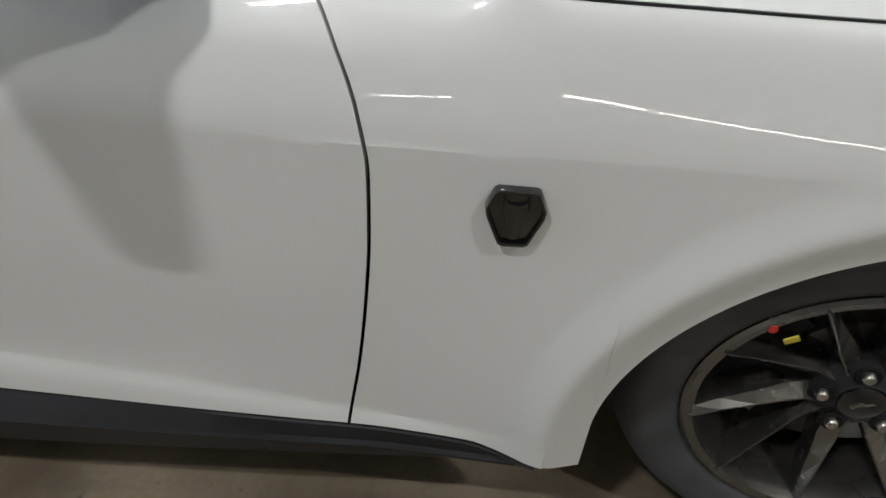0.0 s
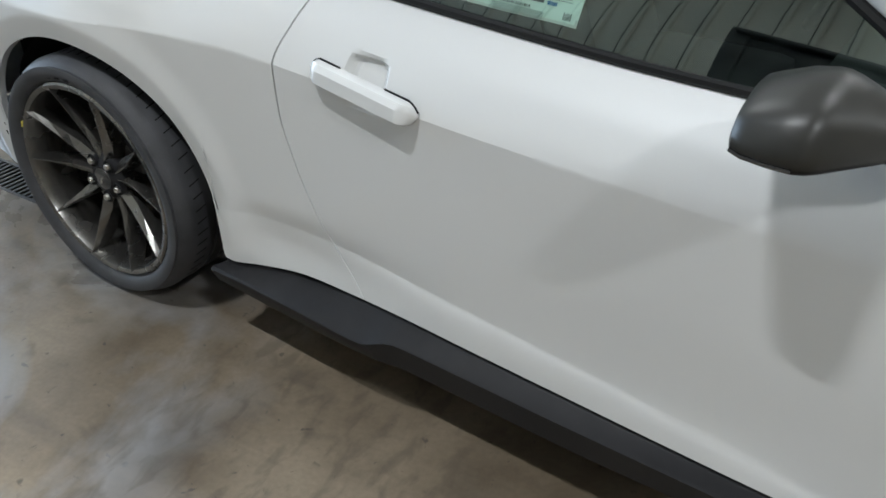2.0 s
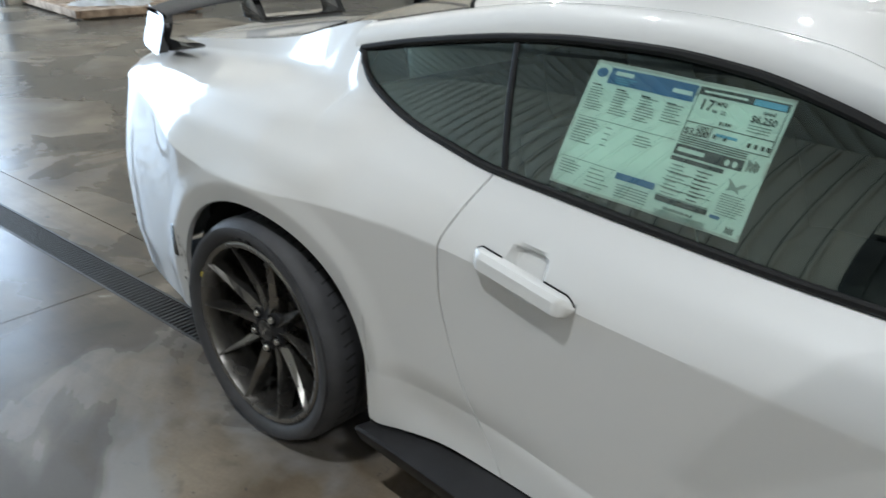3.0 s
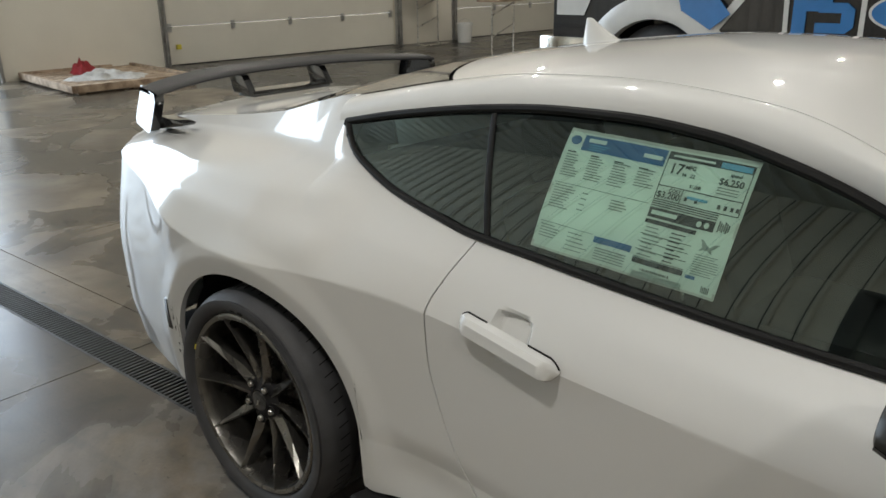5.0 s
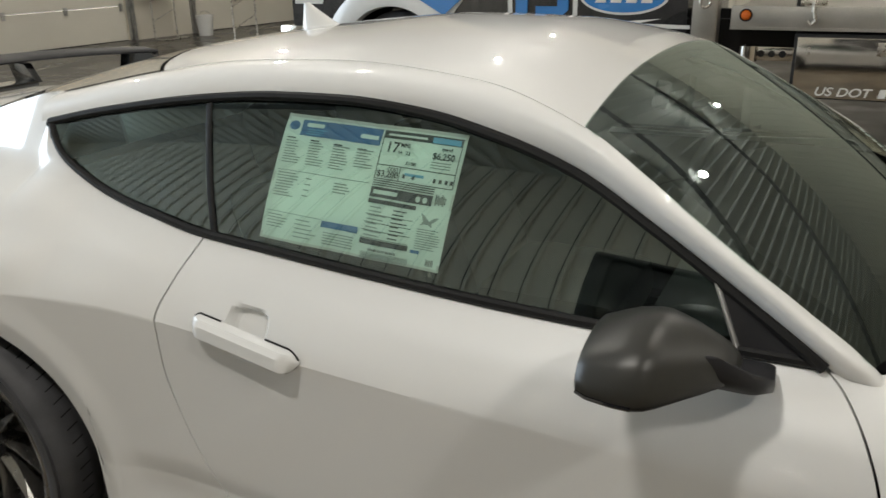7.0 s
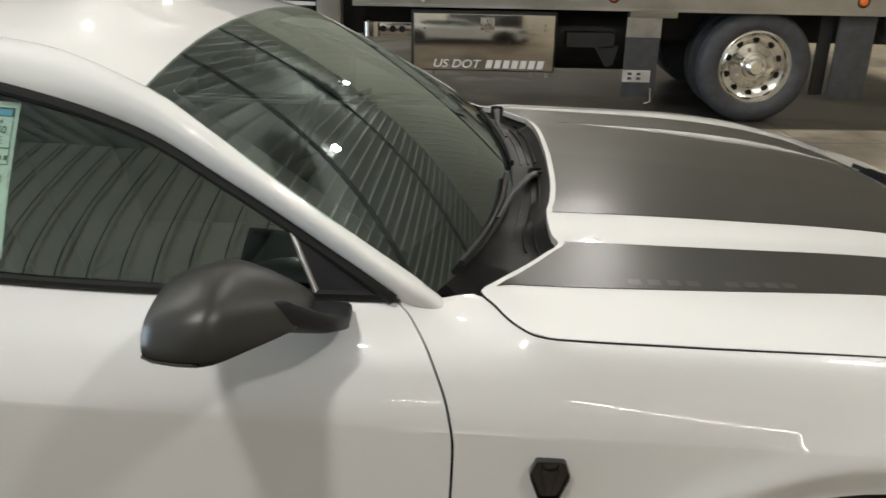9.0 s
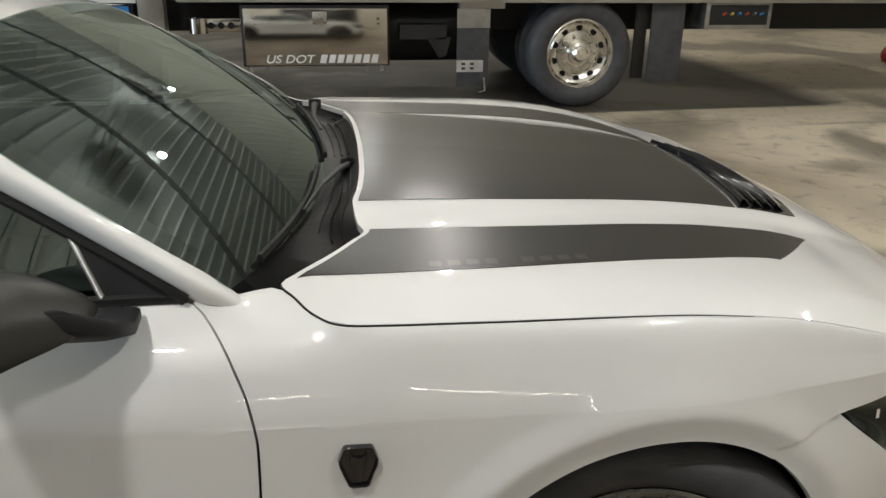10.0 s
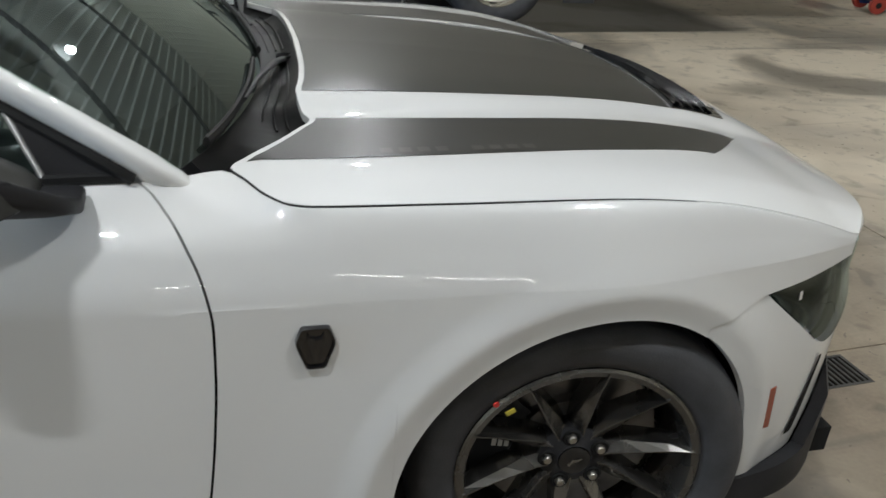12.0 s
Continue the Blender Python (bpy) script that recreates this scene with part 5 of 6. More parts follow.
# cabin
part("cabin_floor", join(box(-2.6, -0.5, -0.70, 0.70, 0.26, 0.30), box(-2.65, -2.55, -0.62, 0.62, 0.3, 1.05, 0.02)), INSIDE, car)
rows = [[Vector((x, y, z)) for x, z in ((-0.62, 0.93), (-0.75, 0.955), (-0.95, 0.955), (-1.05, 0.92), (-1.08, 0.82), (-1.0, 0.6))] for y in steps(-0.74, 0.74, 10)]
part("dashboard", grid_mesh(rows), INSIDE, car, "dark dashboard")
for side in (-1, 1):
    rows = [[Vector((x, side * (W_BELT(x) - 0.04 - 0.04 * t), lerp(0.95, 0.4, t))) for x in steps(-2.0, -0.85, 10)] for t in (0, 0.1, 0.4, 1)]
    part("door_card", grid_mesh(rows), INSIDE, car)
    seat = part("front_seat", box(-1.75, -1.28, side * 0.36 - 0.25, side * 0.36 + 0.25, 0.42, 0.58, 0.06), INSIDE, car, "dark front seat")
    part("backrest", box(-0.09, 0.09, side * 0.36 - 0.24, side * 0.36 + 0.24, 0, 0.60, 0.06, pose(-1.80, 0, 0.50, 0, -20, 0)), INSIDE, seat)
    part("headrest", box(-0.05, 0.05, side * 0.36 - 0.13, side * 0.36 + 0.13, 0, 0.18, 0.04, pose(-2.01, 0, 1.05, 0, -15, 0)), INSIDE, seat)
part("steering_wheel", lathe([(0.17 + 0.015 * math.cos(q), 0.015 * math.sin(q)) for q in steps(0, 2 * math.pi, 12)], 40, pose(-1.17, 0.36, 0.90, 0, 0, 90) @ pose(0, 0, 0, 25, 0, 0)), INSIDE, car)
part("rear_view_mirror", box(-0.02, 0.02, -0.12, 0.12, -0.035, 0.035, 0.012, pose(-1.16, 0.0, 1.235, 0, 10, 0)), BLACK, car)

# price sheet inside the door glass
sticker = thing("window_sticker", "pale green-white printed price sheet taped inside the side window", "sticker")
ST = [(-1.831, 1.241), (-1.398, 1.233), (-1.419, 0.990), (-1.858, 0.995)]


def st_point(a, b, out=0.0):
    """a across from the sheet's left, b down from its top."""
    top, low = lerp(Vector(ST[0]), Vector(ST[1]), a), lerp(Vector(ST[3]), Vector(ST[2]), a)
    p = lerp(top, low, b)
    wav = 0.0012 * math.sin(14 * a + 5 * b) + 0.001 * math.sin(11 * b)
    return Vector((p.x, -(glass_w(p.x, p.y) - 0.009 + out + wav), p.y))


part("sheet", grid_mesh([[st_point(a, b) for a in steps(0, 1, 24)] for b in steps(0, 1, 18)]), PAPER, sticker)


def ink(a0, a1, b0, b1, mat, name="print_bar", out=0.0012, label=""):
    na = max(2, int((a1 - a0) * 24) + 1)
    return part(name, grid_mesh([[st_point(lerp(a0, a1, i / (na - 1)), b, out) for i in range(na)] for b in (b0, (b0 + b1) / 2, b1)]), mat, sticker, label, flat=True)


def st_words(text, a, b, size, mat):
    o = st_point(a, b, 0.0016)
    ex = (st_point(a + 0.03, b, 0.0016) - o).normalized()
    ey = (st_point(a, b - 0.03, 0.0016) - o).normalized()
    ez = ex.cross(ey)
    m = Matrix((( ex.x, ey.x, ez.x, o.x), (ex.y, ey.y, ez.y, o.y), (ex.z, ey.z, ez.z, o.z), (0, 0, 0, 1)))
    part("printed_figure", words(text, size, m, 0.0002), mat, sticker, flat=True)


ink(0.10, 0.565, 0.035, 0.155, BLUE_INK, "blue_band", label="blue heading band")
part("oval_emblem", grid_mesh([[st_point(0.055 + k * 0.032 * math.cos(q), 0.085 + k * 0.035 * math.sin(q), 0.0014) for q in steps(0, 2 * math.pi, 24, endpoint=False)] for k in (1.0, 0.5, 0.02)], closed=True), BLUE_INK, sticker, "plain blue oval")
ink(0.13, 0.23, 0.055, 0.085, PAPER, out=0.0018)
ink(0.45, 0.55, 0.085, 0.115, PAPER, out=0.0018)
for k in range(3):
    ink(0.14, 0.26 - 0.02 * k, 0.10 + 0.017 * k, 0.108 + 0.017 * k, SKY_INK, out=0.0018)
rng = random.Random(4)
for c, a0 in enumerate((0.03, 0.17, 0.31, 0.45)):
    ink(a0, a0 + 0.05, 0.175 + 0.006 * c, 0.185 + 0.006 * c, INK)
    for k in range(9 if c < 3 else 7):
        ink(a0, a0 + rng.uniform(0.06, 0.105), 0.20 + 0.021 * k, 0.208 + 0.021 * k, GREY_INK)
ink(0.02, 0.56, 0.435, 0.440, GREY_INK)
for k in range(9):
    ink(0.03, 0.03 + rng.uniform(0.07, 0.13), 0.455 + 0.022 * k, 0.464 + 0.022 * k, GREY_INK)
    if k % 2:
        ink(0.20, 0.235, 0.455 + 0.022 * k, 0.464 + 0.022 * k, GREY_INK)
    if k < 4:
        ink(0.37, 0.37 + rng.uniform(0.06, 0.10), 0.475 + 0.022 * k, 0.484 + 0.022 * k, GREY_INK)
ink(0.02, 0.34, 0.765, 0.770, GREY_INK)
for k in range(5):
    ink(0.03, 0.03 + rng.uniform(0.08, 0.14), 0.79 + 0.024 * k, 0.798 + 0.024 * k, GREY_INK)
    ink(0.20, 0.20 + rng.uniform(0.08, 0.13), 0.80 + 0.034 * k, 0.808 + 0.034 * k, GREY_INK)
    ink(0.37, 0.54, 0.86 + 0.022 * k, 0.868 + 0.022 * k, GREY_INK)
ink(0.35, 0.555, 0.775, 0.825, BLUE_INK, "blue_band")
# right column: economy label
ink(0.575, 0.985, 0.035, 0.090, INK, "dark_heading")
ink(0.83, 0.975, 0.045, 0.085, SKY_INK, out=0.002)
ink(0.60, 0.80, 0.055, 0.070, PAPER, out=0.002)
for a0, a1, b0, b1 in ((0.575, 0.985, 0.285, 0.291), (0.575, 0.985, 0.39, 0.396), (0.575, 0.579, 0.09, 0.396), (0.981, 0.985, 0.09, 0.396), (0.70, 0.704, 0.285, 0.39)):
    ink(a0, a1, b0, b1, INK, "label_rule")
st_words("17", 0.635, 0.155, 0.030, INK)
st_words("MPG", 0.70, 0.130, 0.011, INK)
st_words("14   22", 0.70, 0.185, 0.010, INK)
st_words("$1,000", 0.75, 0.255, 0.009, INK)
st_words("spend", 0.915, 0.120, 0.010, INK)
st_words("$6,250", 0.905, 0.175, 0.018, INK)
st_words("COST", 0.665, 0.315, 0.010, INK)
st_words("$3,200", 0.640, 0.355, 0.018, INK)
for k in range(3):
    ink(0.85, 0.95, 0.215 + 0.02 * k, 0.222 + 0.02 * k, GREY_INK)
ink(0.73, 0.83, 0.325, 0.345, SKY_INK)
for a in (0.72, 0.77, 0.88, 0.91, 0.94, 0.965):
    ink(a, a + 0.014, 0.335, 0.365, INK)
for k in range(3):
    ink(0.575, 0.90, 0.405 + 0.016 * k, 0.412 + 0.016 * k, INK)
ink(0.575, 0.90, 0.455, 0.53, INK, "dark_heading")
ink(0.59, 0.72, 0.475, 0.505, PAPER, out=0.002)
for a in (0.83, 0.865):
    part("round_mark", grid_mesh([[st_point(a + k * 0.012 * math.cos(q), 0.495 + k * 0.022 * math.sin(q), 0.002) for q in steps(0, 2 * math.pi, 14, endpoint=False)] for k in (1.0, 0.02)], closed=True), PAPER, sticker, flat=True)
for k in range(6):
    ink(0.915 + 0.009 * k, 0.920 + 0.009 * k, 0.44 + 0.01 * (k % 3), 0.52 - 0.012 * (k % 2), INK)
ink(0.575, 0.83, 0.545, 0.575, INK, "dark_heading")
for k in range(8):
    ink(0.59, 0.59 + rng.uniform(0.05, 0.12), 0.60 + 0.03 * k, 0.608 + 0.03 * k, GREY_INK)
    ink(0.72, 0.72 + rng.uniform(0.04, 0.09), 0.60 + 0.03 * k, 0.608 + 0.03 * k, INK)
    if k % 2:
        ink(0.575, 0.83, 0.625 + 0.03 * k, 0.629 + 0.03 * k, INK)
ink(0.575, 0.83, 0.845, 0.885, INK, "dark_heading")
for k in range(14):
    ink(0.63 + 0.0105 * k, 0.634 + 0.0105 * k + 0.003 * (k % 2), 0.915, 0.935, INK)
RUN = [(-0.07, 0.01), (-0.03, 0.02), (0.0, 0.05), (0.035, 0.035), (0.055, 0.0), (0.075, -0.005), (0.06, 0.02), (0.05, 0.06), (0.07, 0.09), (0.03, 0.075), (0.0, 0.08), (-0.03, 0.10), (-0.02, 0.065), (-0.05, 0.04)]
part("emblem_shape", grid_mesh([[st_point(0.91 - 0.62 * k * (x - 0.0), 0.64 + k * (y - 0.05) * 0.9, 0.0014) for x, y in RUN] for k in (1.0, 0.5, 0.02)], closed=True), GREY_INK, sticker, "plain grey emblem shape", flat=True)
for k in range(9):
    ink(0.86, 0.86 + rng.uniform(0.09, 0.12), 0.70 + 0.018 * k, 0.706 + 0.018 * k, GREY_INK)
for k in range(6):
    ink(0.59, 0.84, 0.945 + 0.009 * k, 0.949 + 0.009 * k, GREY_INK)
for k in range(5):
    ink(0.93 + 0.008 * k, 0.934 + 0.008 * k, 0.915 + 0.008 * (k % 2), 0.965, INK)
ink(0.845, 0.89, 0.865, 0.89, BLUE_INK)
for a0, a1, b0, b1 in ((0.0, 1.0, 0.0, 0.022), (0.0, 0.014, 0.022, 1.0), (0.988, 1.0, 0.022, 1.0), (0.014, 0.988, 0.98, 1.0)):
    ink(a0, a1, b0, b1, PALE, "tape_edge", 0.0006, "clear tape edge")


# ---- the workshop ----
X0, X1, Y0, Y1 = -14.3, 13.0, -6.6, 17.0
FLOOR_TURN = 3.5
HOLES = [(-8.55, -2.95, -0.600, -0.452), (1.10, 1.29, -0.392, -0.235)]


def slab(x0, x1, y0, y1):
    """A floor slab with square openings left for the drains."""
    xs = sorted({x0, x1, *[v for h in HOLES for v in h[:2] if x0 < v < x1]})
    ys = sorted({y0, y1, *[v for h in HOLES for v in h[2:] if y0 < v < y1]})
    out = []
    for a, b in zip(xs, xs[1:]):
        for c, d in zip(ys, ys[1:]):
            if not any(h[0] <= (a + b) / 2 <= h[1] and h[2] <= (c + d) / 2 <= h[3] for h in HOLES):
                out.append(box(a, b, c, d, -0.15, 0.0))
    bm = bmesh.new()
    for me in out:
        bm.from_mesh(me)
    bmesh.ops.remove_doubles(bm, verts=bm.verts, dist=1e-5)
    me = bpy.data.meshes.new("slab")
    bm.to_mesh(me)
    bm.free()
    return me


floor = structure("floor", box(X0 - 0.4, X1 + 0.4, Y0 - 0.4, Y1 + 0.4, -0.35, -0.152), LINER, "worn grey-brown concrete workshop floor with damp patches", "floor")
floor.rotation_euler = (0, 0, radians(FLOOR_TURN))
JX, JY, JG = [X0 - 0.4, -8.6, -4.10, 2.18, 7.4, X1 + 0.4], [Y0 - 0.4, -4.6, -0.215, 4.4, 9.2, Y1 + 0.4], 0.003
for i in range(5):
    for j in range(5):
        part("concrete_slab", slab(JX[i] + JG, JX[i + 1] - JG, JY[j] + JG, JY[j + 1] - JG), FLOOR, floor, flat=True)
structure("ground", join(box(-400, X0 - 0.45, -400, 400, -0.3, -0.02), box(X0 - 0.45, 400, -400, Y0 - 0.45, -0.3, -0.02)), material("asphalt_yard", (0.06, 0.06, 0.06), 0.85, vary=0.2, scale=3, bump=0.2), "grey asphalt yard outside the open bay doors", "ground")

# trench drain and floor grating
def grate(x0, x1, y0, y1, bars, name, label):
    g = thing(name, label, "drain")
    g.rotation_euler = (0, 0, radians(FLOOR_TURN))
    fx = 0.012
    part("grate_frame", join(box(x0, x1, y0, y0 + fx, -0.06, 0.001), box(x0, x1, y1 - fx, y1, -0.06, 0.001), box(x0, x0 + fx, y0 + fx, y1 - fx, -0.06, 0.001), box(x1 - fx, x1, y0 + fx, y1 - fx, -0.06, 0.001)), IRON, g)
    part("sump", box(x0 + fx, x1 - fx, y0 + fx, y1 - fx, -0.14, -0.10), LINER, g)
    step = (x1 - x0 - 2 * fx) / bars
    proto = box(-step * 0.27, step * 0.27, y0 + fx, y1 - fx, -0.022, 0.0, 0.002, None, 1)
    for k in range(bars):
        ob = part("bar", proto, IRON, g, flat=True)
        ob.location.x = x0 + fx + step * (k + 0.5)
    return g


grate(-8.55, -2.95, -0.600, -0.452, 210, "trench_drain", "dark cast-iron trench drain grating set in the floor")
grate(1.10, 1.29, -0.392, -0.235, 8, "floor_drain", "small square rusty drain grating in the floor")

# west wall, slightly askew, with bay doors
WEST = pose(-14.30, 2.4, 0, 0, 0, -6.0)


def west(name, me, mat, label, cat, parent=None):
    me.transform(WEST)
    return structure(name, me, mat, label, cat, parent)


DOORS = [(-6.7, -0.05, 6.02), (2.62, 7.55, 3.9), (9.15, 14.1, 3.9)]
segs, a = [], -9.4
for d0, d1, h in DOORS:
    segs.append(box(-0.3, 0, a, d0, 0, CEIL))
    segs.append(box(-0.3, 0, d0, d1, h, CEIL))
    a = d1
segs.append(box(-0.3, 0, a, 15.6, 0, CEIL))
west("wall_west", join(*segs), WALL, "cream painted workshop wall with bay doors", "wall")
for n, (d0, d1, h) in enumerate(DOORS[1:]):
    dm = thing("bay_door", "closed cream sectional overhead bay door", "garage door", "bay doors")
    for k in range(6):
        me = box(-0.16, -0.10, d0 + 0.01, d1 - 0.01, 0.012 + k * h / 6, (k + 1) * h / 6 - 0.004, 0.006)
        me.transform(WEST)
        part("door_panel", me, DOORP, dm, flat=True)
        for q in range(5):
            yy = lerp(d0 + 0.1, d1 - 0.1, q / 4)
            me = join(box(-0.10, -0.085, yy - 0.035, yy + 0.035, (k + 1) * h / 6 - 0.09, (k + 1) * h / 6 + 0.05), tube([(-0.09, yy - 0.05, (k + 1) * h / 6), (-0.09, yy + 0.05, (k + 1) * h / 6)], 0.012))
            me.transform(WEST)
            part("door_hinge", me, STEEL, dm, flat=True)
    me = box(-0.15, -0.10, d0 + 0.02, d1 - 0.02, 0.0, 0.012)
    me.transform(WEST)
    part("bottom_seal", me, SEAL, dm)
    for yy in (d0 - 0.04, d1 + 0.04):
        me = join(box(-0.05, 0.035, yy - 0.05, yy + 0.05, 0.0, h, 0.004), box(0.03, 0.11, yy - 0.02, yy + 0.02, 0.0, h, 0.004))
        me.transform(WEST)
        part("door_track", me, STEEL, dm, "galvanised door track")
    me = box(0.03, 0.10, d0 + 0.12, d0 + 0.20, 0.28, 0.36, 0.008)
    me.transform(WEST)
    part("door_sensor", me, YELLOW if n == 0 else BLACK, dm)
for yy in (-0.05, -6.7):
    me = join(box(-0.05, 0.035, yy - 0.05, yy + 0.05, 0.0, 6.02, 0.004), box(0.03, 0.11, yy - 0.02, yy + 0.02, 0.0, 6.02, 0.004))
    me.transform(WEST)
    structure("trim", me, STEEL, "galvanised track of the open bay door", "door track")

# other walls: ribbed liner panels
def ribbed(length, height, pitch, rib, depth, axis_up=True):
    """A wall sheet with raised ribs, in local x (length) and z (height)."""
    xs, prof = 0.0, []
    while xs < length:
        prof += [(xs, 0), (xs + pitch - rib, 0), (xs + pitch - rib * 0.75, depth), (xs + pitch - rib * 0.25, depth)]
        xs += pitch
    prof.append((xs, 0))
    prof = [p for p in prof if p[0] <= length]
    return grid_mesh([[(x, -d, z) for x, d in prof] for z in (0, height)])


def wall(name, m, length, label, gap=None):
    """gap: an open bay door, from and to along the wall, and its height."""
    if gap:
        a, b, h = gap
        right = ribbed(length - b, CEIL, 0.305, 0.07, 0.025)
        right.transform(pose(b, 0, 0))
        over = ribbed(b - a, CEIL - h, 0.305, 0.07, 0.025)
        over.transform(pose(a, 0, h))
        me = join(ribbed(a, CEIL, 0.305, 0.07, 0.025), right, over, box(0, a, 0.02, 0.3, 0, CEIL), box(b, length, 0.02, 0.3, 0, CEIL), box(a, b, 0.02, 0.3, h, CEIL))
    else:
        me = join(ribbed(length, CEIL, 0.305, 0.07, 0.025), box(0, length, 0.02, 0.3, 0, CEIL))
    me.transform(m)
    structure(name, me, WALL, label, "wall")


wall("wall_north", pose(X0 - 0.5, Y1, 0), X1 - X0 + 1.0, "cream ribbed metal liner wall")
wall("wall_south", pose(X1 + 0.5, Y0, 0, 0, 0, 180), X1 - X0 + 2.0, "cream ribbed metal liner wall")
# a dark strip on one flank of each rib stands in for its shade
bars_ = []
for k in range(int((X1 - X0 + 1.0) / 0.305)):
    xk = X1 + 0.5 - 0.305 * (k + 1) + 0.003
    bars_.append(box(xk - 0.006, xk + 0.006, Y0 + 0.001, Y0 + 0.020, 0.0, CEIL - 0.02))
structure("wall_rib_shade", join(*bars_), SEAL, "dark strips along the wall ribs, in place of their shaded sides", "trim")
wall("wall_east", pose(X1, Y1 + 0.5, 0, 0, 0, -90), Y1 - Y0 + 1.0, "cream ribbed metal liner wall")
# ceiling: ribs run across the car, purlins along it
rib = ribbed(X1 - X0 + 2.4, Y1 - Y0 + 1.0, 0.305, 0.08, 0.05)
rib.transform(pose(X0 - 1.4, Y0 - 0.5, CEIL) @ Matrix(((1, 0, 0, 0), (0, 0, 1, 0), (0, 1, 0, 0), (0, 0, 0, 1))))
purl = [box(X0 - 1.0, X1, y - 0.03, y + 0.03, CEIL - 0.14, CEIL - 0.02) for y in (-4.6, -0.9, 3.4, 8.6, 13.0)]
structure("ceiling", join(rib, box(X0 - 1.4, X1 + 1.0, Y0 - 0.5, Y1 + 0.5, CEIL + 0.03, CEIL + 0.2)), CEILM, "white ribbed metal ceiling", "ceiling")

structure("roof_beams", join(*purl), material("dark_purlin_steel", (0.10, 0.10, 0.10), 0.5, vary=0.15, scale=5), "dark steel purlins under the ceiling", "beam")

# high bay lamps, the two added ones at x = -11.2 among them
proto = None
for bx, by in BAYS:
    m = pose(bx, by, CEIL - 0.85)
    if proto is None:
        proto = thing("high_bay_light", "round grey high bay lamp hanging from the ceiling", "ceiling light", "high bay lamps")
        up = pose(0, 0, 0, 90, 0, 0)
        part("housing", lathe([(0.001, 0.12), (0.08, 0.12), (0.09, 0.06), (0.15, 0.03), (0.16, 0.0), (0.15, 0.0), (0.001, 0.01)], 40, up), STEEL, proto)
        part("drop_rod", tube([(0, 0, 0.1), (0, 0, 0.85)], 0.012), STEEL, proto)
        proto.matrix_basis = m
    else:
        copy_thing(proto, m)
# linear lamps over the near side
for bx, by in STRIPS:
    st = thing("linear_light", "long slim white lamp hanging from the ceiling", "ceiling light", "linear lamps", at=(bx, by, CEIL - 1.0))
    part("housing", box(-0.62, 0.62, -0.06, 0.06, 0.0, 0.07, 0.012), DOORP, st)
    for q in (-0.5, 0.5):
        part("drop_rod", tube([(q, 0, 0.06), (q, 0, 0.98)], 0.005), STEEL, st)
# black trailer shape by the south wall, added unseen, with slim flank lamps, for reflections
trailer = thing("added_box_trailer", "added black trailer-shaped box with slim white flank lamps", "trailer")
TX0, TX1, TYF, TZ = -2.55, 1.55, -4.12, 2.66
part("trailer_body", box(TX0, TX1, TYF - 2.0, TYF, 0.42, TZ - 0.06, 0.05), TWRAP, trailer, "plain black body")
part("roof_rail", tube([(TX0 + 0.03, TYF + 0.02, TZ - 0.05), (TX1 - 0.03, TYF + 0.02, TZ - 0.05)], 0.05, 12), TBLACK, trailer)
part("corner_post", box(TX0 - 0.02, TX0 + 0.10, TYF - 0.10, TYF + 0.025, 0.40, TZ, 0.02), TBLACK, trailer)
part("chassis", box(TX0 + 0.1, TX1 + 0.8, TYF - 1.7, TYF - 0.3, 0.30, 0.42), TBLACK, trailer)
for tx in (-0.9, -0.15):
    w_ = part("trailer_wheel", lathe([(0.001, 0.0), (0.17, 0.0), (0.19, 0.02)], 40, pose(tx, TYF + 0.03, 0.33)), STEEL, trailer)
    part("tyre", lathe([(0.19, 0.02), (0.26, 0.03), (0.32, 0.0), (0.33, -0.05), (0.33, -0.18), (0.19, -0.2)], 48, pose(tx, TYF + 0.03, 0.33)), RUBBER, w_)
# lamp bars placed so that their reflections draw the streaks on door and wing
for sx, half, sz in ((-1.02, 0.20, 0.98), (0.05, 0.20, 0.98), (0.80, 0.50, 0.98)):
    fl = part("flank_lamp", box(sx - half - 0.02, sx + half + 0.02, TYF, TYF + 0.03, sz + 0.006, sz + 0.03, 0.005), DOORP, trailer, "slim white lamp bar")
    part("tube", tube([(sx - half, TYF + 0.022, sz), (sx + half, TYF + 0.022, sz)], 0.006), LAMPGLOW, fl, "bright lamp tube")

# ---- tow truck behind the car ----
truck = thing("tow_truck", "flatbed tow truck with aluminium bed and blue-black wrapped cab", "truck")
TY = 5.02


def tp(name, me, mat, label="", parent=None, flat=False):
    return part(name, me, mat, parent or truck, label, flat)


rail = tp("bed_rail", join(box(-1.70, 6.2, TY - 0.04, TY + 0.04, 0.922, 1.09, 0.008), box(-1.70, 6.2, TY - 0.05, TY - 0.035, 0.912, 0.932)), TRAIL, "scuffed aluminium side rail")
tp("top_rail", tube([(-1.65, TY + 0.02, 1.265), (6.2, TY + 0.02, 1.265)], 0.032, 8), TBLACK, "black upper rail")
tp("deck", box(-1.7, 6.2, TY + 0.05, TY + 2.35, 0.975, 1.055), TRAIL)
tp("far_rail", box(-1.7, 6.2, TY + 2.35, TY + 2.43, 0.93, 1.255), TRAIL)
for x in np.arange(-1.2, 6.2, 1.16):
    tp("rail_post", box(x - 0.03, x + 0.03, TY - 0.01, TY + 0.05, 1.085, 1.285, 0.004), TBLACK, flat=True)
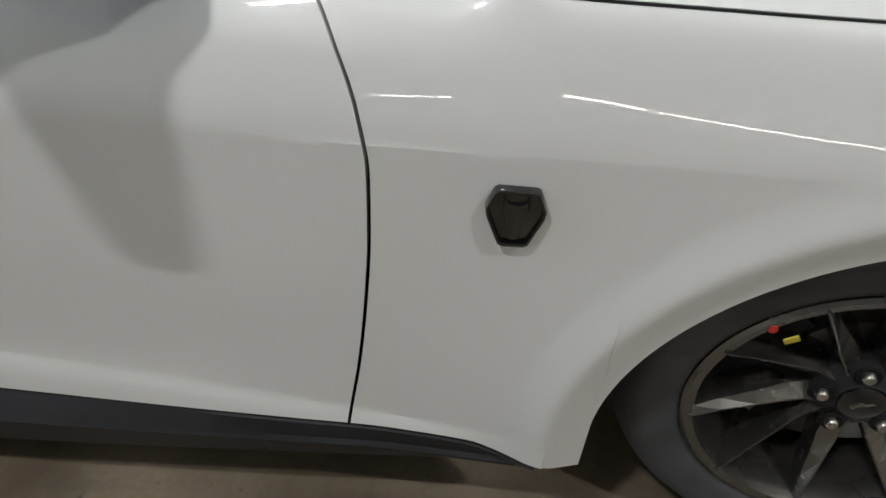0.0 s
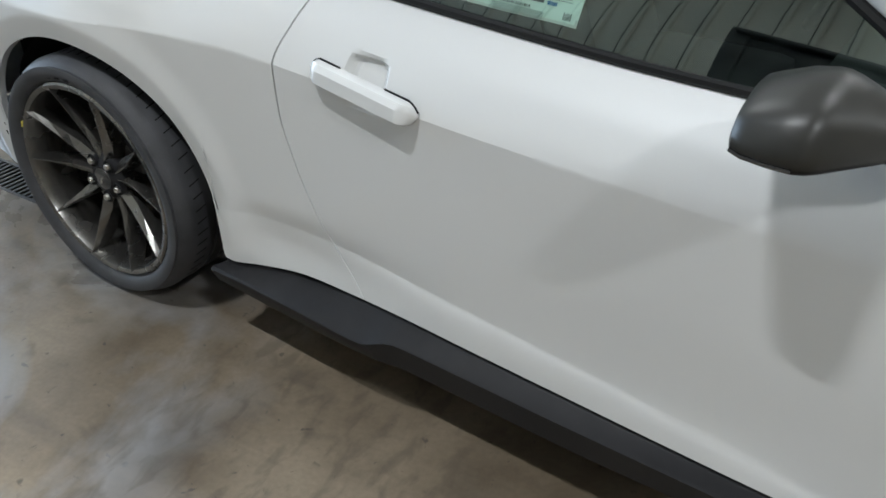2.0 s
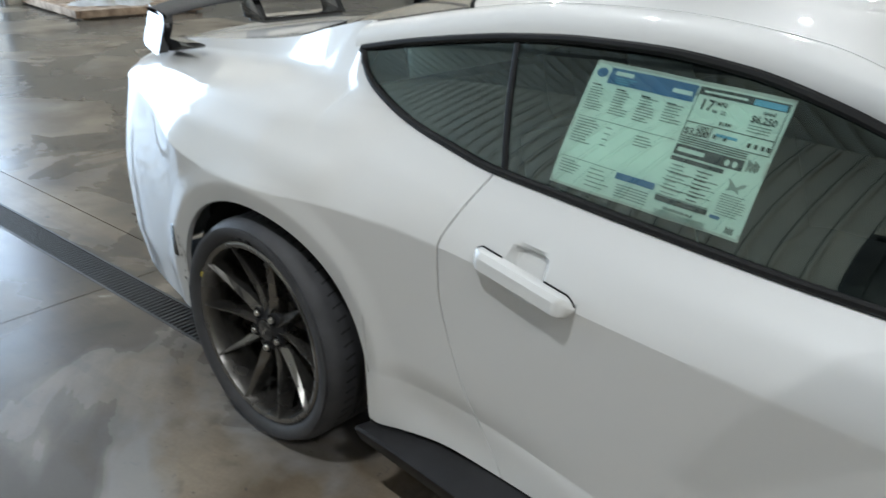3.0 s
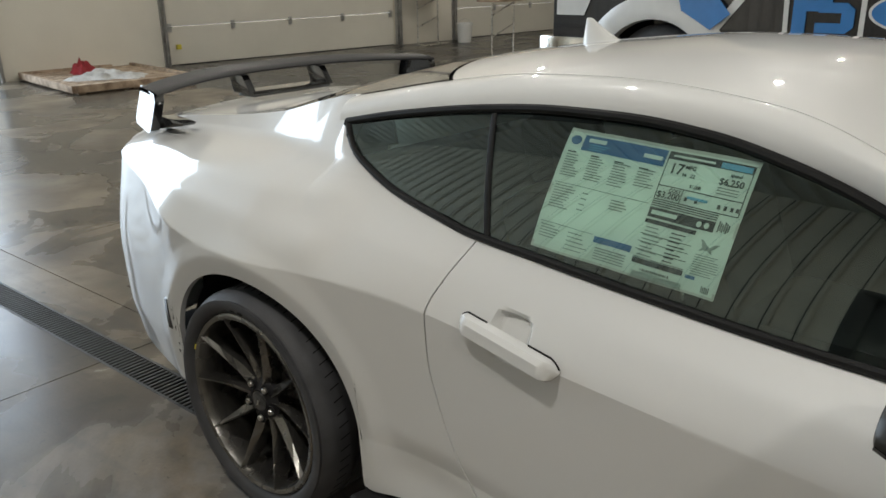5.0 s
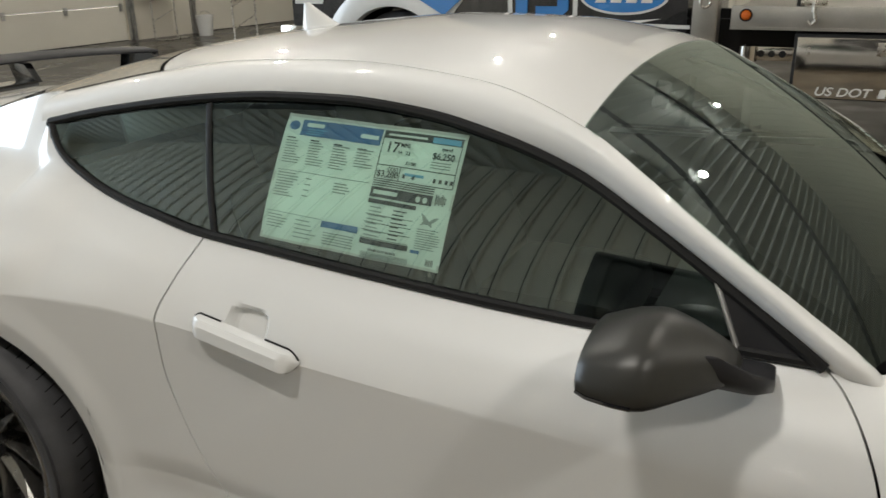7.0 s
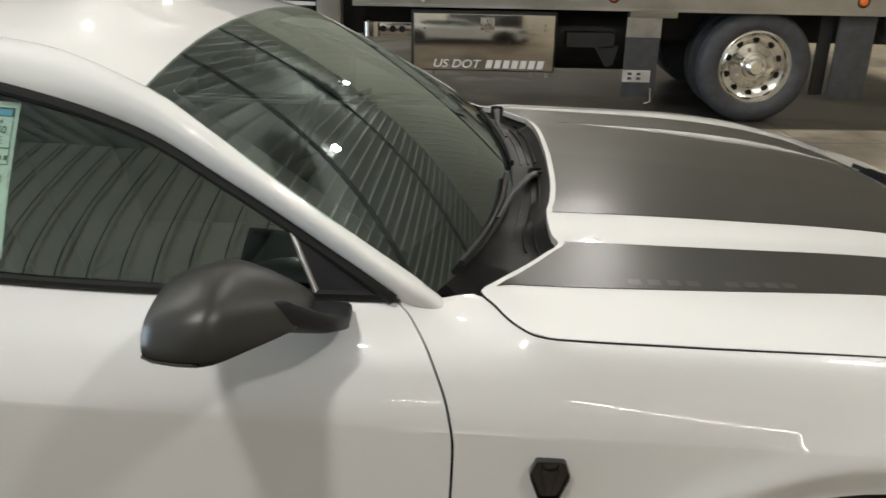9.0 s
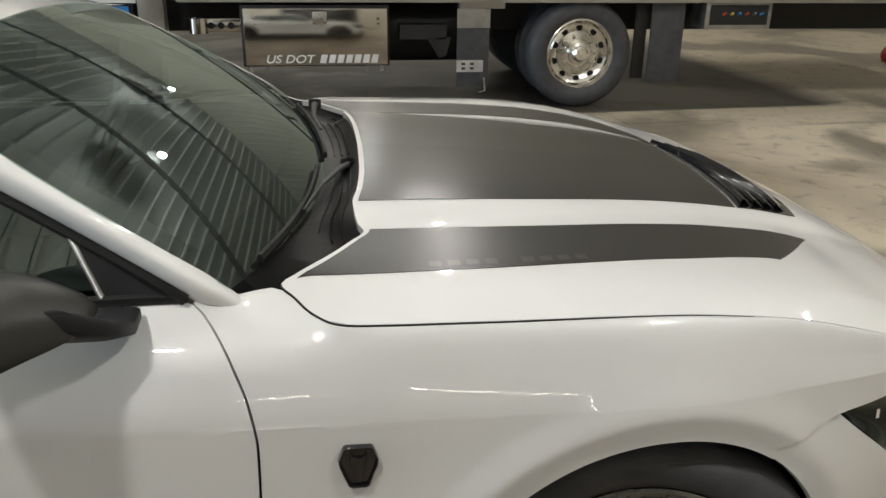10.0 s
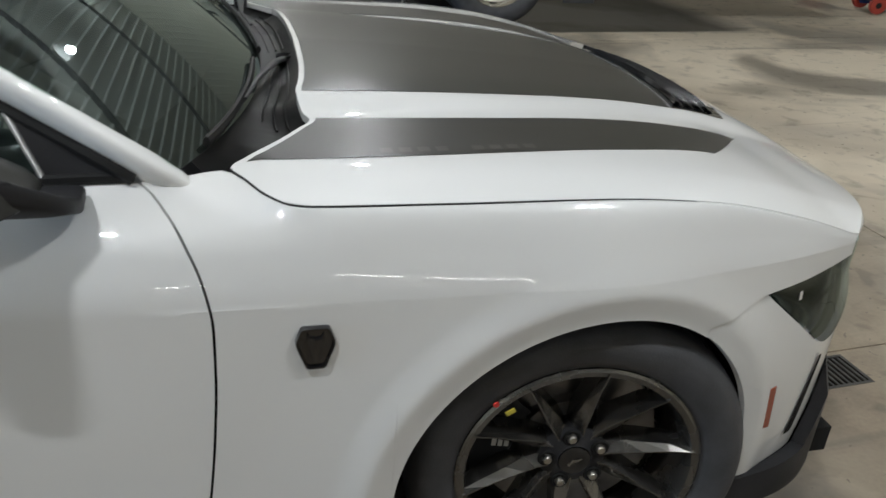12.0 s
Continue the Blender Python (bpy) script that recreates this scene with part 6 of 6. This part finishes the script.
for x in (-1.588, 0.451, 2.45, 4.4):
    lens_ = lathe([(0.0005, 0.022), (0.025, 0.018), (0.036, 0.006), (0.038, 0.0)], 24, pose(x, TY - 0.042, 1.022, 0, 0, 180))
    tp("marker_lamp", lens_, ORANGE, "round orange marker lamp", rail)
    tp("lamp_ring", lathe([(0.037, 0.0), (0.046, 0.008), (0.050, 0.0)], 24, pose(x, TY - 0.042, 1.022, 0, 0, 180)), SEAL, "", rail)
hook = tp("chain_hook", join(tube([(-1.10, TY - 0.06, 1.125), (-1.10, TY - 0.07, 1.06), (-1.08, TY - 0.07, 0.99), (-1.11, TY - 0.07, 0.955), (-1.14, TY - 0.07, 0.985)], 0.014), box(-1.20, -1.01, TY - 0.07, TY - 0.02, 1.10, 1.14, 0.01)), NUT, "hanging chain hook")
# chassis, tool box
tp("chassis_beam", join(box(-5.6, 5.9, TY + 0.55, TY + 0.67, 0.62, 0.94), box(-5.6, 5.9, TY + 1.75, TY + 1.87, 0.62, 0.94), box(-1.6, 5.5, TY + 0.67, TY + 1.75, 0.75, 0.9)), TBLACK)
tp("fuel_tank", lathe([(0.001, -0.45), (0.26, -0.45), (0.28, -0.43), (0.28, 0.43), (0.26, 0.45), (0.001, 0.45)], 40, pose(0.35, TY + 0.5, 0.64, 0, 0, 90)), TBLACK)
tp("hanger", join(box(0.10, 0.50, TY + 0.06, TY + 0.4, 0.60, 0.72), prism([(0, 0), (0.20, 0.02), (0.16, -0.14), (0.10, -0.16)], 0.04, pose(0.34, TY + 0.1, 0.60, 90, 0, 0))), TBLACK)
tbox = tp("tool_box", box(-1.215, 0.005, TY + 0.0, TY + 0.5, 0.39, 0.89, 0.012), TBLACK, "steel tool box under the bed")
lid = tp("tool_box_door", join(box(-1.19, -0.012, TY - 0.022, TY - 0.004, 0.402, 0.862, 0.006)), CHROME, "polished steel door", tbox)
tp("latch", join(box(-0.63, -0.515, TY - 0.030, TY - 0.022, 0.735, 0.835, 0.004), box(-0.60, -0.545, TY - 0.036, TY - 0.03, 0.765, 0.805, 0.004)), NUT, "square latch plate", tbox)
for x in (-1.10, -0.09):
    for z in (0.73, 0.77):
        tp("rivet", box(x - 0.012, x + 0.012, TY - 0.026, TY - 0.022, z, z + 0.02, 0.003), NUT, "", tbox, True)
dot = words("US DOT", 0.1, pose(0, 0, 0, 90, 0, 0), 0.001, 0.25)
xs_, zs_ = [v.co.x for v in dot.vertices], [v.co.z for v in dot.vertices]
dot.transform(Matrix.Translation((-1.02, TY - 0.024, 0.420)) @ Matrix.Diagonal((0.405 / (max(xs_) - min(xs_)), 1, 0.068 / (max(zs_) - min(zs_)), 1)) @ Matrix.Translation((-min(xs_), 0, -min(zs_))))
tp("box_lettering", dot, TWHITE, "white slanted lettering", tbox, True)
for k in range(7):
    q_ = -0.582 + 0.0715 * k
    tp("number_bar", prism([(q_, 0.420), (q_ + 0.052, 0.420), (q_ + 0.068, 0.488), (q_ + 0.016, 0.488)], 0.002, pose(0, TY - 0.0225, 0, 90, 0, 0)), TWHITE, "white bar in place of a number", tbox, True)
for x in (-1.15, -1.02, -0.19, -0.06):
    tp("box_foot", box(x - 0.012, x + 0.012, TY, TY + 0.03, 0.345, 0.39), STEEL, "", tbox, True)
arm_ = tp("outrigger", join(box(-1.52, -1.21, TY + 0.0, TY + 0.03, 0.67, 0.78, 0.008), lathe([(0.055, -0.06), (0.075, -0.06), (0.075, 0.06), (0.055, 0.06), (0.055, -0.06)], 24, pose(-1.55, TY + 0.01, 0.725, 90, 0, 0))), CHROME, "polished bracket with round holes")
for x in (-1.45, -1.37, -1.29):
    tp("bracket_hole", lathe([(0.0005, 0.0035), (0.026, 0.0035), (0.027, 0.0)], 20, pose(x, TY + 0.0, 0.725, 0, 0, 180)), LINER, "", arm_)
# headboard post
tp("headboard_post", join(box(-2.0, -1.80, TY - 0.06, TY + 0.10, 0.58, 2.4, 0.012), box(-1.985, -1.815, TY - 0.075, TY - 0.06, 0.78, 1.25, 0.004)), TRAIL, "pale steel headboard post")
tp("tie_ring", lathe([(0.040 + 0.010 * math.cos(q), 0.010 * math.sin(q)) for q in steps(0, 2 * math.pi, 12)], 24, pose(-1.90, TY - 0.085, 1.12)), NUT, "steel tie-down ring")
tp("headboard", box(-1.97, -1.85, TY + 0.1, TY + 2.4, 1.1, 2.4, 0.01), TRAIL)
# mud flaps
def flap(x, z0):
    f_ = tp("mud_flap", box(x - 0.14, x + 0.14, TY + 0.0, TY + 0.02, z0, 0.92, 0.004), RUBBER, "hanging black mud flap with grey bands")
    tp("flap_band", box(x - 0.142, x + 0.142, TY - 0.006, TY - 0.001, 0.70, 0.86), STEEL, "", f_, True)
    tp("flap_label", box(x - 0.142, x + 0.09, TY - 0.006, TY - 0.001, z0 + 0.13, z0 + 0.23), CLOTH, "worn pale label", f_, True)
    for k in range(2):
        for h in range(2):
            tp("label_bar", box(x - 0.10 + 0.075 * k, x - 0.065 + 0.075 * k, TY - 0.009, TY - 0.006, z0 + 0.15 + 0.038 * h, z0 + 0.172 + 0.038 * h), INK, "", f_, True)
    tp("flap_hook", tube([(x + 0.10, TY - 0.01, z0 + 0.08), (x + 0.11, TY - 0.015, z0 - 0.03), (x + 0.06, TY - 0.015, z0 - 0.045)], 0.007), STEEL, "", f_)


flap(0.725, 0.20)
f2 = tp("mud_flap", box(2.32, 2.62, TY + 0.02, TY + 0.05, 0.22, 0.96, 0.006), RUBBER, "hanging black mud flap")
tp("mud_flap", box(2.20, 2.31, TY + 0.10, TY + 0.13, 0.24, 0.96, 0.006), TBLACK, "hanging black mud flap")
tp("flap_bracket", box(0.60, 0.99, TY - 0.02, TY + 0.05, 0.86, 0.925, 0.01), TRAIL)


def truck_wheel(x, y):
    w = tp("truck_wheel", lathe([(0.30, -0.28), (0.30, -0.02), (0.305, 0.0), (0.292, 0.006), (0.275, -0.02), (0.262, -0.06), (0.20, -0.10), (0.13, -0.10), (0.125, -0.07)], 72, pose(x, y, 0.47, 0, 0, 180)), ALLOY, "polished aluminium truck wheel")
    tp("tyre", lathe([(0.295, -0.01), (0.32, 0.018), (0.37, 0.03), (0.42, 0.022), (0.448, 0.004), (0.465, -0.03), (0.47, -0.08), (0.462, -0.085), (0.462, -0.10), (0.47, -0.105), (0.47, -0.17), (0.462, -0.175), (0.462, -0.19), (0.47, -0.195), (0.465, -0.25), (0.43, -0.28), (0.30, -0.28)], 80, pose(x, y, 0.47, 0, 0, 180)), RUBBER, "black truck tyre", w)
    tp("hub", lathe([(0.0005, 0.03), (0.05, 0.028), (0.065, 0.015), (0.07, -0.02), (0.095, -0.03), (0.10, -0.07), (0.19, -0.095)], 48, pose(x, y, 0.47, 0, 0, 180)), ALLOY, "polished hub", w)
    for k in range(10):
        q = 2 * math.pi * k / 10
        tp("wheel_nut", lathe([(0.0005, 0.03), (0.014, 0.028), (0.018, 0.018), (0.018, -0.03)], 12, pose(x + 0.145 * math.cos(q), y + 0.09, 0.47 + 0.145 * math.sin(q), 0, 0, 180)), NUT, "", w)
        q += math.pi / 10
        tp("hand_hole", lathe([(0.0005, 0.004), (0.026, 0.004), (0.028, 0.0)], 16, pose(x + 0.222 * math.cos(q), y + 0.078, 0.47 + 0.222 * math.sin(q), 0, 0, 180)), LINER, "", w)
    return w


truck_wheel(1.69, TY + 0.02)
tp("inner_tyre", lathe([(0.30, -0.26), (0.43, -0.26), (0.467, -0.22), (0.467, -0.04), (0.43, 0.0), (0.30, 0.0)], 60, pose(1.69, TY + 0.36, 0.47, 0, 0, 180)), RUBBER)
tp("axle", box(1.55, 1.83, TY + 0.3, TY + 2.1, 0.42, 0.60), TBLACK)
tp("far_tyre", lathe([(0.001, -0.26), (0.43, -0.26), (0.467, -0.22), (0.467, 0.18), (0.43, 0.22), (0.001, 0.22)], 60, pose(1.69, TY + 2.05, 0.47)), RUBBER)
tp("valve_box", join(box(2.80, 3.42, TY + 0.0, TY + 0.3, 0.68, 0.92, 0.01)), STEEL, "grey control box")
tp("valve_panel", box(2.84, 3.38, TY - 0.012, TY - 0.002, 0.72, 0.89, 0.004), TBLACK, "dark panel with coloured levers")
for k, mat_ in enumerate((RED, YELLOW, TBLUE, RED, STEEL, TBLUE)):
    tp("lever", tube([(2.96 + 0.07 * k, TY - 0.012, 0.81), (2.96 + 0.07 * k, TY - 0.05, 0.825)], 0.010), mat_)
# wrapped cab: lower flank, front wheel arch
FX = -4.83
pts = [(-6.0, 0.62), (-5.75, 0.62)] + [(FX + 0.60 * math.cos(q), 0.50 + 0.57 * math.sin(q)) for q in steps(math.pi - 0.25, 0.25, 24)] + [(-4.20, 0.60), (-2.05, 0.60), (-2.05, 2.6), (-3.9, 2.6), (-4.3, 1.7), (-6.0, 1.5)]
tp("cab_body", prism(pts, 2.3, pose(0, TY + 0.02, 0, 90, 0, 0) @ Matrix.Translation((0, 0, -2.3)), 0.0), TWRAP, "black wrapped cab")
arc = [[Vector((FX + r_ * math.cos(q), TY + dy, 0.50 + r_ * 0.95 * math.sin(q))) for r_, dy in ((0.575, 0.06), (0.585, -0.02), (0.66, -0.035), (0.82, 0.012))] for q in steps(math.pi * 0.97, 0.10, 40)]
tp("wheel_arch", grid_mesh(arc), TWHITE, "white wheel arch flare")
tp("front_tyre", lathe([(0.001, -0.02), (0.28, -0.02), (0.30, 0.0), (0.38, 0.02), (0.46, 0.0), (0.50, -0.05), (0.50, -0.25), (0.001, -0.25)], 60, pose(FX, TY + 0.10, 0.505, 0, 0, 180)), RUBBER)
wy = TY + 0.012


def decal(poly, mat, label="", out=0.0):
    poly = [(x, z + 0.12) for x, z in poly]
    tp("wrap_graphic", prism(poly, 0.003, pose(0, wy - out, 0, 90, 0, 0)), mat, label, flat=True)


decal([(-4.62, 1.25), (-4.30, 1.25), (-4.08, 1.0), (-4.26, 0.86), (-4.55, 1.02)], TBLUE, "blue wrap graphic", 0.03)
decal([(-4.28, 0.84), (-4.20, 0.84), (-3.82, 1.30), (-3.93, 1.30)], TWHITE, "white slash", 0.006)
decal([(-5.95, 0.95), (-5.62, 0.95), (-5.5, 1.2), (-5.95, 1.3)], TWHITE, "white wrap graphic", 0.006)
tp("bumper_end", join(box(-6.15, -5.55, TY - 0.02, TY + 0.1, 0.55, 0.86, 0.03)), CHROME, "chromed bumper end")
# big mark: stroked blue shape with white border, and blue oval, lettering left plain
decal([(-3.62, 0.80), (-2.02, 0.80 - 0.02), (-2.02, 0.81), (-2.98, 0.83), (-2.98, 1.5), (-3.02, 1.5), (-3.02, 0.83), (-3.58, 0.84), (-3.60, 1.5), (-3.64, 1.5)], TWHITE, "white outline", 0.004)
decal([(-3.55, 0.86), (-3.44, 0.86), (-3.44, 1.04), (-3.32, 1.04), (-3.32, 1.13), (-3.44, 1.13), (-3.44, 1.5), (-3.55, 1.5)], TBLUE, "blue letter-like shape", 0.005)
decal([(-3.36, 0.87), (-3.12, 0.87), (-3.06, 0.92), (-3.06, 1.06), (-3.12, 1.11), (-3.24, 1.11), (-3.24, 1.5), (-3.34, 1.5), (-3.34, 1.03), (-3.16, 1.03), (-3.16, 0.95), (-3.36, 0.95)], TBLUE, "blue letter-like shape", 0.009)
for k, mat_, out in ((1.0, TWHITE, 0.004), (0.94, TBLUE, 0.008)):
    decal([(-2.58 + 0.38 * k * math.cos(q), 1.04 + 0.155 * (k ** 2.2) * math.sin(q)) for q in steps(0, 2 * math.pi, 40, endpoint=False)], mat_, "plain blue oval with white edge", out)
for k in range(4):
    decal([(-2.82 + 0.13 * k, 0.985), (-2.73 + 0.13 * k, 0.985), (-2.71 + 0.13 * k, 1.08 + 0.03 * (k % 3 == 0)), (-2.80 + 0.13 * k, 1.08)], TWHITE, "white bar in place of lettering", 0.012)
decal([(-2.98, 0.80), (-2.25, 0.86), (-2.55, 0.80), (-2.10, 0.765), (-2.98, 0.765)], TWHITE, "white dart", 0.006)
decal([(-3.0, 0.755), (-2.08, 0.755), (-2.08, 0.70), (-3.0, 0.70)], TBLUE, "blue lower band", 0.006)
tp("cab_step", join(box(-4.0, -2.1, TY + 0.05, TY + 0.4, 0.40, 0.60, 0.02)), TBLACK)

# ---- loose things ----
pal = thing("pallet", "rough wooden pallet with grey packing cloth on the floor", "pallet", at=(-13.05, 3.4, 0))
pal.rotation_euler = (0, 0, radians(-4))
for yy in (-0.75, 0.0, 0.75):
    part("runner", box(-1.12, 1.12, yy - 0.05, yy + 0.05, 0.0, 0.07, 0.006), WOOD, pal)
for k in range(9):
    x = -1.04 + 0.26 * k
    part("board", box(x - 0.10, x + 0.10, -0.83, 0.83, 0.07, 0.092, 0.004), WOOD, pal)
for yy in (-0.86, 0.86):
    part("edge_board", box(-1.15, 1.15, yy - 0.03, yy + 0.03, 0.03, 0.13, 0.006), WOOD, pal)
for x in (-1.15, 1.15):
    part("edge_board", box(x - 0.03, x + 0.03, -0.83, 0.83, 0.03, 0.13, 0.006), WOOD, pal)


def crumple(name, label, cat, x, y, z, a, b, h, mat, seed):
    rng_ = random.Random(seed)
    ph = [rng_.uniform(0, 6) for _ in range(6)]
    rows = []
    for u in steps(0, 1, 22):
        row = []
        for v in steps(0, 2 * math.pi, 36, endpoint=False):
            rr = u * (1 + 0.22 * math.sin(3 * v + ph[0]) + 0.12 * math.sin(7 * v + ph[1]))
            hh = h * (1 - u ** 2.5) * (0.6 + 0.4 * math.sin(5 * u * math.cos(v) * 2 + ph[2]) * math.sin(6 * u * math.sin(v) + ph[3])) + 0.012 * math.sin(17 * u + 4 * v)
            row.append((x + a * rr * math.cos(v), y + b * rr * math.sin(v), z + max(hh, 0.0)))
        rows.append(row)
    tagged(part(name, grid_mesh(rows, closed=True), mat), label, cat)


crumple("packing_cloth", "crumpled pale grey packing cloth on the pallet", "cloth", -12.95, 3.35, 0.09, 0.62, 0.5, 0.10, CLOTH, 2)
crumple("rag", "crumpled dark red rag lying on the pallet", "rag", -13.6, 3.3, 0.09, 0.20, 0.18, 0.24, RAG, 5)


def trestle(x, y, name="folding_trestle"):
    t = thing(name, "folded thin steel trestle legs standing on the floor", "trestle", "trestles", at=(x, y, 0))
    for s in (-0.3, 0.3):
        part("leg", tube([(0.28, s, 0.0), (-0.0, s, 0.02), (0.0, s, 0.95)], 0.016), NUT, t)
    part("foot_bar", tube([(0.28, -0.34, 0.012), (0.28, 0.34, 0.012)], 0.014), NUT, t)
    for z in (0.35, 0.72):
        part("cross_bar", tube([(0, -0.3, z), (0, 0.3, z + 0.2)], 0.012), NUT, t)
    part("top_bar", box(-0.25, 0.25, -0.42, 0.42, 0.95, 0.985, 0.006), WOOD, t)
    return t


trestle(-13.1, 10.4)
trestle(-10.3, 9.45)
bucket = thing("bucket", "white plastic bucket beside the wall", "bucket", at=(-12.75, 11.15, 0))
part("pail", lathe([(0.001, 0.0), (0.14, 0.0), (0.145, 0.02), (0.17, 0.36), (0.18, 0.36), (0.18, 0.40), (0.165, 0.40), (0.15, 0.1)], 32, pose(0, 0, 0, 90, 0, 0)), TWHITE, bucket)
part("bail", tube([(0.17 * math.cos(q), 0.02, 0.36 + 0.12 * math.sin(q)) for q in steps(0, math.pi, 12)], 0.004), STEEL, bucket)


def jack(x, y, rz):
    j = thing("floor_jack", "dark blue trolley jack with red wheels on the floor", "jack", "floor jacks", at=(x, y, 0))
    j.rotation_euler = (0, 0, radians(rz))
    for s in (-0.16, 0.16):
        part("side_plate", prism([(-0.45, 0.06), (0.45, 0.08), (0.5, 0.18), (0.2, 0.26), (-0.35, 0.22), (-0.5, 0.14)], 0.02, pose(0, s, 0, 90, 0, 0), 0.004), JBLUE, j)
        for xx in (-0.42, 0.38):
            w = part("wheel", lathe([(0.001, -0.03), (0.085, -0.03), (0.095, -0.02), (0.095, 0.02), (0.085, 0.03), (0.001, 0.03)], 32, pose(xx, s * 1.35, 0.095)), JRED, j, "red jack wheel")
            part("wheel_hub", lathe([(0.001, 0.034), (0.03, 0.034), (0.035, 0.028)], 20, pose(xx, s * 1.35, 0.095, 0, 0, 0 if s > 0 else 180)), TBLACK, w)
    part("lift_arm", box(-0.35, 0.40, -0.07, 0.07, 0.10, 0.20, 0.02), JBLUE, j)
    part("saddle", lathe([(0.001, 0.04), (0.07, 0.04), (0.08, 0.05), (0.08, 0.0)], 24, pose(0.36, 0, 0.20, 90, 0, 0)), TBLACK, j)
    part("handle", tube([(-0.35, 0, 0.18), (-0.7, 0, 0.8), (-0.75, 0, 1.15)], 0.018), JBLUE, j)
    part("body", box(-0.42, -0.15, -0.12, 0.12, 0.10, 0.26, 0.02), RED if rz > 0 else JBLUE, j)
    return j


jack(6.85, 7.35, 20)
jack(6.95, 6.05, -15)
